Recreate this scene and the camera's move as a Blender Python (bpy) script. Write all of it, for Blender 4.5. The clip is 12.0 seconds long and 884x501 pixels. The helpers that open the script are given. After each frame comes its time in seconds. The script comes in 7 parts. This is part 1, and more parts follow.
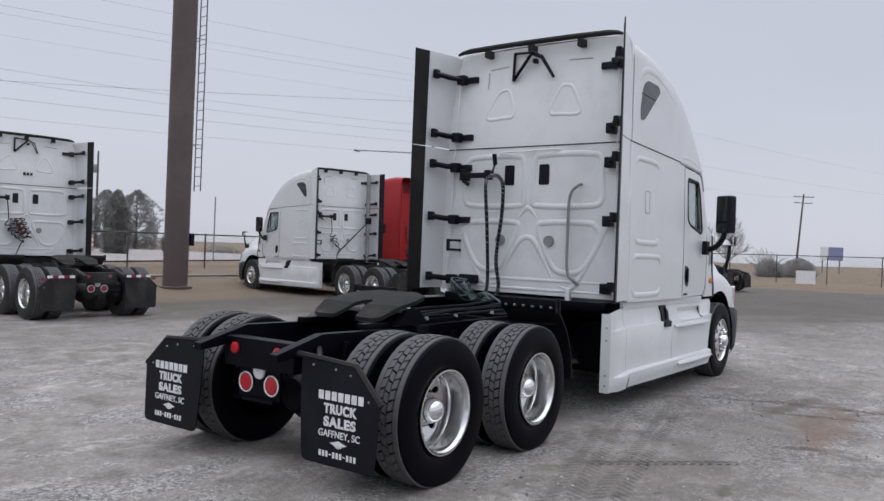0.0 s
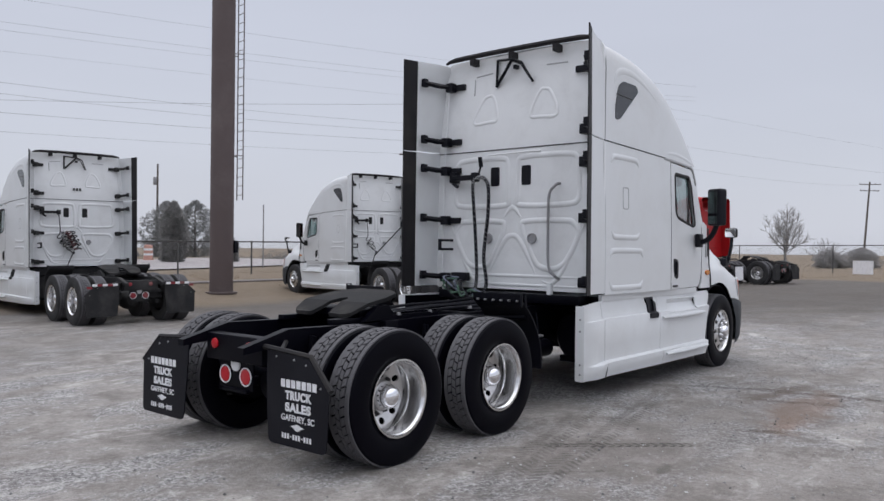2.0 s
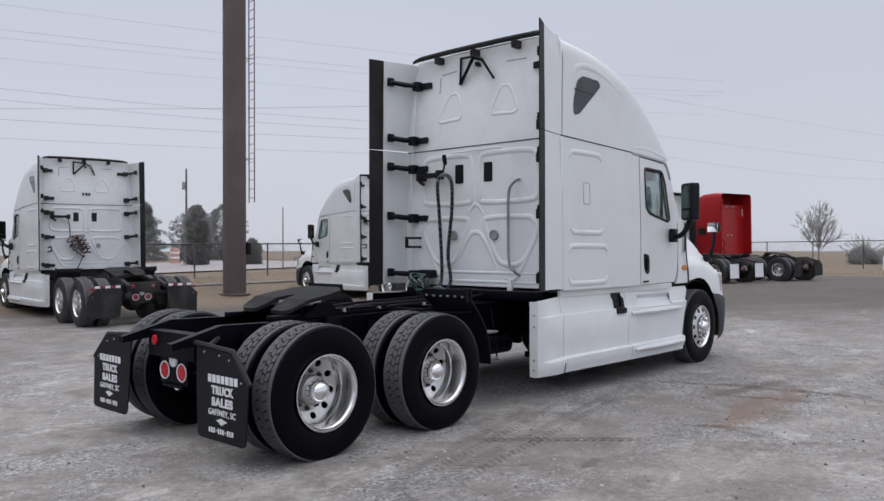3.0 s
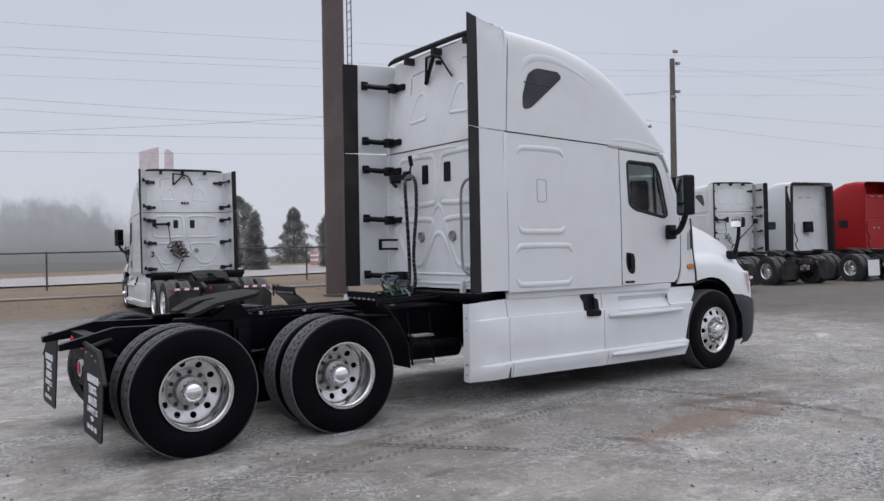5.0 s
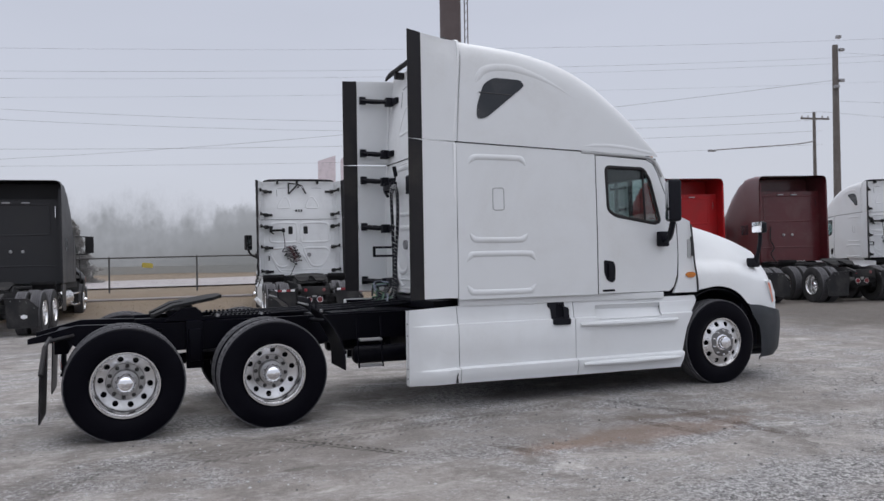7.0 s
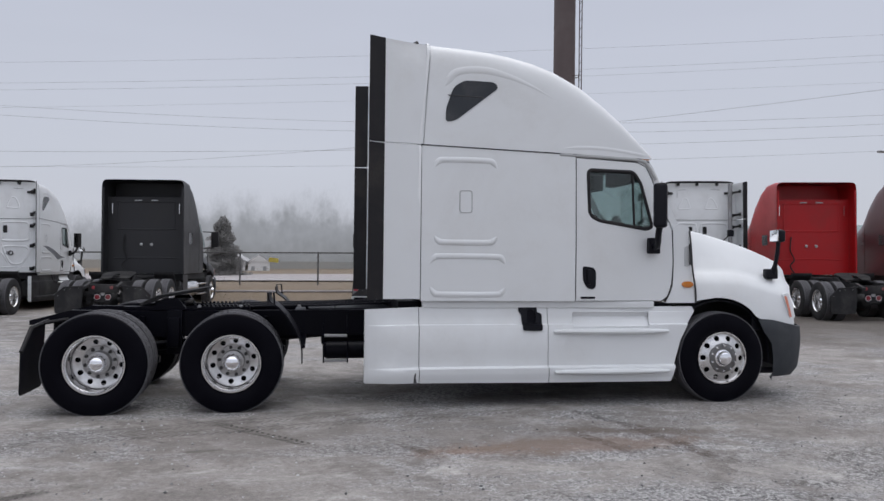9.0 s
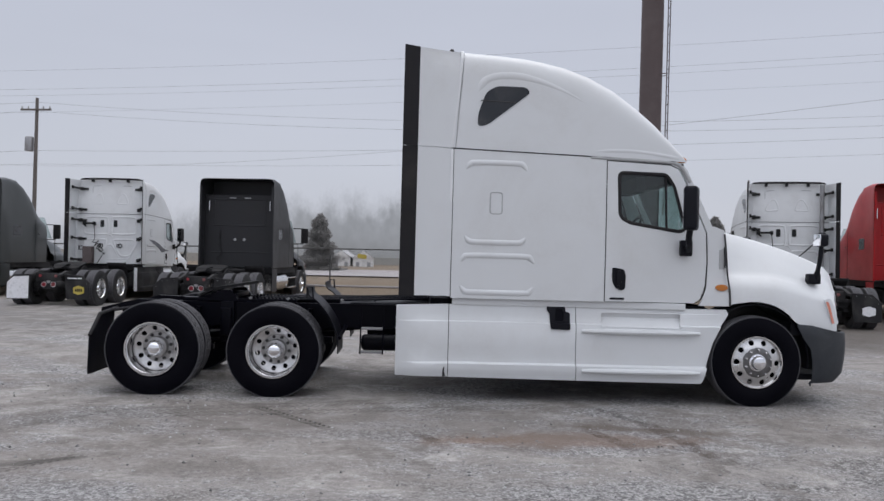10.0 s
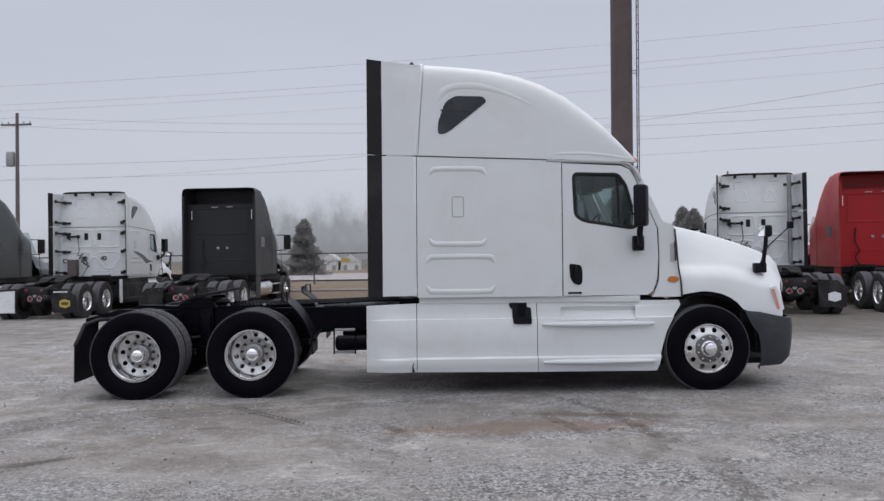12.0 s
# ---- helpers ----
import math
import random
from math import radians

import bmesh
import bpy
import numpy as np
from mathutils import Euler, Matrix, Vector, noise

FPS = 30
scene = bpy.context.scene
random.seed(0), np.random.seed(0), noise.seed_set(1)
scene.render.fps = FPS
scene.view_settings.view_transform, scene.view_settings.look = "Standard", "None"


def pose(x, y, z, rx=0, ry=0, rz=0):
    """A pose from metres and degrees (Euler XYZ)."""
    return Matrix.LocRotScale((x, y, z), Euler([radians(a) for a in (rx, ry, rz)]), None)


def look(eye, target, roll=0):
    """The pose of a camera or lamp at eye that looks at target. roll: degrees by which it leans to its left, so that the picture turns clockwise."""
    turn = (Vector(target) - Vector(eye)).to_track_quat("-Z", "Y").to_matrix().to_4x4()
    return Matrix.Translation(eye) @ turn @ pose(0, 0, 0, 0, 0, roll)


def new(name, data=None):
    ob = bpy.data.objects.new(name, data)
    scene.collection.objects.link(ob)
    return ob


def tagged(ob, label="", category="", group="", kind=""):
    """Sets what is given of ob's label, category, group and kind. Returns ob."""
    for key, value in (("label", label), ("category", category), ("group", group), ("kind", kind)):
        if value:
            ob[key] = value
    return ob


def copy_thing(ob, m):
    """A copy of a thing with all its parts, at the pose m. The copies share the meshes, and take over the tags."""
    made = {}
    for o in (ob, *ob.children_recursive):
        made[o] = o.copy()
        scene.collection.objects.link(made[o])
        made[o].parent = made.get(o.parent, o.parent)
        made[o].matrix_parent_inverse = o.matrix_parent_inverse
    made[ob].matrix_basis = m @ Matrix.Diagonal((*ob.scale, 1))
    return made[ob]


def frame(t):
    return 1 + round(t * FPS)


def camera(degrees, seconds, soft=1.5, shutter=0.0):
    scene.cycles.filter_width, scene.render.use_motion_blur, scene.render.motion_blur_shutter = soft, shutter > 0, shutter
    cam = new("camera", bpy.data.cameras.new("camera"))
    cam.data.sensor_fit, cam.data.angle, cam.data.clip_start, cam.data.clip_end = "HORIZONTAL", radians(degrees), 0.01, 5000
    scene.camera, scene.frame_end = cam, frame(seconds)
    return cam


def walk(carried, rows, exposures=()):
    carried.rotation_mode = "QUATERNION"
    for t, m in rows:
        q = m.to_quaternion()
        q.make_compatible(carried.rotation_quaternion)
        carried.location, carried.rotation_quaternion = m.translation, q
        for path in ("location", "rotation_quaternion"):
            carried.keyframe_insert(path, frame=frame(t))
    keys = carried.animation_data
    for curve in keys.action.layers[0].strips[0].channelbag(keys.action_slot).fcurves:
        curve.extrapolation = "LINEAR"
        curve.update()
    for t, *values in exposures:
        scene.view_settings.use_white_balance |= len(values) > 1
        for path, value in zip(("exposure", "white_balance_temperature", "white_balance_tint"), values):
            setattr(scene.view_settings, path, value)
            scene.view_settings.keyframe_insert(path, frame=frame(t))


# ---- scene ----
cam = camera(59.4, 12.0)
METRES, EYE, TILT, LEAN, TURN = 10.27, 1.625, 0.0, 0.0, -54.7
ROWS = [
    (0.0, 0.0, 0.0, 0.0, 0.0, -0.13, -2.25),
    (0.5, 0.0269, 0.0011, 0.0004, 2.28, -0.31, -1.95),
    (1.0, 0.0541, -0.0112, -0.0002, 3.55, -0.39, -1.57),
    (1.5, 0.0664, -0.0278, 0.0, 4.05, -0.34, -1.07),
    (2.0, 0.0792, -0.0439, 0.0008, 4.36, -0.18, -0.62),
    (2.5, 0.1166, -0.0496, -0.0007, 5.23, -0.08, -0.2),
    (3.0, 0.1597, -0.0408, -0.0027, 6.9, -0.13, 0.05),
    (5.0, 0.3778, 0.0184, -0.002, 18.92, -0.09, 0.94),
    (5.5, 0.4373, 0.0356, -0.002, 22.38, 0.22, 1.16),
    (6.0, 0.4934, 0.0531, -0.0018, 25.72, 0.33, 1.29),
    (6.5, 0.55, 0.0713, -0.0011, 29.09, 0.29, 1.17),
    (7.0, 0.602, 0.0987, 0.0002, 32.53, 0.29, 0.89),
    (7.5, 0.6561, 0.1248, 0.001, 35.94, 0.3, 0.65),
    (9.5, 0.8097, 0.2488, -0.0002, 49.1, 0.37, -1.23),
    (10.0, 0.8503, 0.2599, 0.0023, 52.62, 0.14, -1.59),
    (10.5, 0.8772, 0.2562, 0.0008, 51.9, -0.79, -1.34),
    (11.0, 0.8988, 0.252, 0.0032, 51.14, -1.23, -0.76),
    (11.5, 0.9036, 0.2513, 0.0046, 51.17, -0.51, -0.16),
    (12.0, 0.9038, 0.2511, 0.005, 51.76, 0.15, 0.43),
]
walk(cam, [(t, pose(-4.368, -4.215, EYE, TILT, LEAN, TURN) @ pose(METRES * x, METRES * y, METRES * z, 90 + pitch, roll, yaw)) for t, x, y, z, yaw, pitch, roll in ROWS],
     exposures=[(0.0, 0.04), (2.5, 0.04), (7.0, 0.0), (9.5, -0.06), (12.0, -0.06)])

# ---- world, sun, exposure ----
SUN_EL, SUN_ROT = 74.0, 45.0
world = bpy.data.worlds.new("overcast_sky")
scene.world = world
world.use_nodes = True
wt = world.node_tree
wt.nodes.clear()
w_out = wt.nodes.new("ShaderNodeOutputWorld")
w_bg = wt.nodes.new("ShaderNodeBackground")
w_sky = wt.nodes.new("ShaderNodeTexSky")
w_sky.sky_type = "NISHITA"
w_sky.sun_disc = False
w_sky.sun_elevation, w_sky.sun_rotation = radians(SUN_EL), radians(SUN_ROT)
w_sky.dust_density, w_sky.air_density = 4.0, 1.0
w_co = wt.nodes.new("ShaderNodeTexCoord")
w_sep = wt.nodes.new("ShaderNodeSeparateXYZ")
w_ramp = wt.nodes.new("ShaderNodeValToRGB")
w_noise = wt.nodes.new("ShaderNodeTexNoise")
w_noise.inputs["Scale"].default_value = 1.6
w_noise.inputs["Detail"].default_value = 4.0
w_mulz = wt.nodes.new("ShaderNodeMapping")
w_mulz.inputs["Scale"].default_value = (1.0, 1.0, 4.0)
w_cloud = wt.nodes.new("ShaderNodeMapRange")
w_cloud.inputs["To Min"].default_value, w_cloud.inputs["To Max"].default_value = 0.92, 1.08
w_tint = wt.nodes.new("ShaderNodeMix")
w_tint.data_type, w_tint.blend_type = "RGBA", "MULTIPLY"
w_tint.inputs["Factor"].default_value = 1.0
w_mix = wt.nodes.new("ShaderNodeMix")
w_mix.data_type = "RGBA"
w_mix.inputs["Factor"].default_value = 0.012
ramp = w_ramp.color_ramp
ramp.elements[0].position, ramp.elements[0].color = 0.0, (0.575, 0.596, 0.669, 1)
ramp.elements[1].position, ramp.elements[1].color = 1.0, (1.55, 1.585, 1.715, 1)
for p, c in ((0.08, (0.545, 0.57, 0.649)), (0.33, (0.515, 0.54, 0.629)), (0.6, (1.06, 1.09, 1.195))):
    ramp.elements.new(p).color = (*c, 1)
wt.links.new(w_co.outputs["Generated"], w_sep.inputs[0])
wt.links.new(w_sep.outputs["Z"], w_ramp.inputs[0])
wt.links.new(w_co.outputs["Generated"], w_mulz.inputs["Vector"])
wt.links.new(w_mulz.outputs[0], w_noise.inputs["Vector"])
wt.links.new(w_noise.outputs[0], w_cloud.inputs["Value"])
wt.links.new(w_ramp.outputs[0], w_tint.inputs[6])
wt.links.new(w_cloud.outputs[0], w_tint.inputs[7])
wt.links.new(w_tint.outputs[2], w_mix.inputs[6])
wt.links.new(w_sky.outputs[0], w_mix.inputs[7])
wt.links.new(w_mix.outputs[2], w_bg.inputs["Color"])
wt.links.new(w_bg.outputs[0], w_out.inputs["Surface"])
w_bg.inputs["Strength"].default_value = 1.0

sun = new("sun", bpy.data.lights.new("sun", "SUN"))
sun.data.energy, sun.data.angle, sun.data.color = 0.4, radians(40), (1.0, 0.97, 0.93)
sun.matrix_world = look((6, 6, 30), (0, 0, 0))


# ---- materials ----
def node(t, kind, links=(), **values):
    """One shader node; links: input name to output socket; values: input name to number."""
    n = t.nodes.new(kind)
    for key, v in values.items():
        n.inputs[key.replace("_", " ")].default_value = v
    for key, s in dict(links).items():
        t.links.new(s, n.inputs[key])
    return n


def math_node(t, op, a, b=0.0, c=0.0):
    n = t.nodes.new("ShaderNodeMath")
    n.operation = op
    for i, v in enumerate((a, b, c)):
        if isinstance(v, (int, float)):
            n.inputs[i].default_value = v
        else:
            t.links.new(v, n.inputs[i])
    return n.outputs[0]


def mix_node(t, f, a, b, blend="MIX"):
    n = t.nodes.new("ShaderNodeMix")
    n.data_type, n.blend_type = "RGBA", blend
    for i, v in ((0, f), (6, a), (7, b)):
        if isinstance(v, (int, float)):
            n.inputs[i].default_value = v
        elif isinstance(v, tuple):
            n.inputs[i].default_value = (*v, 1)
        else:
            t.links.new(v, n.inputs[i])
    return n.outputs[2]


def noise_node(t, vec, scale, detail=3.0, rough=0.55, distort=0.0):
    return node(t, "ShaderNodeTexNoise", {"Vector": vec}, Scale=scale, Detail=detail, Roughness=rough, Distortion=distort).outputs[0]


def ramp_node(t, f, lo, hi):
    n = node(t, "ShaderNodeMapRange", {"Value": f}, From_Min=lo, From_Max=hi)
    n.interpolation_type = "SMOOTHSTEP"
    return n.outputs[0]


def surface(name, color, rough, metal=0.0, dirt=(0.2, 0.19, 0.18), dirt_amount=0.15, fine=60.0, coarse=1.7, bump=0.0, coat=0.0, spec=0.5):
    """A painted, plastic or metal surface with grime in two scales, in metres of its own object."""
    m = bpy.data.materials.new(name)
    m.use_nodes = True
    t = m.node_tree
    b = t.nodes["Principled BSDF"]
    co = t.nodes.new("ShaderNodeTexCoord").outputs["Object"]
    big, small = noise_node(t, co, coarse, 5, 0.6, 0.4), noise_node(t, co, fine, 3)
    f = math_node(t, "MULTIPLY", ramp_node(t, big, 0.42, 0.75), math_node(t, "ADD", small, 0.3))
    f = math_node(t, "MULTIPLY", f, dirt_amount * 2.0)
    t.links.new(mix_node(t, f, color, dirt), b.inputs["Base Color"])
    r = math_node(t, "ADD", math_node(t, "MULTIPLY", big, 0.25), rough - 0.12)
    t.links.new(math_node(t, "MAXIMUM", r, 0.03), b.inputs["Roughness"])
    b.inputs["Metallic"].default_value = metal
    b.inputs["Coat Weight"].default_value = coat
    b.inputs["Coat Roughness"].default_value = 0.09
    b.inputs["Specular IOR Level"].default_value = spec
    if bump:
        bn = node(t, "ShaderNodeBump", {"Height": small}, Strength=bump, Distance=0.004)
        t.links.new(bn.outputs[0], b.inputs["Normal"])
    return m


WHITE = surface("white_paint", (0.71, 0.725, 0.735), 0.36, dirt=(0.50, 0.48, 0.45), dirt_amount=0.16, coat=0.22, fine=25, coarse=0.9, spec=0.38)
WHITE_WALL = surface("white_rear_wall_paint", (0.775, 0.785, 0.79), 0.5, dirt=(0.58, 0.58, 0.58), dirt_amount=0.22, fine=30, coarse=2.6)
BLACK = surface("black_frame_paint", (0.0018, 0.0018, 0.0046), 0.40, dirt=(0.009, 0.0089, 0.0135), dirt_amount=0.2, bump=0.2, spec=0.10)
PLASTIC = surface("black_plastic", (0.0045, 0.0047, 0.0085), 0.46, dirt=(0.020, 0.0205, 0.027), dirt_amount=0.2, bump=0.2, spec=0.2)
# Lighter copies of chassis black and tyre, haze painted into their colour.
HAZEBLACK = surface("haze_lifted_chassis_paint", (0.024, 0.0237, 0.025), 0.7, dirt=(0.065, 0.063, 0.062), dirt_amount=0.5, bump=0.2, spec=0.15)
HAZERUBBER = surface("haze_lifted_tyre", (0.034, 0.0337, 0.035), 0.75, dirt=(0.08, 0.078, 0.076), dirt_amount=0.5, bump=0.2, spec=0.15)
GASKET = surface("rubber_edge_strip", (0.014, 0.013, 0.015), 0.62, dirt=(0.05, 0.045, 0.04), dirt_amount=0.3, spec=0.25)
BUMPER = surface("grey_bumper_plastic", (0.018, 0.022, 0.028), 0.6, dirt=(0.06, 0.062, 0.066), dirt_amount=0.3, bump=0.3)
RUBBER = surface("tyre_sidewall", (0.0018, 0.0018, 0.0042), 0.46, dirt=(0.009, 0.009, 0.013), dirt_amount=0.22, bump=0.15, spec=0.07)
TREAD = surface("dusty_tyre_tread", (0.105, 0.103, 0.110), 0.85, dirt=(0.145, 0.142, 0.147), dirt_amount=0.4, fine=40, bump=0.4, spec=0.2)
ALLOY = surface("polished_aluminium", (0.80, 0.795, 0.795), 0.20, 1.0, dirt=(0.36, 0.35, 0.34), dirt_amount=0.25, fine=35, coarse=4)
DISCFACE = surface("brushed_mounting_face", (0.46, 0.455, 0.455), 0.38, 1.0, dirt=(0.22, 0.21, 0.20), dirt_amount=0.45, fine=40, coarse=7)
STEERFACE = surface("dull_steer_hub_face", (0.20, 0.198, 0.198), 0.4, 1.0, dirt=(0.10, 0.096, 0.092), dirt_amount=0.45, fine=40, coarse=7)
NUTIRON = surface("dark_wheel_nut", (0.06, 0.058, 0.058), 0.5, 0.5, dirt=(0.03, 0.028, 0.026), dirt_amount=0.4)
SATIN = surface("satin_aluminium_disc", (0.72, 0.715, 0.715), 0.30, 1.0, dirt=(0.34, 0.33, 0.32), dirt_amount=0.3, fine=40, coarse=5)
CHROME = surface("chrome", (0.90, 0.90, 0.92), 0.08, 1.0, dirt=(0.5, 0.5, 0.5), dirt_amount=0.06)
FENCE = surface("dull_fence_steel", (0.075, 0.073, 0.073), 0.8, dirt=(0.09, 0.08, 0.075), dirt_amount=0.4)
STEEL = surface("galvanised_steel", (0.33, 0.33, 0.34), 0.5, 0.7, dirt=(0.2, 0.18, 0.16), dirt_amount=0.4)
PLATE = surface("worn_fifth_wheel_steel", (0.013, 0.013, 0.014), 0.7, 0.0, dirt=(0.045, 0.042, 0.04), dirt_amount=0.5, fine=18, coarse=3, bump=0.3, spec=0.16)
SEAM = surface("dark_seam", (0.03, 0.03, 0.032), 0.7)
GREYLINE = surface("grey_moulding", (0.42, 0.425, 0.43), 0.5)
LETTER = surface("white_lettering", (0.82, 0.82, 0.84), 0.6, dirt=(0.38, 0.38, 0.38), dirt_amount=0.25, fine=120, coarse=14)
AMBER = surface("amber_lens", (0.58, 0.19, 0.02), 0.25, dirt=(0.3, 0.08, 0.01), dirt_amount=0.5, fine=90, coarse=20, coat=0.5)
REDLENS = surface("red_lens", (0.46, 0.009, 0.018), 0.35, coat=0.12, spec=0.3)
# Duller lens copies for the parked row, haze painted in.
HAZERED = surface("haze_dulled_red_lens", (0.24, 0.025, 0.035), 0.5, dirt=(0.2, 0.14, 0.13), dirt_amount=0.5, spec=0.3)
HAZECLEAR = surface("haze_dulled_clear_lens", (0.42, 0.42, 0.43), 0.5, dirt_amount=0.4)
CORAL = surface("coral_lens", (0.72, 0.26, 0.18), 0.3, coat=0.4)
CLEARLENS = surface("clear_lens", (0.74, 0.75, 0.77), 0.35, coat=0.15)
GREENHOSE = surface("green_hose", (0.05, 0.13, 0.08), 0.5)
BLUEHOSE = surface("blue_grey_hose", (0.16, 0.18, 0.24), 0.5)
SEATGREY = surface("grey_cab_trim", (0.055, 0.056, 0.06), 0.8)
RED = surface("red_paint", (0.40, 0.009, 0.012), 0.42, dirt=(0.25, 0.02, 0.02), dirt_amount=0.3, coat=0.12, spec=0.3)
MAROON = surface("maroon_paint", (0.085, 0.008, 0.012), 0.38, dirt=(0.12, 0.05, 0.05), dirt_amount=0.3, coat=0.4)
# Black and dark green bases lifted a little for haze over the row.
DARKPAINT = surface("black_truck_paint", (0.030, 0.030, 0.033), 0.5, dirt=(0.035, 0.034, 0.034), dirt_amount=0.3, coat=0.05, spec=0.25)
GREENBLACK = surface("dark_green_paint", (0.015, 0.020, 0.021), 0.4, dirt=(0.03, 0.033, 0.032), dirt_amount=0.25, coat=0.35)
POLEBROWN = surface("brown_pole_paint", (0.098, 0.074, 0.073), 0.75, dirt=(0.16, 0.132, 0.128), dirt_amount=0.35, fine=8, coarse=0.6, bump=0.2)
TIMBER = surface("weathered_timber", (0.13, 0.115, 0.105), 0.9, dirt=(0.2, 0.19, 0.18), dirt_amount=0.4)
CONCRETE = surface("pale_concrete", (0.34, 0.315, 0.315), 0.9, dirt=(0.28, 0.265, 0.26), dirt_amount=0.4, coarse=0.2, fine=4)
CLADDING = surface("white_cladding", (0.68, 0.68, 0.68), 0.7, coarse=0.1, fine=2)
# Roof and window greys of the far houses are paled to imitate mist.
ROOFING = surface("grey_roofing", (0.42, 0.42, 0.43), 0.9)
PALEPANE = surface("mist_paled_window", (0.3, 0.31, 0.32), 0.3)
YELLOW = surface("yellow_sign_paint", (0.52, 0.41, 0.07), 0.6)
# Pink lifted towards white, fog painted into the sign's colour.
PINKSIGN = surface("mist_paled_pink_sign", (0.74, 0.66, 0.70), 0.7)
BLUESIGN = surface("muted_blue_sign", (0.24, 0.27, 0.44), 0.7)
ORANGE = surface("muted_orange_plastic", (0.55, 0.30, 0.24), 0.7)
CABLE = surface("overhead_cable", (0.22, 0.22, 0.23), 0.8)
DARKCAR = surface("dark_car_paint", (0.03, 0.035, 0.05), 0.3, coat=0.4)


def glass(name, tint, rough=0.02):
    m = bpy.data.materials.new(name)
    m.use_nodes = True
    t = m.node_tree
    t.nodes.clear()
    out = t.nodes.new("ShaderNodeOutputMaterial")
    facing = node(t, "ShaderNodeLayerWeight", Blend=0.5).outputs["Facing"]
    gloss = math_node(t, "MULTIPLY_ADD", math_node(t, "POWER", facing, 3.0), 0.9, 0.06)
    clear = node(t, "ShaderNodeBsdfTransparent")
    clear.inputs["Color"].default_value = (*tint, 1)
    shine = node(t, "ShaderNodeBsdfGlossy", Roughness=rough)
    mx = node(t, "ShaderNodeMixShader", {0: gloss, 1: clear.outputs[0], 2: shine.outputs[0]})
    t.links.new(mx.outputs[0], out.inputs["Surface"])
    return m


GLASS = glass("tinted_side_glass", (0.62, 0.70, 0.69))
DARKGLASS = surface("dark_window_glass", (0.022, 0.025, 0.03), 0.2, coat=0.2, spec=0.35)


def foliage(name, dark, light, sparse=0.0, through_light=0.0):
    """Leaves, needles or twigs, one tone to each blade; sparse: how see-through, for gaps too fine to build and to pale
    far trees as mist does; through_light: how much a blade lets through.
    """
    m = bpy.data.materials.new(name)
    m.use_nodes = True
    t = m.node_tree
    b = t.nodes["Principled BSDF"]
    geo = t.nodes.new("ShaderNodeNewGeometry")
    tone = mix_node(t, geo.outputs["Random Per Island"], dark, light)
    t.links.new(tone, b.inputs["Base Color"])
    b.inputs["Roughness"].default_value = 0.9
    b.inputs["Specular IOR Level"].default_value = 0.1
    b.inputs["Alpha"].default_value = 1.0 - sparse
    if through_light:
        thin = node(t, "ShaderNodeBsdfTranslucent", {"Color": tone})
        mx = node(t, "ShaderNodeMixShader", {1: b.outputs[0], 2: thin.outputs[0]}, Fac=through_light)
        t.links.new(mx.outputs[0], t.nodes["Material Output"].inputs["Surface"])
    return m


# The four foliage tones below are paled to imitate mist.
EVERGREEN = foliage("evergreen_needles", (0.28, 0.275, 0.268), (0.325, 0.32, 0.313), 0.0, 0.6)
MISTGREEN = foliage("mist_paled_needles", (0.275, 0.278, 0.278), (0.325, 0.328, 0.328), 0.0, 0.6)
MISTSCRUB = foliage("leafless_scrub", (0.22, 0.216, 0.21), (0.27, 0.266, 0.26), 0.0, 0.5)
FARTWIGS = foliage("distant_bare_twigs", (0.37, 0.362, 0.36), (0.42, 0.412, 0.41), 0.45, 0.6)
MIRROR = surface("mirror_glass", (0.5, 0.51, 0.52), 0.14, 1.0, dirt_amount=0.05)
# Bark paled and made see-through, mist painted into it.
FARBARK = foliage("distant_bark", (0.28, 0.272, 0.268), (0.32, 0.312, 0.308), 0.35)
BARK = surface("grey_bark", (0.15, 0.135, 0.13), 0.95, dirt=(0.22, 0.2, 0.19), dirt_amount=0.4)


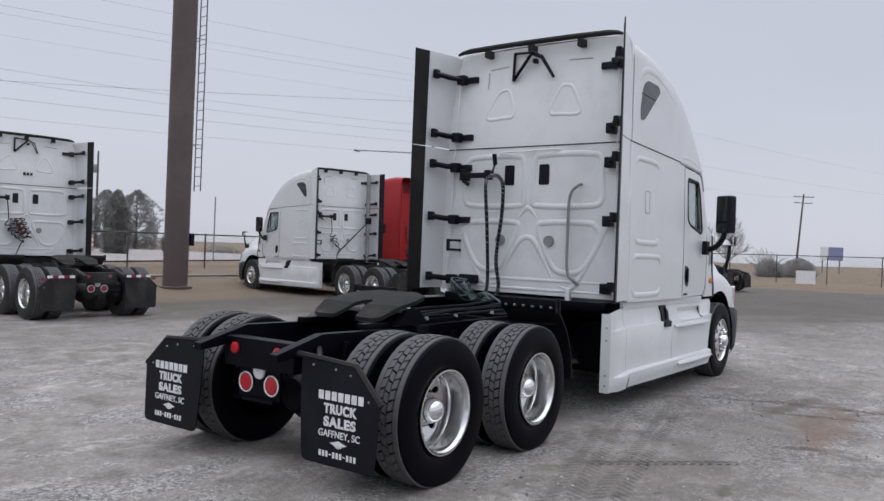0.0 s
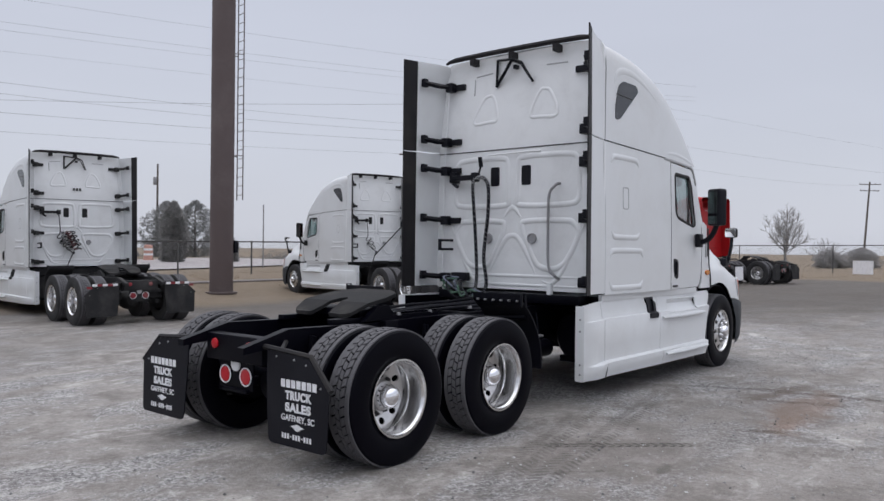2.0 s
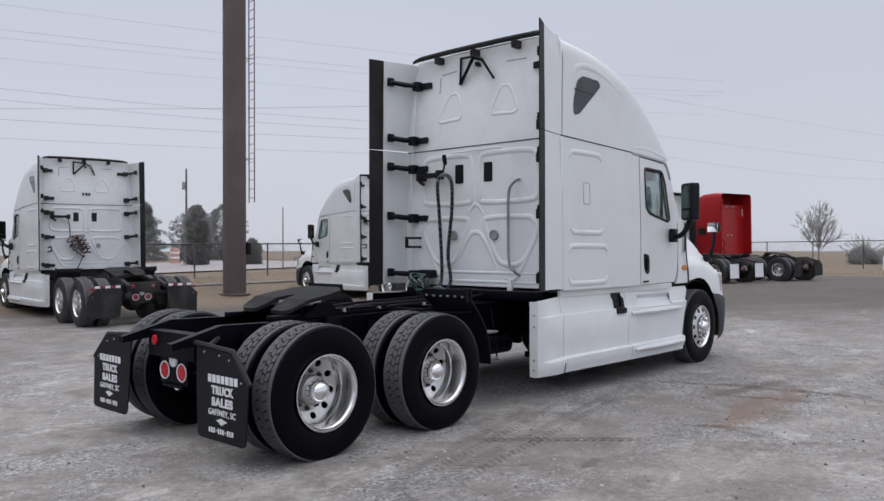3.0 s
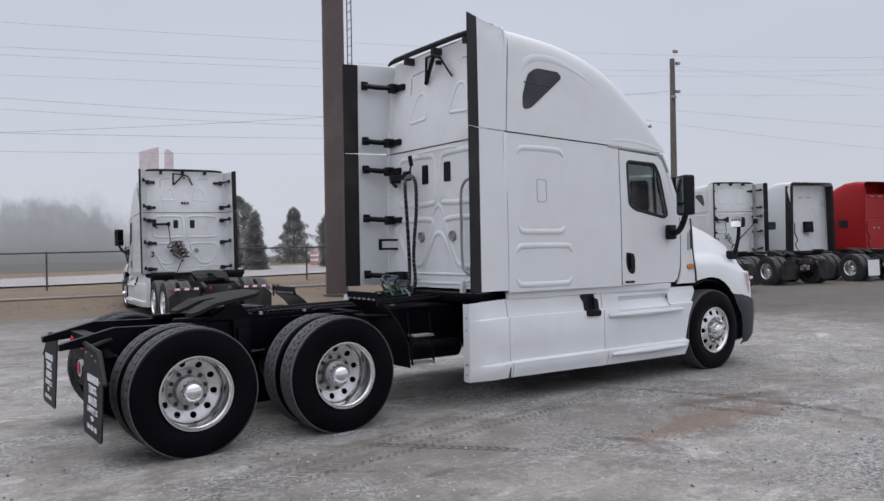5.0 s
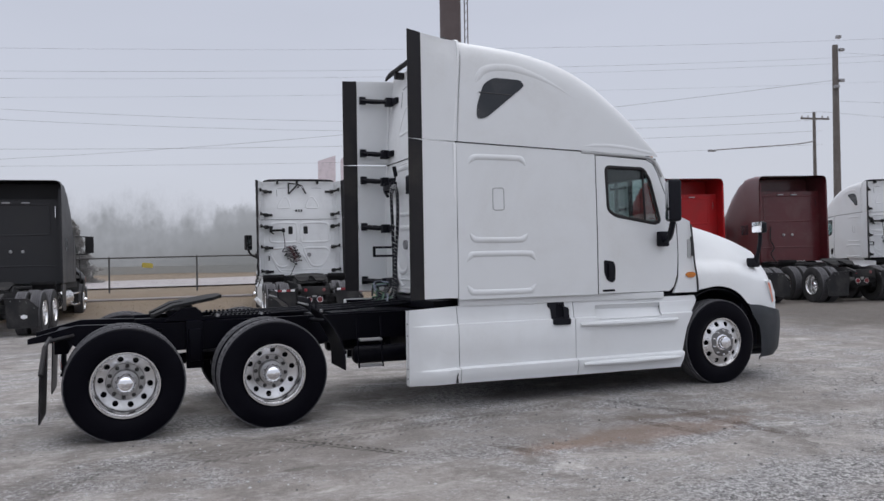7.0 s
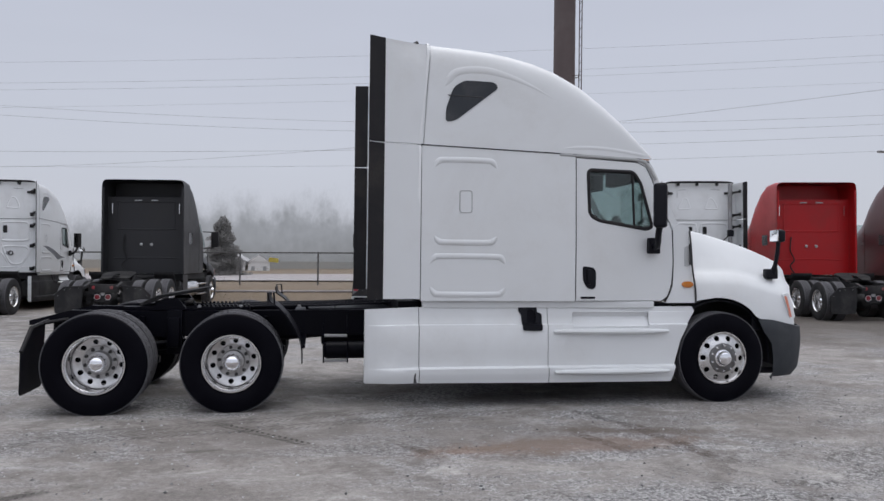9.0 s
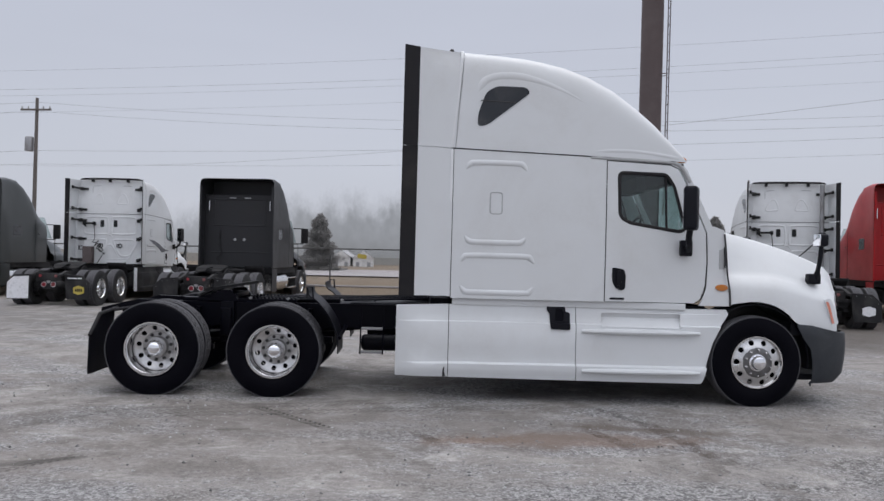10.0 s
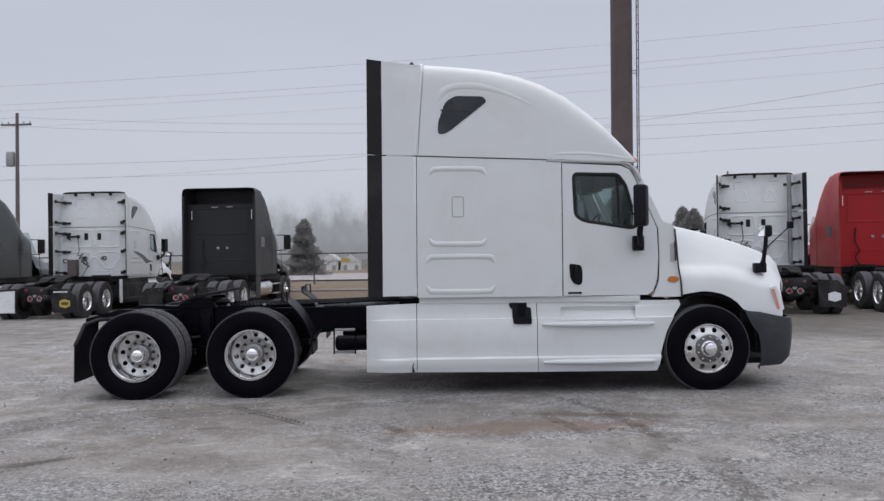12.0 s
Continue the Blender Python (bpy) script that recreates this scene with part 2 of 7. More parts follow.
def misty_distance():
    """Woods lost in mist, far off: a soft grey belt with an uneven top that fades into the sky."""
    m = bpy.data.materials.new("misty_distance")
    m.use_nodes = True
    t = m.node_tree
    t.nodes.clear()
    out = t.nodes.new("ShaderNodeOutputMaterial")
    pos = t.nodes.new("ShaderNodeNewGeometry").outputs["Position"]
    sep = node(t, "ShaderNodeSeparateXYZ", {0: pos})
    z = sep.outputs["Z"]
    bearing = math_node(t, "ARCTAN2", sep.outputs["X"], sep.outputs["Y"])
    wide = node(t, "ShaderNodeMapping", {"Vector": pos}, Scale=(1.0, 1.0, 0.3)).outputs[0]
    stems = node(t, "ShaderNodeMapping", {"Vector": pos}, Scale=(1.0, 1.0, 0.6)).outputs[0]
    big, crowns, twigs = noise_node(t, wide, 0.011, 3, 0.5), noise_node(t, stems, 0.070, 4, 0.60), noise_node(t, stems, 0.30, 6, 0.75)
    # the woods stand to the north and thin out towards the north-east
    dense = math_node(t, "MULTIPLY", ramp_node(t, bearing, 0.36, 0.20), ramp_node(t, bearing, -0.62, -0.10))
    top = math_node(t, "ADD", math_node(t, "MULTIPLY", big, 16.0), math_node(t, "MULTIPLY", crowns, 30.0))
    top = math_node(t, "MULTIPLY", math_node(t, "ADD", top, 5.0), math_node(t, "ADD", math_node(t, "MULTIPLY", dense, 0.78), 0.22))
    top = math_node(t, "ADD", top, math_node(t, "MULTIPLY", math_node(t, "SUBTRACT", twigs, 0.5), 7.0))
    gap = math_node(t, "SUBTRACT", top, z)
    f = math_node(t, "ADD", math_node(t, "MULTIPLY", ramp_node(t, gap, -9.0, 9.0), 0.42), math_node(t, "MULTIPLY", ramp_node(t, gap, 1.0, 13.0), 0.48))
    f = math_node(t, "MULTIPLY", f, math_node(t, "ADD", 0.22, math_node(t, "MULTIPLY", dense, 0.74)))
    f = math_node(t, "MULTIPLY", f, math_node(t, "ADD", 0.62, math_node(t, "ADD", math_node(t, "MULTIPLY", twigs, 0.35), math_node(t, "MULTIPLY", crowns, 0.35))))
    # The ring glows; mist is painted into its greys, paler with height.
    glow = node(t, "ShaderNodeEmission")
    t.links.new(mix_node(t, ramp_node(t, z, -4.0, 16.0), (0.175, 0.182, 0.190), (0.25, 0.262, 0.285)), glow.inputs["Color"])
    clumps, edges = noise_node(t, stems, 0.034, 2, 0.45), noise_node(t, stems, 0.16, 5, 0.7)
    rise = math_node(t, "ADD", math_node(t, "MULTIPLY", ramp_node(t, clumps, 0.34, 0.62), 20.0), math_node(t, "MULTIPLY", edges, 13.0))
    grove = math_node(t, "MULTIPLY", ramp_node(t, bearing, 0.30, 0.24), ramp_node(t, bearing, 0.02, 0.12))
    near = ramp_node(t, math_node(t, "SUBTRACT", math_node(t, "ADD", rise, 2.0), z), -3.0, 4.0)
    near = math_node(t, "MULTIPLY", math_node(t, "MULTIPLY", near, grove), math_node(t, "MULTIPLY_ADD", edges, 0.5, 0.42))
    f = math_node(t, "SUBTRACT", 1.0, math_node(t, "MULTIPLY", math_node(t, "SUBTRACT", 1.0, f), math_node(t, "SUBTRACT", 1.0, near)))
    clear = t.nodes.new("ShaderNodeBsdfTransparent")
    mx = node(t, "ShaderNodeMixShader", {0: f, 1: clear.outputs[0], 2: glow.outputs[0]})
    t.links.new(mx.outputs[0], out.inputs["Surface"])
    return m


MIST = misty_distance()
STRAW = foliage("dry_grass_blades", (0.20, 0.16, 0.115), (0.31, 0.25, 0.18), 0.0, 0.4)
STONES = foliage("gravel_stones", (0.10, 0.098, 0.10), (0.48, 0.475, 0.475))


def ground_material():
    """Compacted crushed stone with paler, damp and darker patches, rust stain, wheel marks, and dry grass past the
    yard's edge.
    """
    m = bpy.data.materials.new("gravel_yard")
    m.use_nodes = True
    t = m.node_tree
    b = t.nodes["Principled BSDF"]
    pos = t.nodes.new("ShaderNodeNewGeometry").outputs["Position"]
    sep = node(t, "ShaderNodeSeparateXYZ", {0: pos})
    x, y = sep.outputs["X"], sep.outputs["Y"]
    patch = noise_node(t, pos, 0.22, 6, 0.62, 0.8)
    mid = noise_node(t, pos, 1.9, 9, 0.74, 0.35)
    blotch = noise_node(t, pos, 0.75, 7, 0.66, 0.6)
    grit = noise_node(t, pos, 55.0, 5, 0.8)
    pebble = noise_node(t, pos, 17.0, 6, 0.75)
    speck = node(t, "ShaderNodeTexVoronoi", {"Vector": pos}, Scale=46.0)
    chips = node(t, "ShaderNodeTexVoronoi", {"Vector": pos}, Scale=105.0)
    stretch = node(t, "ShaderNodeMapping", {"Vector": pos}, Scale=(0.75, 1.7, 1.0), Rotation=(0, 0, 0.15))
    streak = noise_node(t, stretch.outputs[0], 1.5, 9, 0.76, 0.5)
    lanes = noise_node(t, stretch.outputs[0], 0.55, 7, 0.68, 0.6)
    # packed fines, warm grey, with a darker crust
    fines = mix_node(t, ramp_node(t, mid, 0.30, 0.70), (0.155, 0.146, 0.139), (0.305, 0.291, 0.281))
    fines = mix_node(t, math_node(t, "MULTIPLY", ramp_node(t, blotch, 0.47, 0.33), 0.65), fines, (0.135, 0.124, 0.117))
    fines = mix_node(t, 0.55, fines, mix_node(t, ramp_node(t, grit, 0.2, 0.8), (0.55, 0.55, 0.55), (1.5, 1.5, 1.5)), "MULTIPLY")
    # loose crushed stone, bluish grey, chip by chip
    tone = math_node(t, "ADD", math_node(t, "MULTIPLY", node(t, "ShaderNodeSeparateXYZ", {0: speck.outputs["Color"]}).outputs[0], 0.6), math_node(t, "MULTIPLY", node(t, "ShaderNodeSeparateXYZ", {0: chips.outputs["Color"]}).outputs[1], 0.4))
    stone = mix_node(t, ramp_node(t, tone, 0.12, 0.92), (0.085, 0.086, 0.091), (0.395, 0.394, 0.40))
    stone = mix_node(t, math_node(t, "MULTIPLY", ramp_node(t, pebble, 0.48, 0.30), 0.5), stone, (0.06, 0.058, 0.056))
    bed = math_node(t, "ADD", math_node(t, "MULTIPLY", lanes, 0.7), math_node(t, "MULTIPLY", mid, 0.3))
    bed = math_node(t, "ADD", bed, math_node(t, "MULTIPLY", math_node(t, "SUBTRACT", pebble, 0.5), 0.25))
    col = mix_node(t, math_node(t, "MULTIPLY", ramp_node(t, bed, 0.47, 0.57), 0.9), fines, stone)
    # pale dust along the wheel lanes, darker damp patches
    col = mix_node(t, math_node(t, "MULTIPLY", ramp_node(t, streak, 0.53, 0.67), 0.6), col, (0.47, 0.46, 0.455))
    col = mix_node(t, math_node(t, "MULTIPLY", ramp_node(t, patch, 0.50, 0.66), 0.4), col, (0.17, 0.155, 0.145))
    col = mix_node(t, 0.4, col, mix_node(t, ramp_node(t, pebble, 0.25, 0.75), (0.45, 0.45, 0.45), (1.55, 1.55, 1.55)), "MULTIPLY")

    coarse = node(t, "ShaderNodeTexVoronoi", {"Vector": pos}, Scale=27.0)
    shard = node(t, "ShaderNodeTexVoronoi", {"Vector": pos}, Scale=58.0)
    tones = math_node(t, "ADD", math_node(t, "MULTIPLY", node(t, "ShaderNodeSeparateXYZ", {0: coarse.outputs["Color"]}).outputs[0], 0.5), math_node(t, "MULTIPLY", node(t, "ShaderNodeSeparateXYZ", {0: shard.outputs["Color"]}).outputs[2], 0.5))
    rubble = mix_node(t, ramp_node(t, tones, 0.15, 0.85), (0.055, 0.055, 0.058), (0.43, 0.428, 0.43))
    rubble = mix_node(t, math_node(t, "MULTIPLY", ramp_node(t, shard.outputs["Distance"], 0.45, 0.75), 0.6), rubble, (0.05, 0.048, 0.046))

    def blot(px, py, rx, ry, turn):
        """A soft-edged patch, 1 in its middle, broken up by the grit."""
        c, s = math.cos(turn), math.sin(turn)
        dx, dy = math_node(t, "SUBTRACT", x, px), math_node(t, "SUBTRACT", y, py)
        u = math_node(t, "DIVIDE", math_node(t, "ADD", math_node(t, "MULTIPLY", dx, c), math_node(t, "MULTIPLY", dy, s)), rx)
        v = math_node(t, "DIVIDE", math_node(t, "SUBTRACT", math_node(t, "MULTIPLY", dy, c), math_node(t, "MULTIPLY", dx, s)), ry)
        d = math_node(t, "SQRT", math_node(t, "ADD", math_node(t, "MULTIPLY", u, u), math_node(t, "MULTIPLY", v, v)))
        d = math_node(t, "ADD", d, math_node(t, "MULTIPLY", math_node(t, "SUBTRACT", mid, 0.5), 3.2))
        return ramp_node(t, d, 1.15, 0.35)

    # Stains, then broad darker areas beside the tractor and before the parked row.
    for px, py, rx, ry, turn, c, k in (
            (4.45, -2.9, 1.1, 0.30, 0.02, (0.185, 0.118, 0.084), 0.65),
            (3.40, -3.0, 0.5, 0.2, 0.1, (0.19, 0.122, 0.085), 0.7),
            (5.1, -2.45, 1.0, 0.16, -0.15, (0.085, 0.062, 0.048), 0.75),
            (1.2, -2.75, 0.22, 0.06, 0.2, (0.07, 0.065, 0.06), 0.7),
            (0.15, -3.87, 0.5, 0.07, 0.5, (0.075, 0.07, 0.066), 0.7),
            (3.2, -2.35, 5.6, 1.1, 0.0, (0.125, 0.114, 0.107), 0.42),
            (1.0, 8.5, 7.0, 3.6, 0.0, (0.13, 0.122, 0.117), 0.45),
            (-10.0, 8.0, 9.0, 6.5, 0.1, (0.13, 0.124, 0.12), 0.6)):
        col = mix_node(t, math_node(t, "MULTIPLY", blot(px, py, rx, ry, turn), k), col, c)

    for px, py, rx, ry, k in ((4.1, -4.9, 1.7, 0.9, 0.8), (7.2, -3.9, 1.9, 0.9, 0.65), (5.7, -4.6, 1.0, 0.7, 0.7), (1.2, -4.9, 1.8, 0.7, 0.5), (8.6, -1.8, 1.6, 0.8, 0.55)):
        col = mix_node(t, math_node(t, "MULTIPLY", math_node(t, "MULTIPLY", blot(px, py, rx, ry, 0.1), ramp_node(t, streak, 0.36, 0.54)), k), col, rubble)
    pressed, worn = 0.0, noise_node(t, pos, 6.5, 6, 0.8, 0.5)

    def track(ends, w, step, c, k, ragged=0.16):
        """A pressed line of slanting lug prints in two ribs, or a plain scuff where step is 0."""
        nonlocal col, pressed
        (x0, y0), (x1, y1) = ends
        ln = math.hypot(x1 - x0, y1 - y0)
        ca, sa = (x1 - x0) / ln, (y1 - y0) / ln
        dx, dy = math_node(t, "SUBTRACT", x, x0), math_node(t, "SUBTRACT", y, y0)
        u = math_node(t, "ADD", math_node(t, "MULTIPLY", dx, ca), math_node(t, "MULTIPLY", dy, sa))
        v = math_node(t, "SUBTRACT", math_node(t, "MULTIPLY", dy, ca), math_node(t, "MULTIPLY", dx, sa))
        v = math_node(t, "ABSOLUTE", math_node(t, "ADD", v, math_node(t, "MULTIPLY", math_node(t, "SUBTRACT", mid, 0.5), ragged)))
        f = math_node(t, "MULTIPLY", ramp_node(t, v, w * 1.15, w * 0.8), math_node(t, "MULTIPLY", ramp_node(t, u, -0.15, 0.15), ramp_node(t, u, ln + 0.15, ln - 0.15)))
        f = math_node(t, "MULTIPLY", f, math_node(t, "MULTIPLY_ADD", ramp_node(t, streak, 0.38, 0.55), 0.5, 0.5))
        if step:
            bars = math_node(t, "SINE", math_node(t, "MULTIPLY", math_node(t, "ADD", u, math_node(t, "MULTIPLY", v, 0.9)), 6.283 / step))
            bars = math_node(t, "MULTIPLY", ramp_node(t, bars, -0.3, 0.45), ramp_node(t, v, w * 0.10, w * 0.24))
            f = math_node(t, "MULTIPLY", f, math_node(t, "MULTIPLY_ADD", bars, 0.75, 0.25))
        else:
            f = math_node(t, "MULTIPLY", f, math_node(t, "MULTIPLY_ADD", ramp_node(t, worn, 0.40, 0.60), 0.85, 0.15))
        f = math_node(t, "MULTIPLY", f, math_node(t, "MULTIPLY_ADD", pebble, 0.9, 0.5))
        col = mix_node(t, math_node(t, "MULTIPLY", f, k), col, c)
        pressed = math_node(t, "ADD", pressed, math_node(t, "MULTIPLY", f, k))

    print_, scuff, loam = (0.055, 0.051, 0.048), (0.042, 0.038, 0.035), (0.060, 0.041, 0.031)
    track(((0.2, -1.97), (2.95, -1.23)), 0.13, 0.085, print_, 0.5)
    track(((0.3, -2.22), (4.3, -1.40)), 0.12, 0.085, print_, 0.6)
    track(((-1.6, -2.75), (0.3, -1.97)), 0.13, 0.085, print_, 0.3)
    track(((-1.7, -3.1), (0.4, -2.2)), 0.12, 0.085, print_, 0.3)
    track(((1.28, -1.73), (2.12, -2.64)), 0.065, 0.075, scuff, 1.0, 0.07)
    track(((4.86, -1.42), (5.23, -2.28)), 0.06, 0.0, scuff, 0.75, 0.22)
    track(((5.2, -2.2), (5.42, -3.5)), 0.085, 0.0, loam, 0.8, 0.28)
    track(((4.54, -2.4), (4.78, -3.25)), 0.075, 0.0, loam, 0.75, 0.25)
    track(((2.92, -2.7), (3.18, -3.25)), 0.06, 0.0, loam, 0.75, 0.2)
    track(((0.55, -2.14), (0.95, -2.46)), 0.03, 0.0, scuff, 0.6, 0.10)
    track(((-0.1, -4.2), (0.32, -3.68)), 0.05, 0.06, scuff, 0.7, 0.10)
    track(((-0.75, -2.95), (-0.1, -2.08)), 0.06, 0.07, print_, 0.6, 0.12)
    track(((5.5, -3.3), (5.1, -4.1)), 0.10, 0.0, (0.10, 0.088, 0.078), 0.6, 0.5)
    track(((5.62, -4.05), (5.45, -5.2)), 0.11, 0.0, (0.095, 0.084, 0.076), 0.7, 0.45)
    track(((-6.0, -2.6), (-1.6, -3.1)), 0.13, 0.085, (0.10, 0.095, 0.09), 0.5)
    # the damper, browner part of the yard, past the parked row
    far = math_node(t, "ADD", math_node(t, "MULTIPLY", x, 0.6), math_node(t, "MULTIPLY", math_node(t, "SUBTRACT", y, 8.0), 0.6))
    far = math_node(t, "ADD", far, math_node(t, "MULTIPLY", math_node(t, "SUBTRACT", patch, 0.5), 9.0))
    col = mix_node(t, math_node(t, "MULTIPLY", ramp_node(t, far, 1.2, 7.5), 0.85), col, mix_node(t, grit, (0.040, 0.035, 0.031), (0.095, 0.083, 0.073)))
    # dry grass behind the row and along the yard's far side
    edge = math_node(t, "MAXIMUM", math_node(t, "SUBTRACT", math_node(t, "ADD", y, math_node(t, "MULTIPLY", math_node(t, "MINIMUM", math_node(t, "MAXIMUM", x, 0.0), 13.0), 0.27)), 16.0), math_node(t, "SUBTRACT", x, 37.0))
    edge = math_node(t, "ADD", edge, math_node(t, "MULTIPLY", math_node(t, "SUBTRACT", patch, 0.5), 5.0))
    straw = mix_node(t, mid, (0.115, 0.090, 0.064), (0.205, 0.163, 0.118))
    straw = mix_node(t, 0.5, straw, mix_node(t, grit, (0.5, 0.5, 0.5), (1.5, 1.5, 1.5)), "MULTIPLY")
    col = mix_node(t, math_node(t, "MULTIPLY", ramp_node(t, edge, -1.0, 1.6), 0.9), col, straw)
    col = mix_node(t, 1.0, col, (1.20, 1.175, 1.15), "MULTIPLY")
    t.links.new(col, b.inputs["Base Color"])
    t.links.new(math_node(t, "ADD", math_node(t, "MULTIPLY", patch, 0.3), 0.68), b.inputs["Roughness"])
    b.inputs["Specular IOR Level"].default_value = 0.3
    h = math_node(t, "ADD", math_node(t, "ADD", math_node(t, "MULTIPLY", grit, 0.6), math_node(t, "MULTIPLY", pebble, 0.7)), math_node(t, "MULTIPLY", mid, 1.2))
    h = math_node(t, "SUBTRACT", h, math_node(t, "MULTIPLY", speck.outputs["Distance"], 0.5))
    h = math_node(t, "SUBTRACT", h, math_node(t, "MULTIPLY", pressed, 1.1))
    bn = node(t, "ShaderNodeBump", {"Height": h}, Strength=0.7, Distance=0.02)
    t.links.new(bn.outputs[0], b.inputs["Normal"])
    return m


GROUND = ground_material()


# ---- building tools ----
from mathutils.geometry import tessellate_polygon


def mesh_of(name, bm, materials, angle=35):
    bmesh.ops.recalc_face_normals(bm, faces=bm.faces)
    me = bpy.data.meshes.new(name)
    bm.to_mesh(me)
    bm.free()
    for m in materials if isinstance(materials, (list, tuple)) else [materials]:
        me.materials.append(m)
    if angle:
        me.polygons.foreach_set("use_smooth", [True] * len(me.polygons))
        me.set_sharp_from_angle(angle=radians(angle))
    return me


def part(name, bm, material, parent=None, label="", at=None, angle=35):
    """One mesh object under a thing or a part; bm may also be a mesh that alike parts share."""
    me = bm if isinstance(bm, bpy.types.Mesh) else mesh_of(name, bm, material, angle)
    ob = new(name, me)
    if parent is not None:
        ob.parent = parent
    if at is not None:
        ob.matrix_local = at
    if label:
        ob["label"] = label
    return ob


def thing(name, label, category, at=None, group="", kind=""):
    ob = new(name)
    if at is not None:
        ob.matrix_world = at
    return tagged(ob, label, category, group, kind)


def box(bm, lo, hi, bevel=0.0, seg=2):
    vs = [bm.verts.new((x, y, z)) for x in (lo[0], hi[0]) for y in (lo[1], hi[1]) for z in (lo[2], hi[2])]
    fs = [bm.faces.new([vs[i] for i in q]) for q in ((0, 1, 3, 2), (4, 6, 7, 5), (0, 4, 5, 1), (2, 3, 7, 6), (0, 2, 6, 4), (1, 5, 7, 3))]
    if bevel:
        es = {e for f in fs for e in f.edges}
        bmesh.ops.bevel(bm, geom=list(es), offset=bevel, segments=seg, affect="EDGES", profile=0.6)
    return bm


def boxes(*rows, bevel=0.0):
    bm = bmesh.new()
    for lo, hi in rows:
        box(bm, lo, hi, bevel)
    return bm


def tube(bm, pts, r, n=8, closed=False, cap=True, flat=1.0, up=(0, 0, 1)):
    """A round (or, with flat, oval) bar along the points; r may be a list of radii."""
    pts = [Vector(p) for p in pts]
    rs = r if isinstance(r, (list, tuple)) else [r] * len(pts)
    rings, k = [], len(pts)
    side = None
    for i, p in enumerate(pts):
        a = pts[(i - 1) % k] if closed or i > 0 else p
        b = pts[(i + 1) % k] if closed or i < k - 1 else p
        d = (b - a).normalized()
        ref = Vector(up)
        if side is None or abs(d.dot(side)) > 0.98:
            side = d.cross(ref if abs(d.dot(ref)) < 0.95 else Vector((1, 0, 0))).normalized()
        side = (side - d * side.dot(d)).normalized()
        other = d.cross(side).normalized()
        rings.append([bm.verts.new(p + (side * math.cos(2 * math.pi * j / n) + other * math.sin(2 * math.pi * j / n) * flat) * rs[i]) for j in range(n)])
    for i in range(k if closed else k - 1):
        q, s = rings[i], rings[(i + 1) % k]
        for j in range(n):
            bm.faces.new((q[j], q[(j + 1) % n], s[(j + 1) % n], s[j]))
    if cap and not closed:
        bm.faces.new(rings[0][::-1])
        bm.faces.new(rings[-1])
    return bm


def smooth_path(pts, per=6, closed=False):
    """A Catmull-Rom curve through the points."""
    pts = [Vector(p) for p in pts]
    k, res = len(pts), []
    for i in range(k if closed else k - 1):
        g = lambda j: pts[j % k] if closed else pts[max(0, min(k - 1, j))]
        a, b, c, d = g(i - 1), g(i), g(i + 1), g(i + 2)
        for s in range(per):
            u = s / per
            res.append(0.5 * (2 * b + (c - a) * u + (2 * a - 5 * b + 4 * c - d) * u * u + (3 * b - a - 3 * c + d) * u ** 3))
    if not closed:
        res.append(pts[-1])
    return res


def lathe(bm, profile, n=40, center=(0, 0, 0), axis="y", cap=True):
    """Turns (radius, along) points about an axis through center."""
    c = Vector(center)
    rings = []
    for r, a in profile:
        ring = []
        for j in range(n):
            t = 2 * math.pi * j / n
            p = {"y": (r * math.cos(t), a, r * math.sin(t)), "x": (a, r * math.cos(t), r * math.sin(t)), "z": (r * math.cos(t), r * math.sin(t), a)}[axis]
            ring.append(bm.verts.new(c + Vector(p)))
        rings.append(ring)
    for q, s in zip(rings, rings[1:]):
        for j in range(n):
            bm.faces.new((q[j], q[(j + 1) % n], s[(j + 1) % n], s[j]))
    if cap:
        bm.faces.new(rings[0])
        bm.faces.new(rings[-1])
    return bm


def rounded(pts, r, n=4):
    """A closed 2D outline with its corners rounded by r (one number or one a corner)."""
    res, k = [], len(pts)
    for i in range(k):
        p, a, b = Vector(pts[i]), Vector(pts[i - 1]), Vector(pts[(i + 1) % k])
        ri = r[i] if isinstance(r, (list, tuple)) else r
        ri = min(ri, (a - p).length * 0.48, (b - p).length * 0.48)
        if ri <= 0:
            res.append(tuple(p))
            continue
        s, e = p + (a - p).normalized() * ri, p + (b - p).normalized() * ri
        for j in range(n + 1):
            u = j / n
            res.append(tuple(s * (1 - u) ** 2 + p * 2 * u * (1 - u) + e * u * u))
    return res


def circle(cx, cy, r, n=20):
    return [(cx + r * math.cos(2 * math.pi * i / n), cy + r * math.sin(2 * math.pi * i / n)) for i in range(n)]


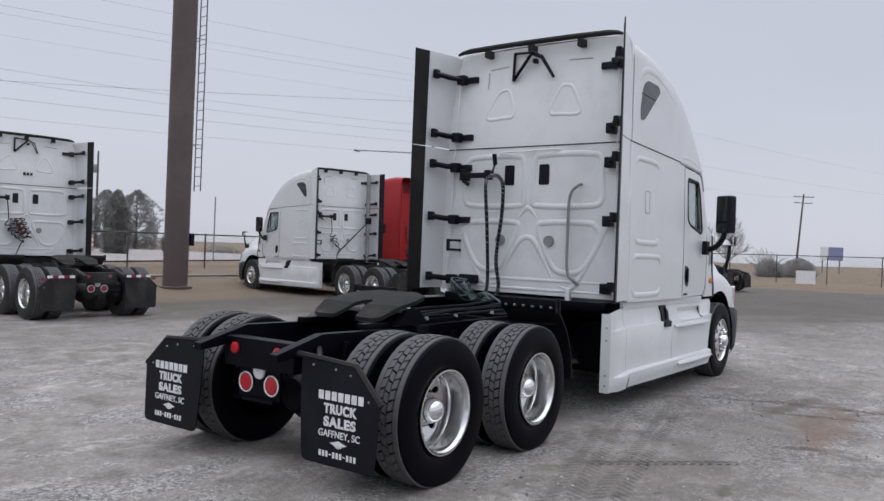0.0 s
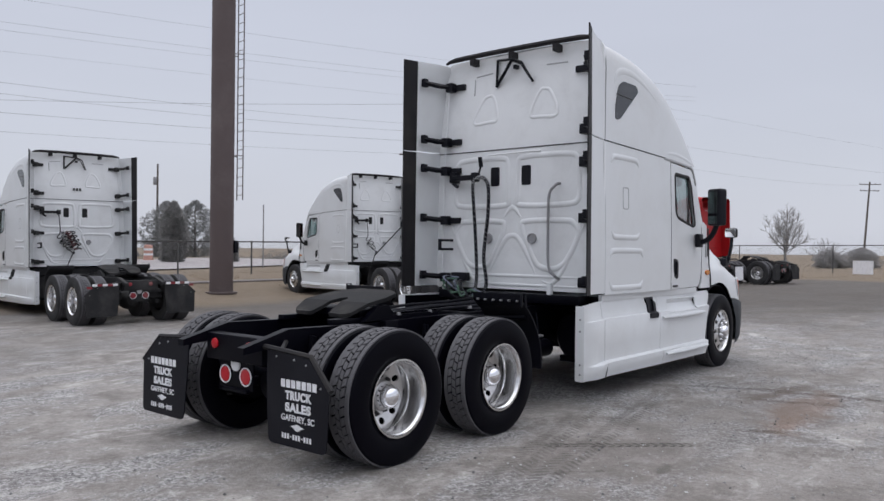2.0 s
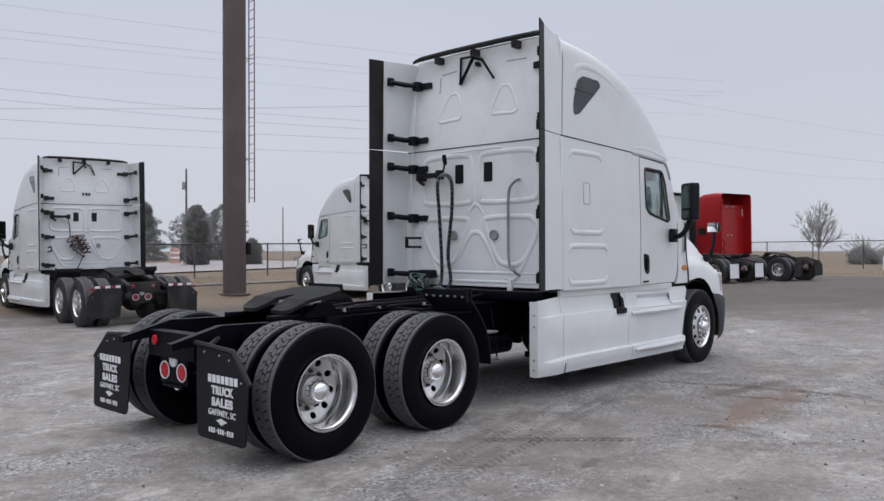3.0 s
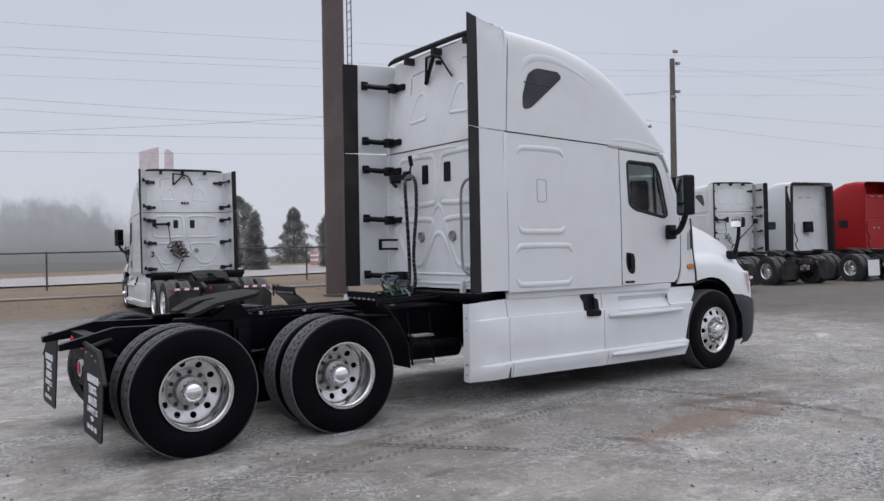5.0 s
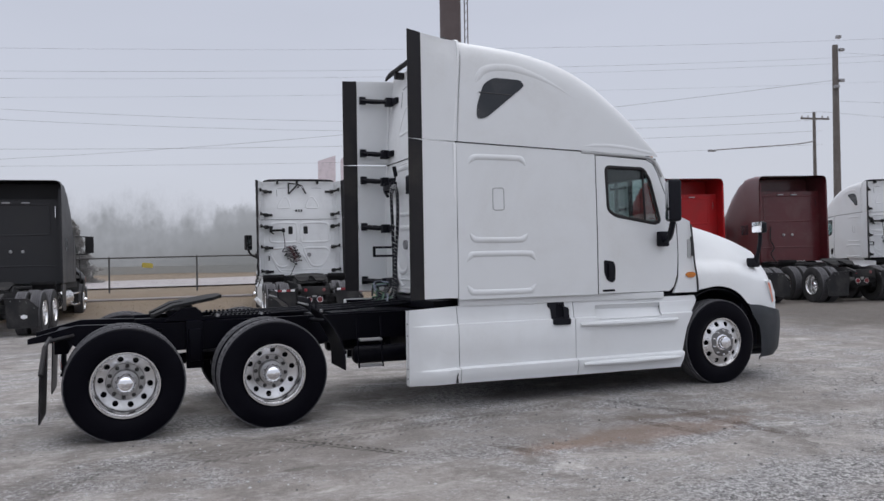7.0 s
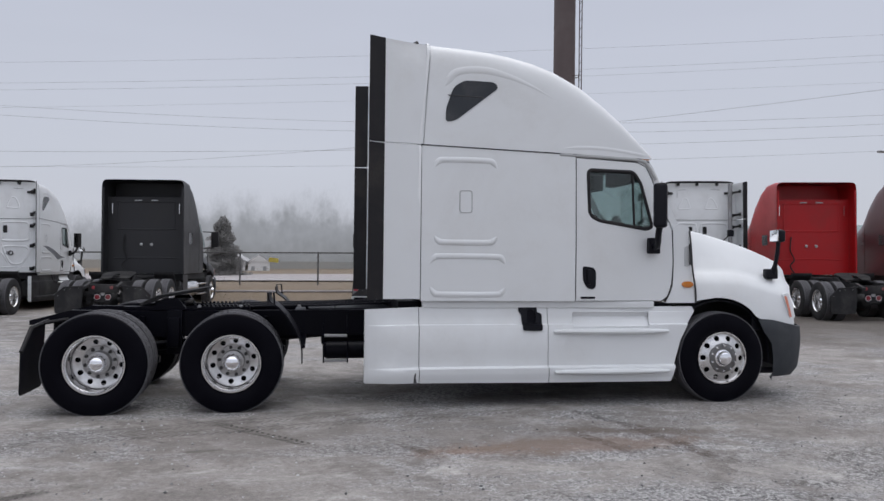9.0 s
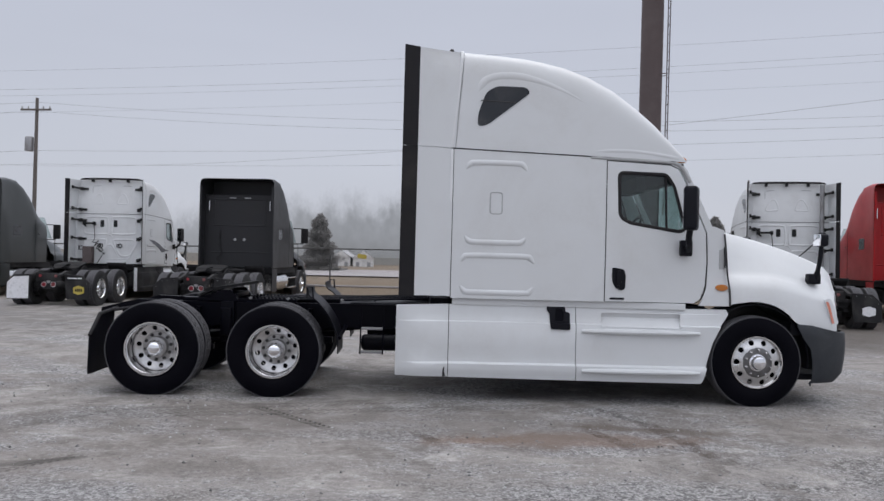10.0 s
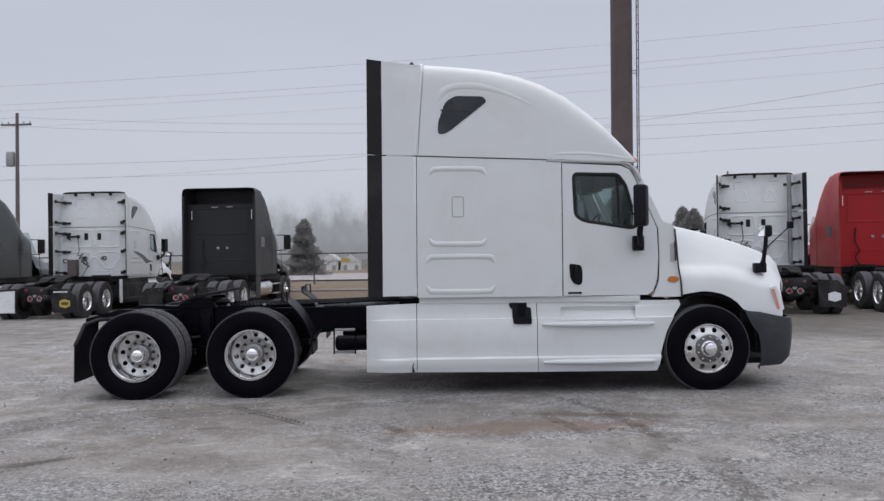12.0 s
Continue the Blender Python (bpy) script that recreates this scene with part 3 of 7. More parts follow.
def plate(outline, fn, thick, holes=(), us=(), vs=()):
    """A sheet of that outline, with real holes, laid on the surface fn(u, v, depth)."""
    bm = bmesh.new()
    loops = [[Vector((u, v, 0)) for u, v in loop] for loop in (outline, *holes)]
    flat = [bm.verts.new(p) for loop in loops for p in loop]
    for tri in tessellate_polygon(loops):
        if len(set(tri)) == 3:
            try:
                bm.faces.new([flat[i] for i in tri])
            except ValueError:
                pass
    for axis, cuts in ((0, us), (1, vs)):
        for c in cuts:
            p, n = [0, 0, 0], [0, 0, 0]
            p[axis], n[axis] = c, 1
            bmesh.ops.bisect_plane(bm, geom=[*bm.verts, *bm.edges, *bm.faces], plane_co=p, plane_no=n)
    bmesh.ops.triangulate(bm, faces=bm.faces)
    front = list(bm.verts)
    faces = list(bm.faces)
    rim = [e for e in bm.edges if len(e.link_faces) == 1]
    back = {v: bm.verts.new(fn(v.co.x, v.co.y, thick)) for v in front}
    for f in faces:
        bm.faces.new([back[v] for v in reversed(f.verts)])
    for e in rim:
        a, b = e.verts
        bm.faces.new((a, b, back[b], back[a]))
    for v in front:
        v.co = fn(v.co.x, v.co.y, 0.0)
    return bm


def smoothstep(a, b, x):
    u = max(0.0, min(1.0, (x - a) / (b - a)))
    return u * u * (3 - 2 * u)


def lettering(text, width, height, parent, at, name="lettering", bold=0.0):
    """Raised letters in the built-in font, fitted to a width and height, read along local x, up local y."""
    cu = bpy.data.curves.new(name, "FONT")
    cu.body, cu.align_x, cu.align_y, cu.extrude = text, "CENTER", "CENTER", 0.002
    cu.offset, cu.space_character = bold, 1.0 + 3.0 * bold
    tmp = bpy.data.objects.new(name, cu)
    scene.collection.objects.link(tmp)
    me = bpy.data.meshes.new_from_object(tmp.evaluated_get(bpy.context.evaluated_depsgraph_get()))
    bpy.data.objects.remove(tmp)
    co = np.empty(len(me.vertices) * 3)
    me.vertices.foreach_get("co", co)
    co = co.reshape(-1, 3)
    lo, hi = co.min(0), co.max(0)
    co[:, 0] = (co[:, 0] - (lo[0] + hi[0]) / 2) * width / (hi[0] - lo[0])
    co[:, 1] = (co[:, 1] - (lo[1] + hi[1]) / 2) * height / (hi[1] - lo[1])
    me.vertices.foreach_set("co", co.ravel())
    me.materials.clear()
    me.materials.append(LETTER)
    return part(name, me, None, parent, at=at)


# ---- lie of the land ----
def ground_z(x, y):
    """Level round the tractor, a slight fall to the north-west, a low bank up to the fence; beyond the road it is
    dropped to fit the camera's view of backdrop and houses.
    """
    away = max(smoothstep(2.5, 9.0, y), smoothstep(9.5, 17.0, x))
    z = away * (0.0084 * (min(45.0, max(-14.0, x)) - 3.0) - 0.0063 * min(17.0, max(-6.0, y)))
    z += 0.53 * smoothstep(17.2, 21.6, y + 0.115 * x) * smoothstep(44.0, 30.0, x)
    z -= 1.8 * smoothstep(60.0, 112.0, y) + 5.0 * smoothstep(49.5, 70.0, y) * smoothstep(28.0, 10.0, x - 0.32 * max(0.0, y - 50.0))
    return z


def slope_at(x, y):
    return (ground_z(x + 1.5, y) - ground_z(x - 1.5, y)) / 3.0, (ground_z(x, y + 1.5) - ground_z(x, y - 1.5)) / 3.0


# ---- wheels ----
TYRE_R = 0.522


def tyre_mesh(name, width):
    w = width / 2
    prof = [(0.288, -w * 0.78), (0.30, -w * 0.86), (0.347, -w * 0.99), (0.405, -w), (0.460, -w * 0.97), (0.495, -w * 0.90), (0.506, -w * 0.80), (0.508, 0)]
    prof += [(r, -a) for r, a in prof[-2::-1]]
    bm = lathe(bmesh.new(), prof, 56, cap=False)
    return mesh_of(name, bm, RUBBER, 30)


def tread_mesh(name, width, rows, count, lug):
    """Tread blocks standing on the carcass, staggered row by row."""
    bm = bmesh.new()
    w = width * 0.41
    step = 2 * w / rows
    for r in range(rows):
        y0, y1 = -w + r * step + 0.0042, -w + (r + 1) * step - 0.0042
        edge = r in (0, rows - 1)
        n = count
        for i in range(n):
            a0 = (i + (0.5 if r % 2 else 0.0) + (0.12 if lug else 0)) * 2 * math.pi / n
            a1 = a0 + 2 * math.pi / n * ((1.0 if edge else 0.80) if lug else 0.97)
            skew = 0.22 * 2 * math.pi / n * (1 if r % 2 else -1) * (1 if lug and not edge else 0)
            ring = []
            for rad in (0.500, TYRE_R - (0.006 if edge else 0.0)):
                for a, y in ((a0, y0), (a1, y0), (a1 + skew, y1), (a0 + skew, y1)):
                    ring.append(bm.verts.new((rad * math.cos(a), y, rad * math.sin(a))))
            for q in ((4, 5, 6, 7), (0, 1, 5, 4), (1, 2, 6, 5), (2, 3, 7, 6), (3, 0, 4, 7)):
                bm.faces.new([ring[j] for j in q])
    return mesh_of(name, bm, TREAD, 0)


def disc_rim(name, face_y, barrel):
    """A polished disc wheel: flange, barrel, disc with ten round openings, and the boss. face_y: the disc's place from the flange."""
    bm = bmesh.new()
    out = -0.115
    # flange and barrel, seen from outside
    lathe_pts = [(0.256, out + 0.25), (0.255, out + 0.17), (0.258, out + 0.155), (0.264, out + 0.145), (0.264, out + 0.05), (0.268, out + 0.025), (0.280, out + 0.012), (0.284, out - 0.003), (0.296, out - 0.003), (0.298, out + 0.008), (0.289, out + 0.02)]
    if not barrel:
        lathe_pts = lathe_pts[5:]
    rings = []
    for r, a in lathe_pts:
        rings.append([bm.verts.new((r * math.cos(2 * math.pi * j / 48), a, r * math.sin(2 * math.pi * j / 48))) for j in range(48)])
    for q, s in zip(rings, rings[1:]):
        for j in range(48):
            bm.faces.new((q[j], q[(j + 1) % 48], s[(j + 1) % 48], s[j]))
    ring_r = 0.213 if barrel else 0.229
    openings = [circle(ring_r * math.cos(a), ring_r * math.sin(a), 0.027 if barrel else 0.031, 14) for a in [2 * math.pi * (i + 0.5) / 10 for i in range(10)]]
    dome = 0.035 * (1 if barrel else -1)

    def fn(u, v, d):
        r = math.hypot(u, v)
        return Vector((u, out + face_y + dome * smoothstep(0.268, 0.15, r) + d, v))

    disc = plate(circle(0, 0, 0.2555 if barrel else 0.270, 48), fn, 0.012, [*openings], us=(-0.16, -0.08, 0, 0.08, 0.16), vs=(-0.16, -0.08, 0, 0.08, 0.16))
    me = bpy.data.meshes.new("tmp")
    disc.to_mesh(me)
    disc.free()
    count = len(bm.faces)
    bm.from_mesh(me)
    bpy.data.meshes.remove(me)
    bm.faces.ensure_lookup_table()
    for f in bm.faces[count:]:
        f.material_index = 1
    return mesh_of(name, bm, [ALLOY, SATIN], 30)


def backing_mesh():
    return mesh_of("brake_drum", lathe(bmesh.new(), [(0.0, -0.02), (0.21, -0.02), (0.225, 0.0), (0.225, 0.2), (0.0, 0.2)], 24), BLACK)


def hub_rear():
    bm = lathe(bmesh.new(), [(0.0, -0.172), (0.03, -0.170), (0.058, -0.160), (0.080, -0.138), (0.092, -0.105), (0.095, -0.07), (0.095, -0.02)], 28)
    return mesh_of("hub", bm, CHROME, 40)


HUB_RING = mesh_of("hub_ring", lathe(bmesh.new(), [(0.090, -0.055), (0.112, -0.053), (0.117, -0.04), (0.118, 0.004), (0.120, 0.018), (0.166, 0.018), (0.172, 0.024), (0.172, 0.034)], 36), DISCFACE, 40)
DRIVE_TYRE, STEER_TYRE = tyre_mesh("drive_tyre", 0.275), tyre_mesh("steer_tyre", 0.285)
DRIVE_TREAD, STEER_TREAD = tread_mesh("drive_tread", 0.275, 5, 46, True), tread_mesh("steer_tread", 0.285, 5, 40, False)
RIM_DEEP, RIM_FLUSH = disc_rim("deep_rim", 0.215, True), disc_rim("flush_rim", 0.02, False)
DRUM = backing_mesh()
HUB = hub_rear()
STEER_RING = mesh_of("hub_ring", lathe(bmesh.new(), [(0.085, -0.016), (0.160, -0.016), (0.172, -0.010), (0.176, 0.004)], 36), STEERFACE, 40)
HUB_FRONT = mesh_of("front_hub", lathe(bmesh.new(), [(0.0, -0.09), (0.05, -0.088), (0.07, -0.078), (0.08, -0.05), (0.083, -0.02), (0.11, -0.012), (0.115, 0.02)], 28), CHROME, 40)
NUT = mesh_of("wheel_nut", lathe(bmesh.new(), [(0.0, -0.034), (0.011, -0.034), (0.012, -0.018), (0.018, -0.016), (0.021, 0.002)], 6, (0.144, 0, 0)), NUTIRON, 30)
NUT_BRIGHT = mesh_of("wheel_nut", lathe(bmesh.new(), [(0.0, -0.04), (0.009, -0.04), (0.013, -0.03), (0.016, -0.005)], 6, (0.143, 0, 0)), CHROME, 30)


def wheel(parent, x, y, side, kind, spin=0.0, nuts=False):
    """side -1: its outer face looks to -y. kind: outer, inner or steer."""
    at = pose(x, y, TYRE_R - 0.020, 0, spin, 0) @ (pose(0, 0, 0) if side < 0 else pose(0, 0, 0, 0, 0, 180))
    if kind == "steer":
        w = part("wheel", RIM_FLUSH, None, parent, "polished aluminium steer wheel", at)
        part("tyre", STEER_TYRE, None, w, at=pose(0, 0.02, 0))
        part("tread", STEER_TREAD, None, w, at=pose(0, 0.02, 0))
        part("hub_cap", HUB_FRONT, None, w, "chrome hub cap", pose(0, -0.115, 0))
        part("hub_ring", STEER_RING, None, w, at=pose(0, -0.115, 0))
        for k in range(10 if nuts else 0):
            part("wheel_nut", NUT_BRIGHT, None, w, at=pose(0, -0.125, 0, 0, 36 * k, 0))
        part("brake_drum", DRUM, None, w, at=pose(0, -0.03, 0))
    elif kind == "outer":
        w = part("wheel", RIM_DEEP, None, parent, "polished deep-dish aluminium drive wheel", at)
        part("tyre", DRIVE_TYRE, None, w, at=pose(0, 0.018, 0))
        part("tread", DRIVE_TREAD, None, w, at=pose(0, 0.018, 0))
        part("hub_cap", HUB, None, w, "chrome hub cap", pose(0, 0.10, 0))
        part("hub_ring", HUB_RING, None, w, at=pose(0, 0.105, 0))
        for k in range(10 if nuts else 0):
            part("wheel_nut", NUT, None, w, at=pose(0, 0.123, 0, 0, 36 * k, 0))
        part("brake_drum", DRUM, None, w, at=pose(0, 0.165, 0))
    else:
        w = part("wheel", DRUM, None, parent, "inner drive wheel with black drum", at)
        part("tyre", DRIVE_TYRE, None, w)
        part("tread", DRIVE_TREAD, None, w)
    return w


# ---- tractor chassis, shared by all makes ----
TANDEM, STEER_X = 1.321, 6.765


def rail_mesh():
    out = [(-0.84, 0.835), (-0.84, 0.885), (-0.42, 0.995), (0.2, 0.985), (6.3, 1.02), (6.3, 0.74), (0.0, 0.70), (-0.38, 0.74), (-0.52, 0.87)]
    bm = plate(out, lambda u, v, d: Vector((u, d, v)), 0.075)
    return mesh_of("frame_rail", bm, BLACK, 30)


RAIL = rail_mesh()


def fifth_wheel_mesh():
    """The coupling plate: a horseshoe with a tapered throat open to the rear, its rear ramps bent down."""
    half = [(0.96, 0.0), (0.96, 0.20), (0.86, 0.36), (0.68, 0.41), (0.46, 0.41), (0.30, 0.36), (0.25, 0.28), (0.26, 0.12), (0.36, 0.085), (0.56, 0.05), (0.60, 0.0)]
    out = half + [(u, -v) for u, v in half[-2:0:-1]]
    out = rounded(out, 0.008, 2)

    def fn(u, v, d):
        z = 1.238 - 0.17 * (0.95 - u) - 0.055 * max(0.0, min(1.0, (0.46 - u) / 0.18))
        return Vector((u, v, z - d))

    return mesh_of("coupling_plate", plate(out, fn, 0.032, us=(0.28, 0.37, 0.46, 0.75)), PLATE, 12)


FIFTH = fifth_wheel_mesh()


def arc_fender(y0, y1):
    """A quarter fender ahead of the forward drive tyre: an upright top board and a plate that curves down before the tread."""
    bm = bmesh.new()
    path = smooth_path([(1.685, 0, 1.215), (1.705, 0, 1.13), (1.80, 0, 1.06), (1.93, 0, 0.90), (2.02, 0, 0.70), (2.035, 0, 0.49)], 3)
    cols = []
    for k, p in enumerate(path):
        d = (path[min(k + 1, len(path) - 1)] - path[max(k - 1, 0)]).normalized()
        n = Vector((-d.z, 0, d.x)) * 0.012
        cols.append([bm.verts.new((p + n * t).to_tuple()[:1] + (y,) + (p + n * t).to_tuple()[2:]) for t in (0, 1) for y in (y0, y1)])
    for p, q in zip(cols, cols[1:]):
        for a, b in ((0, 1), (1, 3), (3, 2), (2, 0)):
            bm.faces.new((p[a], p[b], q[b], q[a]))
    for c in (cols[0], cols[-1]):
        bm.faces.new((c[0], c[1], c[3], c[2]))
    ye = y0 if abs(y0) > abs(y1) else y1
    tube(bm, [(1.69, ye, 1.10), (1.685, ye, 1.225), (1.745, ye, 1.225), (1.755, ye, 1.10)], 0.011, 5)
    return bm


FENDER_BOLT = mesh_of("bolt", lathe(bmesh.new(), [(0.0, 0.0), (0.009, 0.003), (0.012, 0.032)], 8, axis="x"), STEEL)
FLAP_BOLT = mesh_of("bolt", lathe(bmesh.new(), [(0.0, 0.0), (0.007, 0.002), (0.009, 0.008)], 8, axis="x"), STEEL)


def chassis(parent, detail):
    part("frame_rail", RAIL, None, parent, at=pose(0, -0.43, 0))
    part("frame_rail", RAIL, None, parent, at=pose(0, 0.355, 0))
    for x, z0, z1 in ((-0.62, 0.72, 0.93), (0.62, 0.74, 0.98), (1.95, 0.74, 0.98), (3.0, 0.7, 0.98), (5.2, 0.6, 0.9)):
        part("crossmember", boxes(((x, -0.36, z0), (x + 0.12, 0.36, z1)), bevel=0.008), BLACK, parent)
    for x in (0.0, TANDEM):
        bm = bmesh.new()
        tube(bm, [(x, -0.95, 0.49), (x, 0.95, 0.49)], 0.075, 12)
        lathe(bm, [(0.0, -0.26), (0.12, -0.24), (0.2, -0.12), (0.215, 0.0), (0.2, 0.12), (0.12, 0.24), (0.0, 0.26)], 18, (x, 0.04, 0.49), "x")
        part("drive_axle", bm, BLACK, parent)
        for s in (-1, 1):
            bm = bmesh.new()
            lathe(bm, [(0.0, 0.50), (0.12, 0.50), (0.145, 0.54), (0.13, 0.6), (0.145, 0.66), (0.12, 0.72), (0.0, 0.72)], 16, (x - 0.28, s * 0.44, 0), "z")
            box(bm, (x - 0.42, s * 0.44 - 0.05, 0.42), (x + 0.5, s * 0.44 + 0.05, 0.5), 0.01)
            part("air_suspension", bm, BLACK, parent)
        for s in (-1, 1):
            wheel(parent, x + 0.012, s * 1.088, s, "outer", 11 * s + 40 * x, detail)
            wheel(parent, x, s * 0.745, s, "inner", 23 * s)
    bm = bmesh.new()
    tube(bm, [(0.35, 0, 0.55), (2.4, 0, 0.72)], 0.06, 10)
    part("drive_shaft", bm, BLACK, parent)
    for s in (-1, 1):
        wheel(parent, STEER_X, s * 1.06, s, "steer", 17 * s, detail)
    bm = bmesh.new()
    tube(bm, [(STEER_X, -0.95, 0.46), (STEER_X, 0.95, 0.46)], 0.06, 10)
    part("steer_axle", bm, BLACK, parent)
    # coupling
    part("coupling_plate", FIFTH, None, parent, "worn greasy black steel coupling plate")
    bm = bmesh.new()
    for s in (-1, 1):
        vs = plate([(0.38, 1.0), (0.78, 1.0), (0.68, 1.13), (0.54, 1.12)], lambda u, v, d, s=s: Vector((u, s * 0.38 + d * s, v)), 0.06)
        me = bpy.data.meshes.new("tmp")
        vs.to_mesh(me)
        vs.free()
        bm.from_mesh(me)
        bpy.data.meshes.remove(me)
    box(bm, (0.1, -0.36, 0.985), (1.45, -0.28, 1.03), 0.006)
    box(bm, (0.1, 0.28, 0.985), (1.45, 0.36, 1.03), 0.006)
    box(bm, (0.42, -0.34, 1.03), (0.74, 0.34, 1.09), 0.01)
    part("coupling_mount", bm, BLACK, parent)
    for s in (-1, 1):
        bm = boxes(((0.82, s * 0.32 - 0.03, 1.02), (1.48, s * 0.32 + 0.03, 1.032)))
        for i in range(14):
            box(bm, (0.84 + i * 0.045, s * 0.32 - 0.03, 1.028), (0.862 + i * 0.045, s * 0.32 + 0.03, 1.05))
        part("slide_rack", bm, BLACK, parent)
    for s in (-1, 1):
        f = part("quarter_fender", arc_fender(*sorted((s * 0.60, s * 1.16))), PLASTIC, parent, "black quarter fender with bolt row")
        if detail:
            for i in range(6):
                part("bolt", FENDER_BOLT, None, f, at=pose(1.668, s * (0.66 + 0.09 * i), 1.15))
        for ends in (((1.86, s * 0.43, 0.95), (1.86, s * 1.1, 0.99)), ((2.06, s * 0.43, 0.72), (2.05, s * 1.1, 0.66))):
            part("fender_arm", tube(bmesh.new(), ends, 0.022, 8), BLACK, parent)
    if detail:
        # air tanks, battery box, steps and lines between the cab and the drive axles
        for s, z in ((-1, 0.52), (1, 0.52)):
            bm = bmesh.new()
            lathe(bm, [(0.0, 2.26), (0.07, 2.27), (0.095, 2.30), (0.095, 2.98), (0.07, 3.01), (0.0, 3.02)], 18, (0, s * 0.62, z + 0.045), "x")
            part("air_tank", bm, BLACK, parent)
        for x in (2.268, 2.527):
            part("step_frame", tube(bmesh.new(), [(x, -0.78, 0.98), (x, -0.86, 0.455)], 0.010, 6), BLACK, parent)
        for z in (0.465, 0.735):
            part("step_tread", boxes(((2.275, -0.88, z), (2.52, -0.76, z + 0.022)), bevel=0.005), STEEL, parent, "bare aluminium step tread")
        for i in range(4):
            bm = bmesh.new()
            y, z = -0.30 + 0.16 * i, 1.03 + 0.012 * (i % 2)
            tube(bm, smooth_path([(0.9, y, z - 0.03), (1.6, y + 0.05, z), (2.3, y - 0.04, z + 0.02), (3.1, y + 0.06, z + 0.05)], 5), 0.016, 6)
            part("air_line", bm, PLASTIC, parent)
        part("deck_plate", boxes(((2.1, -0.36, 0.99), (3.25, 0.36, 1.01)), ((3.06, -0.98, 1.03), (3.3, 0.98, 1.13)), bevel=0.006), BLACK, parent)
        for x, y in ((0.9, -0.35), (1.35, -0.34), (2.0, -0.32), (2.4, -0.3)):
            bm = bmesh.new()
            part("rail_bolt", lathe(bm, [(0.0, 1.05), (0.02, 1.045), (0.024, 1.02)], 8, (x, y, 0), "z"), STEEL, parent)
        for x in (-0.25, 0.28, 1.1, 1.6):
            tb = bmesh.new()
            tube(tb, [(x, -0.47, 0.55), (x + 0.04, -0.47, 0.93)], 0.028, 8)
            part("shock_absorber", tb, BLACK, parent)
        part("suspension_hanger", boxes(((0.58, -0.50, 0.52), (0.74, -0.43, 1.0)), ((0.60, -0.56, 0.60), (0.72, -0.50, 0.92)), bevel=0.01), BLACK, parent)
    # tail: bumper plate with lamps
    tail = part("tail_plate", boxes(((-0.572, -0.185, 0.50), (-0.552, 0.245, 0.785)), ((-0.59, -0.13, 0.475), (-0.552, 0.19, 0.505)), bevel=0.008), BLACK, parent)
    for y, z, mat_, r in ((-0.103, 0.607, REDLENS, 0.062), (0.163, 0.607, REDLENS, 0.062), (0.03, 0.697, CLEARLENS, 0.058), (-0.2, 0.85, REDLENS, 0.042), (0.244, 0.85, REDLENS, 0.042)):
        x = -0.570 if r > 0.05 else -0.618
        lamp = part("tail_lamp", lathe(bmesh.new(), [(0.0, x - 0.022), (r * 0.6, x - 0.021), (r * 0.95, x - 0.014), (r, x)], 22, (0, y, z), "x"), mat_, tail, "clear reversing lamp" if mat_ is CLEARLENS else "round red lamp")
        if r > 0.06:
            tb = bmesh.new()
            tube(tb, [(x - 0.010, y + (r + 0.008) * math.cos(k * math.pi / 12), z + (r + 0.008) * math.sin(k * math.pi / 12)) for k in range(24)], 0.0055, 6, closed=True)
            part("lamp_ring", tb, LETTER, tail)


FLAP = [(0.49, 0.868), (0.955, 0.842), (1.175, 0.632), (1.162, 0.20), (0.535, 0.20), (0.50, 0.55)]


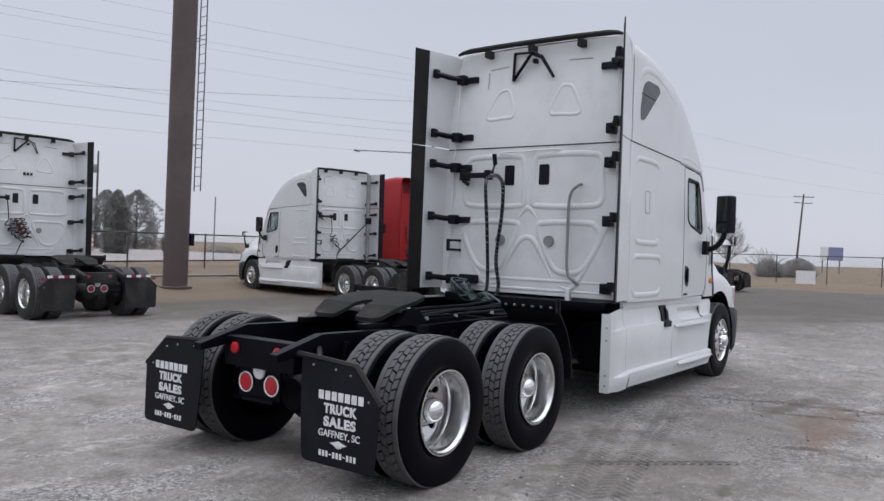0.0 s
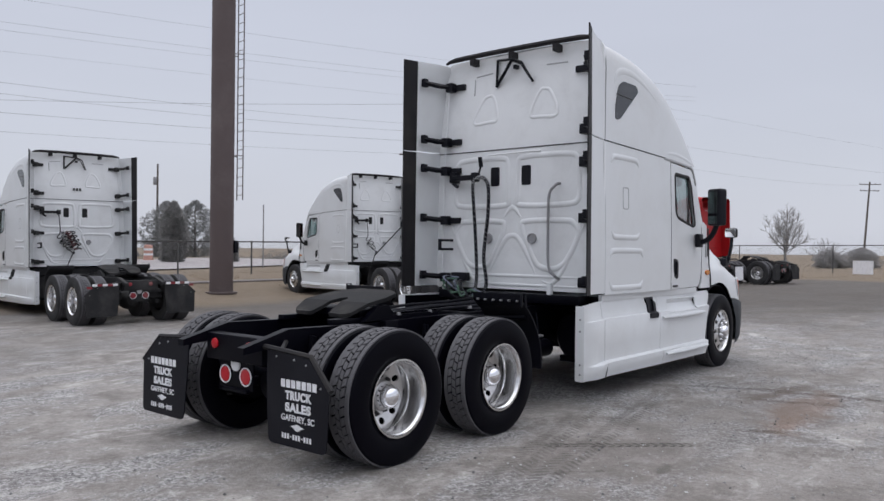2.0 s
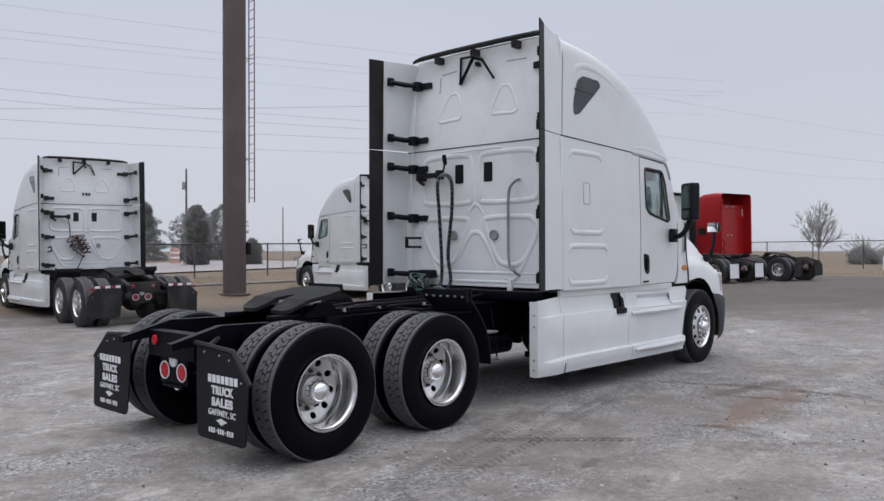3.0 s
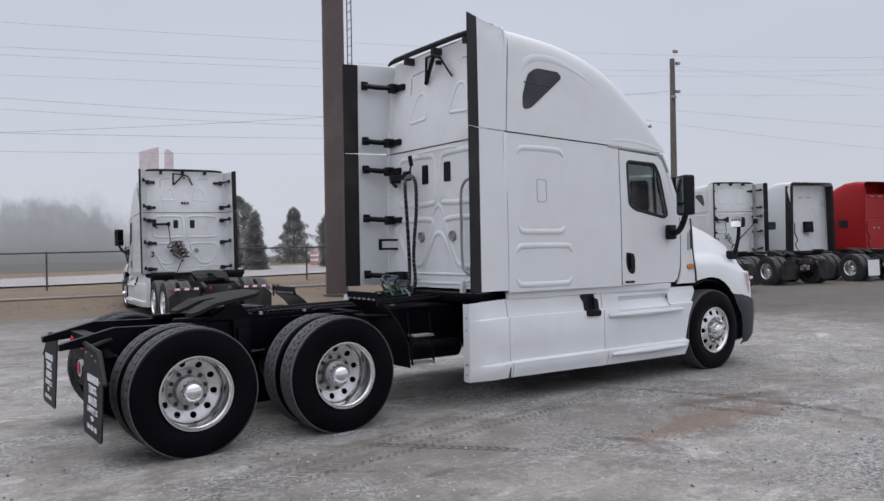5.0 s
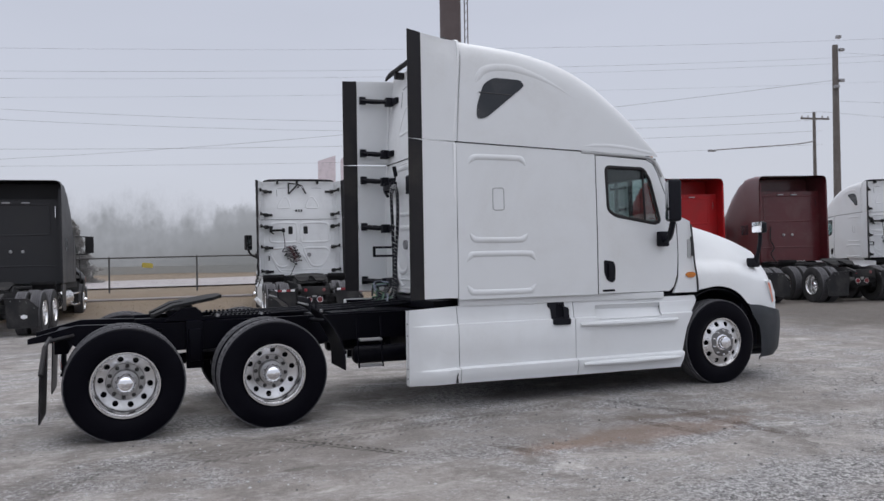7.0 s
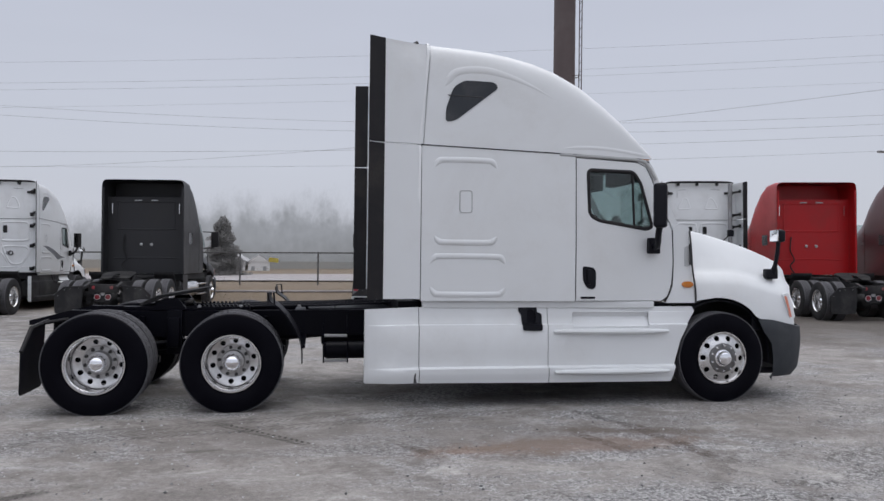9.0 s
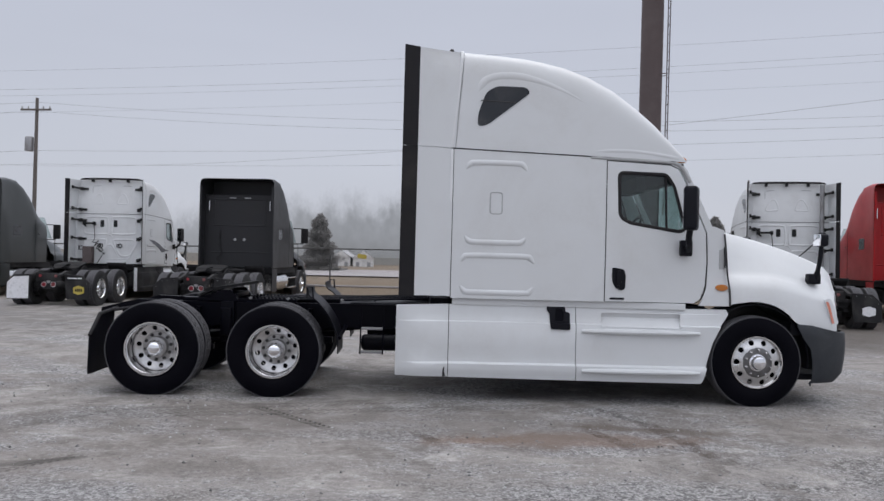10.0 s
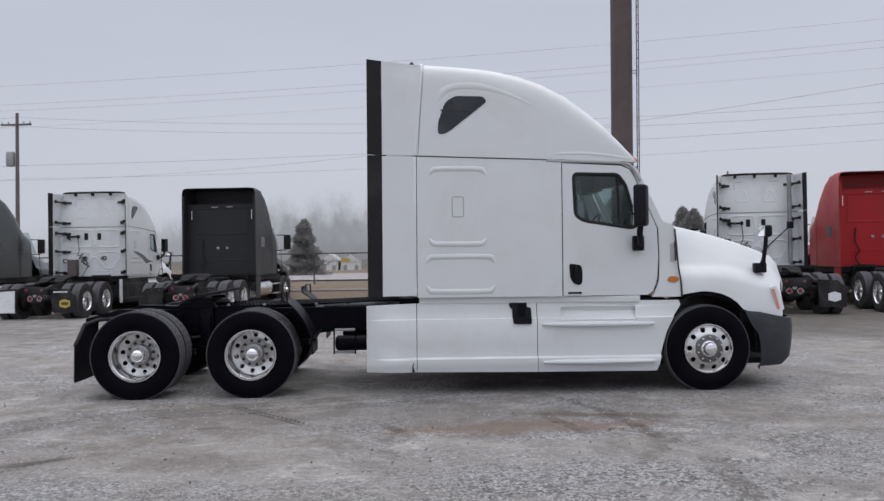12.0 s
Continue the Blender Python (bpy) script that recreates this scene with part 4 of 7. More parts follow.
def mud_flap(parent, s, style):
    """style: lettered, striped or plain."""
    out = rounded(FLAP, [0.01, 0.02, 0.02, 0.05, 0.05, 0.1], 3)
    back = -0.725 if style == "lettered" and s > 0 else -0.69
    lean = lambda v: back + 0.03 * (v - 0.2)
    flap = part("mud_flap", plate(out, lambda u, v, d: Vector((lean(v) + d, s * u, v)), 0.010, vs=(0.4, 0.6)), PLASTIC, parent,
                "black rubber mud flap with white lettering" if style == "lettered" else "black rubber mud flap")
    bm = bmesh.new()
    top = [(back + 0.04, s * 0.43, 0.885), (back + 0.04, s * 0.955, 0.855), (back + 0.025, s * 1.185, 0.637)]
    tube(bm, top, 0.021, 6)
    tube(bm, [(-0.45, s * 0.43, 0.90), (back + 0.05, s * 0.62, 0.872)], 0.02, 6)
    part("flap_hanger", bm, GASKET, flap)
    if style == "striped":
        for i in range(6):
            y0 = 0.52 + i * 0.105
            z = 0.83 if y0 < 0.95 else 0.78
            part("reflective_strip", boxes(((lean(z) - 0.006, min(s * y0, s * (y0 + 0.1)), z), (lean(z) - 0.002, max(s * y0, s * (y0 + 0.1)), z + 0.05))), REDLENS if i % 2 else LETTER, flap)
    if style == "lettered":
        def at(u, v):
            return Matrix.Translation((lean(v) - 0.003, s * u, v)) @ Matrix(((0, 0, -1, 0), (-1, 0, 0, 0), (0, 1, 0, 0), (0, 0, 0, 1)))
        mid = 0.858
        part("lettering", boxes(*[((-0.022 - 0.171 + i * 0.057, -0.029, 0), (0.022 - 0.171 + i * 0.057, 0.029, 0.002)) for i in range(7)]), LETTER, flap, "white heavy bars", at(mid, 0.648))
        lettering("TRUCK", 0.285, 0.066, flap, at(mid, 0.566), bold=0.045)
        lettering("SALES", 0.275, 0.066, flap, at(mid, 0.482), bold=0.045)
        lettering("GAFFNEY, SC", 0.355, 0.053, flap, at(mid, 0.403), bold=0.010)
        bm = bmesh.new()
        for k, (w, h, y) in enumerate(((0.075, 0.022, 0.004), (0.04, 0.014, -0.012))):
            vs = [bm.verts.new((x, yy, 0.001)) for x, yy in ((-w, y), (0, y + h * (0.2 if k else 1)), (w, y), (0, y - h))]
            bm.faces.new(vs)
        part("emblem", bm, LETTER, flap, "white diamond shape", at(mid, 0.345))
        part("lettering", boxes(*[((-0.165 + 0.03 * i, -0.019, 0), (-0.165 + 0.03 * i + 0.019, 0.019, 0.002)) for i in range(11) if i not in (3, 7)], ((-0.165 + 0.09, -0.004, 0), (-0.165 + 0.108, 0.004, 0.002)), ((-0.165 + 0.21, -0.004, 0), (-0.165 + 0.228, 0.004, 0.002))), LETTER, flap, "white bars", at(mid, 0.275))
    for u, v in ((0.6, 0.83), (0.8, 0.82), (0.93, 0.795), (1.09, 0.65)):
        part("bolt", FLAP_BOLT, None, flap, at=pose(lean(v) - 0.008, s * u, v))


# ---- aerodynamic sleeper tractor ----
ROOF_X = [2.70, 3.30, 3.50, 3.70, 4.05, 4.26, 4.53, 4.80, 5.08, 5.35, 5.55, 5.73, 5.87, 5.93]
ROOF_Z = [3.95, 3.955, 3.945, 3.935, 3.908, 3.878, 3.822, 3.727, 3.582, 3.382, 3.21, 3.02, 2.855, 2.76]


def side_y(x, z):
    """Half-width of cab and sleeper below the roof fairing."""
    return 1.172 - 0.075 * smoothstep(4.9, 6.3, x) - 0.022 * max(0.0, z - 1.7) ** 1.3


def seam_z(x):
    return 2.818 - 0.028 * max(0.0, x - 3.27)


def roof_y(x, z):
    h, zb = float(np.interp(x, ROOF_X, ROOF_Z)), seam_z(x)
    q = max(0.0, min(0.93, (z - zb) / max(0.05, h - zb)))
    n = 12.0 - 4.0 * smoothstep(3.5, 5.7, x)
    return side_y(x, zb) * (1 - q ** n) ** (1 / n) - 0.035 * (z - zb)


def ext_y(x, z):
    inner = side_y(3.3, z) if z < 2.82 else roof_y(3.3, min(z, 3.86)) - 0.012 * smoothstep(3.2, 3.3, x)
    return 1.225 + (inner - 1.225) * smoothstep(2.72, 3.32, x)


def wall_x(z):
    return 3.24 + 0.09 * smoothstep(2.8, 3.9, z)


def ridges(loops, fn, r=0.02, flat=0.6, closed=False):
    """Raised lines on the surface fn, flattened along its normal; one mesh for each line."""
    made = []
    for loop in loops:
        bm = bmesh.new()
        pts = [Vector((p[0], p[1], 0)) for p in loop]
        if len(pts) < 14:
            pts = smooth_path(pts, 4, closed)
        c = pts[0]
        o = fn(c.x, c.y, 0.0)
        n = (fn(c.x + 0.004, c.y, 0.0) - o).cross(fn(c.x, c.y + 0.004, 0.0) - o).normalized()
        rs = r
        if not closed and not isinstance(r, (list, tuple)) and r > 0.025:
            rs = [r * (0.35 + 0.65 * smoothstep(0.0, 4.0, min(k, len(pts) - 1 - k))) for k in range(len(pts))]
        made.append(tube(bm, [fn(p.x, p.y, 0.0) for p in pts], rs, 8, closed, flat=flat, up=n))
    return made


def line_parts(name, meshes, material, parent, label=""):
    for bm in meshes:
        part(name, bm, material, parent, label, angle=60)


def front_end(top, paint):
    """Windscreen, hood with fenders, lamps, wheel arches and bumper."""
    # windscreen
    bm = bmesh.new()
    rows = []
    for k in range(6):
        u = k / 5
        row = []
        for j in range(-8, 9):
            y = (0.98 + 0.09 * u) * j / 8
            row.append(bm.verts.new((5.86 + 0.40 * u + (0.09 + 0.17 * u) * (1 - (j / 8) ** 2), y, 2.765 - 0.765 * u)))
        rows.append(row)
    for p, q in zip(rows, rows[1:]):
        for i in range(16):
            bm.faces.new((p[i], p[i + 1], q[i + 1], q[i]))
    ws = part("windscreen", bm, GLASS, top, "windscreen glass")
    ws.visible_shadow = False
    # hood and fenders in one shell
    ARX, ARZ = [6.40, 6.55, 6.70, 6.80, 6.95, 7.08, 7.17, 7.22, 7.30, 7.9], [1.13, 1.165, 1.185, 1.185, 1.155, 1.09, 1.02, 0.95, 0.93, 0.84]
    bm = bmesh.new()
    rows = []
    for i in range(19):
        u = i / 18
        row = []
        zc = 2.0 - 0.25 * u - 0.23 * u * u
        nose = 0.26 * smoothstep(0.90, 1.0, u) ** 2
        zf = 1.47 - 0.16 * smoothstep(0.35, 1.0, u)
        half = [(0.0, zc + 0.05), (0.35, zc + 0.04), (0.66, zc + 0.004), (0.715, zc - 0.022), (0.765, zc - 0.12), (0.875, zc * 0.45 + zf * 0.55), (0.93, zf + 0.06), (1.00, zf), (1.08, zf - 0.06), (1.125, zf - 0.14), (1.14, None)]
        for y, z in half:
            ln = 1.58 - 0.26 * smoothstep(0.55, 1.14, y)
            x = 6.40 + u * ln
            wide = y - 0.045 * smoothstep(0.6, 1.0, u) * (y > 0.5) - 0.035 * smoothstep(0.12, 0.0, u) * (y > 0.95)
            if z is None:
                z = float(np.interp(x, ARX, ARZ))
            row.append((x, wide, z - nose * (1 if y < 0.85 else 0.35)))
        rows.append([bm.verts.new((x, -y, z)) for x, y, z in reversed(row)] + [bm.verts.new((x, y, z)) for x, y, z in row[1:]])
    for p, q in zip(rows, rows[1:]):
        for i in range(len(p) - 1):
            bm.faces.new((p[i], p[i + 1], q[i + 1], q[i]))
    hood = part("hood", bm, paint, top, "sloping hood with fenders", angle=60)
    bm = bmesh.new()
    box(bm, (7.66, -0.62, 0.93), (7.92, 0.62, 1.42), 0.04)
    box(bm, (7.2, -1.05, 0.80), (7.68, 1.05, 1.18), 0.03)
    part("grille", bm, PLASTIC, hood, "black radiator grille")
    for s in (-1, 1):
        line_parts("hood_seam", ridges([[(6.385, 1.945), (6.405, 1.75), (6.425, 1.50), (6.455, 1.30), (6.462, 1.13)]], lambda u, v, d, s=s: Vector((u, s * (side_y(u, v) + 0.012 + 0.014 * smoothstep(1.5, 1.2, v)), v)), 0.011, 1.0), SEAM, hood)
        hl = rounded([(7.56, 1.23), (7.63, 1.245), (7.70, 1.12), (7.765, 0.95), (7.66, 0.94)], 0.03, 3)
        lamp_y = lambda u, v: 1.108 - 0.40 * max(0.0, u - 7.62)
        hlp = part("headlamp", plate(hl, lambda u, v, d, s=s: Vector((u, s * (lamp_y(u, v) + 0.004 - d), v)), 0.05, us=(7.62, 7.7)), CLEARLENS, hood, "clear headlamp")
        sg = rounded([(7.575, 1.205), (7.605, 1.205), (7.695, 0.96), (7.66, 0.955)], 0.01, 2)
        part("turn_lens", plate(sg, lambda u, v, d, s=s: Vector((u, s * (lamp_y(u, v) + 0.009 - d), v)), 0.01, us=(7.62,)), CORAL, hlp, "coral-orange side lens")
        # wheel arch
        bm = bmesh.new()
        arc = []
        for k in range(17):
            a = radians(-8 + 196 * k / 16)
            arc.append([bm.verts.new((STEER_X + r * math.cos(a), s * y, 0.52 + r * math.sin(a))) for r in (0.625, 0.637) for y in (0.62, 1.09)])
        for p, q in zip(arc, arc[1:]):
            for i, j in ((0, 1), (1, 3), (3, 2), (2, 0)):
                bm.faces.new((p[i], p[j], q[j], q[i]))
        part("wheel_arch_liner", bm, PLASTIC, top)
    # bumper
    bm = bmesh.new()
    plan = [(7.23, 1.155), (7.43, 1.165), (7.64, 1.15), (7.79, 1.08), (7.91, 0.92), (7.99, 0.6), (8.02, 0.0)]
    plan = [(x, -y) for x, y in plan] + [(x, y) for x, y in plan[-2::-1]]
    rows = []
    for z, inset in ((0.945, 0.03), (0.93, 0.0), (0.80, -0.012), (0.66, -0.01), (0.52, 0.0), (0.37, 0.02), (0.28, 0.09)):
        row = []
        for x, y in plan:
            back = smoothstep(7.5, 7.2, x)
            zz = z - 0.05 * back * (z < 0.5) - 0.085 * smoothstep(7.3, 7.85, x) * smoothstep(0.5, 0.9, z)
            xx = x - inset * (1 - back) + 0.19 * back * smoothstep(0.94, 0.58, z)
            row.append(bm.verts.new((xx, y * (1 - inset * 0.25), zz)))
        rows.append(row)
    for p, q in zip(rows, rows[1:]):
        for i in range(len(p) - 1):
            bm.faces.new((p[i], p[i + 1], q[i + 1], q[i]))
    part("bumper", bm, BUMPER, top, "dark grey plastic bumper", angle=40)
    part("chin", boxes(((7.20, -0.95, 0.28), (7.70, 0.95, 0.36)), bevel=0.03), PLASTIC, top)


def aero_tractor(top, paint, wall, detail, flaps):
    """Every part of a raised-roof sleeper tractor under the Empty top. detail: the one the camera walks round."""
    chassis(top, detail)
    for s in (-1, 1):
        mud_flap(top, s, flaps)
    # roof fairing
    bm = bmesh.new()
    xs = [3.30, 3.5, 3.7, 3.86, 4.05, 4.26, 4.40, 4.53, 4.67, 4.80, 4.94, 5.08, 5.22, 5.35, 5.45, 5.55, 5.64, 5.73, 5.80, 5.87, 5.92]
    rows = []
    for x in xs:
        h, zb = float(np.interp(x, ROOF_X, ROOF_Z)), seam_z(x) + 0.006
        n = 12.0 - 4.0 * smoothstep(3.5, 5.7, x)
        row = []
        for k in range(-18, 19):
            a = math.pi / 2 * (1 - smoothstep(0, 1, abs(k) / 18))
            q, c = math.sin(a) ** (2 / n), max(0.0, math.cos(a)) ** (2 / n)
            z = zb + (h - zb) * q
            y = (side_y(x, zb) * c - 0.035 * (z - zb) * min(1, c * 3)) * (1 if k > 0 else -1)
            bulge = 0.10 * smoothstep(4.4, 5.8, x) * (1 - min(1, abs(y) / 1.1) ** 2)
            slant = 0.065 * smoothstep(2.83, 3.85, z) if x < 3.4 else 0.0
            row.append(bm.verts.new((x + bulge + slant, y, z + 0.022 * (1 - min(1, abs(y)) ** 2))))
        rows.append(row)
    for p, q in zip(rows, rows[1:]):
        for i in range(len(p) - 1):
            bm.faces.new((p[i], p[i + 1], q[i + 1], q[i]))
    roof = part("roof_fairing", bm, paint, top, angle=50)
    for s in (-1, 1):
        win = rounded([(3.53, 3.07), (3.535, 3.22), (3.62, 3.46), (3.74, 3.535), (4.07, 3.53), (4.12, 3.47), (3.64, 3.09)], 0.05, 3)
        part("roof_window", plate(win, lambda u, v, d, s=s: Vector((u, s * (roof_y(u, v) + 0.006 - d), v)), 0.02, us=(3.7, 3.85, 4.0), vs=(3.2, 3.35, 3.45)), DARKGLASS, roof, "dark tinted roof window")
        line_parts("window_bar", ridges([[(3.56, 3.365), (3.75, 3.36), (3.96, 3.355)]], lambda u, v, d, s=s: Vector((u, s * (roof_y(u, v) + 0.006), v)), 0.007, 0.6), SEAM, roof)
        line_parts("crease", ridges([[(3.53, 3.47), (3.60, 3.585), (3.70, 3.635), (3.84, 3.655), (4.05, 3.645), (4.35, 3.565), (4.65, 3.43), (4.95, 3.25)]], lambda u, v, d, s=s: Vector((u, s * (roof_y(u, v) - 0.001), v)), [0.010, 0.020, 0.034, *[0.042] * 14, 0.038, 0.034, 0.030, 0.026, 0.022, 0.018, 0.014, 0.010, 0.006, 0.004, 0.003, 0.002], 0.20), paint, roof)
        line_parts("brow", ridges([[(4.80, 2.82), (5.0, 2.845), (5.25, 2.85), (5.5, 2.835), (5.7, 2.81), (5.84, 2.79)]], lambda u, v, d, s=s: Vector((u, s * (roof_y(u, v) - 0.002), v)), [0.004, 0.008, 0.012, 0.016, *[0.024] * 17], 0.22), paint, roof)
        line_parts("roof_seam", ridges([[(3.293, 2.83), (3.315, 3.2), (3.34, 3.55), (3.36, 3.84)]], lambda u, v, d, s=s: Vector((u, s * (roof_y(u, v) - 0.001), v)), 0.0035, 1.0), GREYLINE, roof)
        part("marker_lamp", lathe(bmesh.new(), [(0.0, 5.985), (0.022, 5.975), (0.036, 5.95), (0.04, 5.84)], 10, (0, s * 0.93, 2.79), "x"), AMBER, roof, "small amber marker lamp")
        # Moulding coloured grey for the shading it shows under the roof lip.
        line_parts("drip_moulding", ridges([[(4.82, 2.765), (5.1, 2.757), (5.5, 2.75), (5.78, 2.735), (5.88, 2.68), (5.98, 2.52)]], lambda u, v, d, s=s: Vector((u, s * (side_y(u, v) - 0.004), v)), 0.020, 0.6), GREYLINE, top)
        # Roof joint; its dark forward run also paints the shadow under the lip.
        line_parts("seam", ridges([[(3.28, seam_z(3.28)), (4.2, seam_z(4.2)), (5.0, seam_z(5.0)), (5.4, seam_z(5.4) - 0.002), (5.80, seam_z(5.8) + 0.002)]], lambda u, v, d, s=s: Vector((u, s * (side_y(u, v) - 0.002), v)), 0.008, 1.0), SEAM, top)
    # sleeper sides, extenders and their edge strips
    for s in (-1, 1):
        on = lambda u, v, d, s=s: Vector((u, s * (side_y(u, v) - d), v))
        oe = lambda u, v, d, s=s: Vector((u, s * (ext_y(u, v) - d), v))
        sl = part("sleeper_side", plate([(3.278, 1.145), (5.0, 1.145), (5.0, seam_z(5.0) - 0.006), (3.278, seam_z(3.278) - 0.006)], on, 0.03, vs=(1.7, 1.95, 2.2, 2.5)), paint, top)
        line_parts("ridge", ridges([[(3.42, 2.59), (3.46, 2.645), (3.54, 2.665), (3.98, 2.665), (4.06, 2.645), (4.10, 2.59)], [(3.42, 1.84), (3.46, 1.79), (3.54, 1.775), (3.98, 1.775), (4.06, 1.79), (4.10, 1.84)],
                              [(3.38, 1.55), (3.42, 1.605), (3.50, 1.625), (4.08, 1.625), (4.16, 1.605), (4.20, 1.55)], [(3.38, 1.29), (3.42, 1.235), (3.50, 1.215), (4.08, 1.215), (4.16, 1.235), (4.20, 1.29)]], on, 0.031, 0.38), paint, sl, "pressed stiffening ridges")
        line_parts("hatch_outline", ridges([rounded([(3.695, 2.097), (3.829, 2.097), (3.829, 2.336), (3.695, 2.336)], 0.03, 3)], on, 0.006, 0.8, True), GREYLINE, sl)
        for lo, hi, shade in ((1.167, 2.811, 0), (2.827, 3.925, 1)):
            topz = lambda u: hi - (0.012 if shade else 0.0) * smoothstep(2.72, 3.3, u)
            f = 0.10 if shade else 0.0
            e = part("side_extender", plate([(2.872, lo), (3.268 + f, lo), (3.268 + f, topz(3.3)), (3.2, topz(3.2)), (2.872, topz(2.87))], oe, 0.02, us=(2.95, 3.05, 3.15, 3.22), vs=(3.2, 3.5, 3.65, 3.75, 3.85, 3.9) if shade else (1.7, 2.2)), paint, top)
            part("edge_strip", plate([(2.70, lo - 0.004), (2.87, lo - 0.004), (2.87, hi), (2.70, hi + 0.006)], lambda u, v, d, s=s: Vector((u, s * (ext_y(u, v) + 0.004 + 0.26 * (2.87 - u) - d), v)), 0.014), GASKET, e, "black rubber edge strip")
        # sill
        part("sill", boxes(((3.30, min(s * 1.08, s * 1.125), 1.07), (5.95, max(s * 1.08, s * 1.125), 1.143)), bevel=0.006), paint, top)
    # rear wall in two pressings
    ow = lambda u, v, d: Vector((wall_x(v) + d, u, v))
    low = part("rear_wall", plate(rounded([(-1.165, 1.16), (1.165, 1.16), (1.165, 2.80), (-1.165, 2.80)], 0.02, 2), ow, 0.03), wall, top)
    up = part("rear_wall", plate(rounded([(-1.15, 2.812), (1.15, 2.812), (1.10, 3.86), (1.03, 3.945), (-1.03, 3.945), (-1.10, 3.86)], 0.05, 3), ow, 0.03, vs=(3.0, 3.2, 3.4, 3.6)), wall, top)
    line_parts("ridge", ridges([[(0.86, 2.40), (0.84, 2.64), (0.70, 2.70), (0.20, 2.70), (0.09, 2.62), (0.08, 2.22), (0.16, 2.14), (0.72, 2.14), (0.86, 2.20)],
                          [(-0.86, 2.40), (-0.84, 2.64), (-0.70, 2.70), (-0.16, 2.70), (-0.05, 2.62), (-0.04, 2.22), (-0.12, 2.14), (-0.72, 2.14), (-0.86, 2.20)]], ow, 0.033, 0.40, True), wall, low, "pressed stiffening ridge")
    line_parts("ridge", ridges([[(0.86, 1.80), (0.80, 1.92), (0.70, 1.955), (0.22, 1.955), (0.14, 1.88), (0.30, 1.52), (0.42, 1.42), (0.60, 1.42), (0.72, 1.52)],
                          [(-0.86, 1.80), (-0.80, 1.92), (-0.70, 1.955), (-0.20, 1.955), (-0.12, 1.88), (-0.28, 1.52), (-0.40, 1.42), (-0.58, 1.42), (-0.72, 1.52)]], ow, 0.033, 0.40, True), wall, low)
    line_parts("ridge", ridges([[(0.34, 1.36), (0.20, 1.62), (0.10, 1.76), (0.02, 1.79), (-0.06, 1.76), (-0.16, 1.62), (-0.30, 1.36)], [(0.14, 2.0), (0.02, 2.12), (-0.10, 2.0)],
                          [(0.98, 2.0), (0.62, 1.30), (0.40, 1.27)], [(-0.98, 2.0), (-0.60, 1.30), (-0.40, 1.27)], [(1.05, 1.32), (-1.05, 1.32)], [(1.05, 1.215), (-1.05, 1.215)]], ow, 0.031, 0.40), wall, low)
    for y in (0.27, -0.17):
        part("rear_window", plate(rounded([(y - 0.062, 2.375), (y + 0.062, 2.375), (y + 0.062, 2.60), (y - 0.062, 2.60)], 0.02, 3), lambda u, v, d: ow(u, v, d - 0.008), 0.02), PLASTIC, low, "small dark rear window")
    for y in (0.36, -0.26):
        tb = lathe(bmesh.new(), [(0.0, 3.222), (0.04, 3.222), (0.045, 3.214), (0.058, 3.214), (0.062, 3.24)], 20, (0, y, 1.755), "x")
        part("vent", tb, STEEL, low, "round grey vent")
    line_parts("ridge", ridges([[(0.62, 3.16), (0.50, 3.42), (0.42, 3.47), (0.34, 3.44), (0.27, 3.18), (0.40, 3.15)], [(-0.56, 3.16), (-0.46, 3.42), (-0.38, 3.47), (-0.30, 3.44), (-0.20, 3.18), (-0.34, 3.15)]], ow, 0.021, 0.44, True), wall, up, "pressed trapezoid ridge")
    line_parts("moulding", ridges([[(0.64, 3.50), (0.64, 3.70)], [(0.62, 3.73), (0.38, 3.75)], [(-0.38, 3.75), (-0.66, 3.74)]], ow, 0.010, 0.8), GREYLINE, up)
    line_parts("moulding", ridges([[(1.12, 2.806), (-1.12, 2.806)]], lambda u, v, d: ow(u, v, d - 0.002), 0.007, 1.0), SEAM, up)
    bm = bmesh.new()
    edge = [(1.03, 3.929), (0.97, 3.949), (0.86, 3.960), (0.45, 3.969), (0.0, 3.971)]
    edge += [(-y, z) for y, z in edge[-2::-1]]
    tube(bm, [(wall_x(3.9) - 0.10, y, z) for y, z in edge], [0.014, 0.024, *[0.032] * 5, 0.024, 0.014], 8)
    for y in (0.62, 0.05, -0.55):
        box(bm, (3.21, y - 0.03, 3.86), (3.34, y + 0.03, 3.94))
    part("roof_lip", bm, GASKET, roof, "black rubber lip along the roof's rear edge")
    # brackets that carry the extenders
    for s in (-1, 1):
        for z in (3.63, 2.94, 2.585, 1.975, 1.275):
            xw = wall_x(z)
            bm = bmesh.new()
            tube(bm, [(2.90, s * 1.125, z + 0.03), (3.08, s * 1.05, z + 0.012), (xw - 0.03, s * 0.93, z)], [0.032, 0.036, 0.028], 4, flat=0.9)
            box(bm, (2.89, min(s * 1.10, s * 1.15), z - 0.02), (2.97, max(s * 1.10, s * 1.15), z + 0.08), 0.008)
            box(bm, (xw - 0.12, min(s * 0.92, s * 1.02), z - 0.055), (xw - 0.02, max(s * 0.92, s * 1.02), z + 0.055), 0.01)
            foot = 0.78 if s > 0 or z > 3.5 else 0.91
            box(bm, (xw - 0.045, min(s * foot, s * 0.98), z - 0.036), (xw + 0.002, max(s * foot, s * 0.98), z + 0.036), 0.006)
            part("extender_bracket", bm, PLASTIC, top, "black hinged bracket")
        bm = bmesh.new()
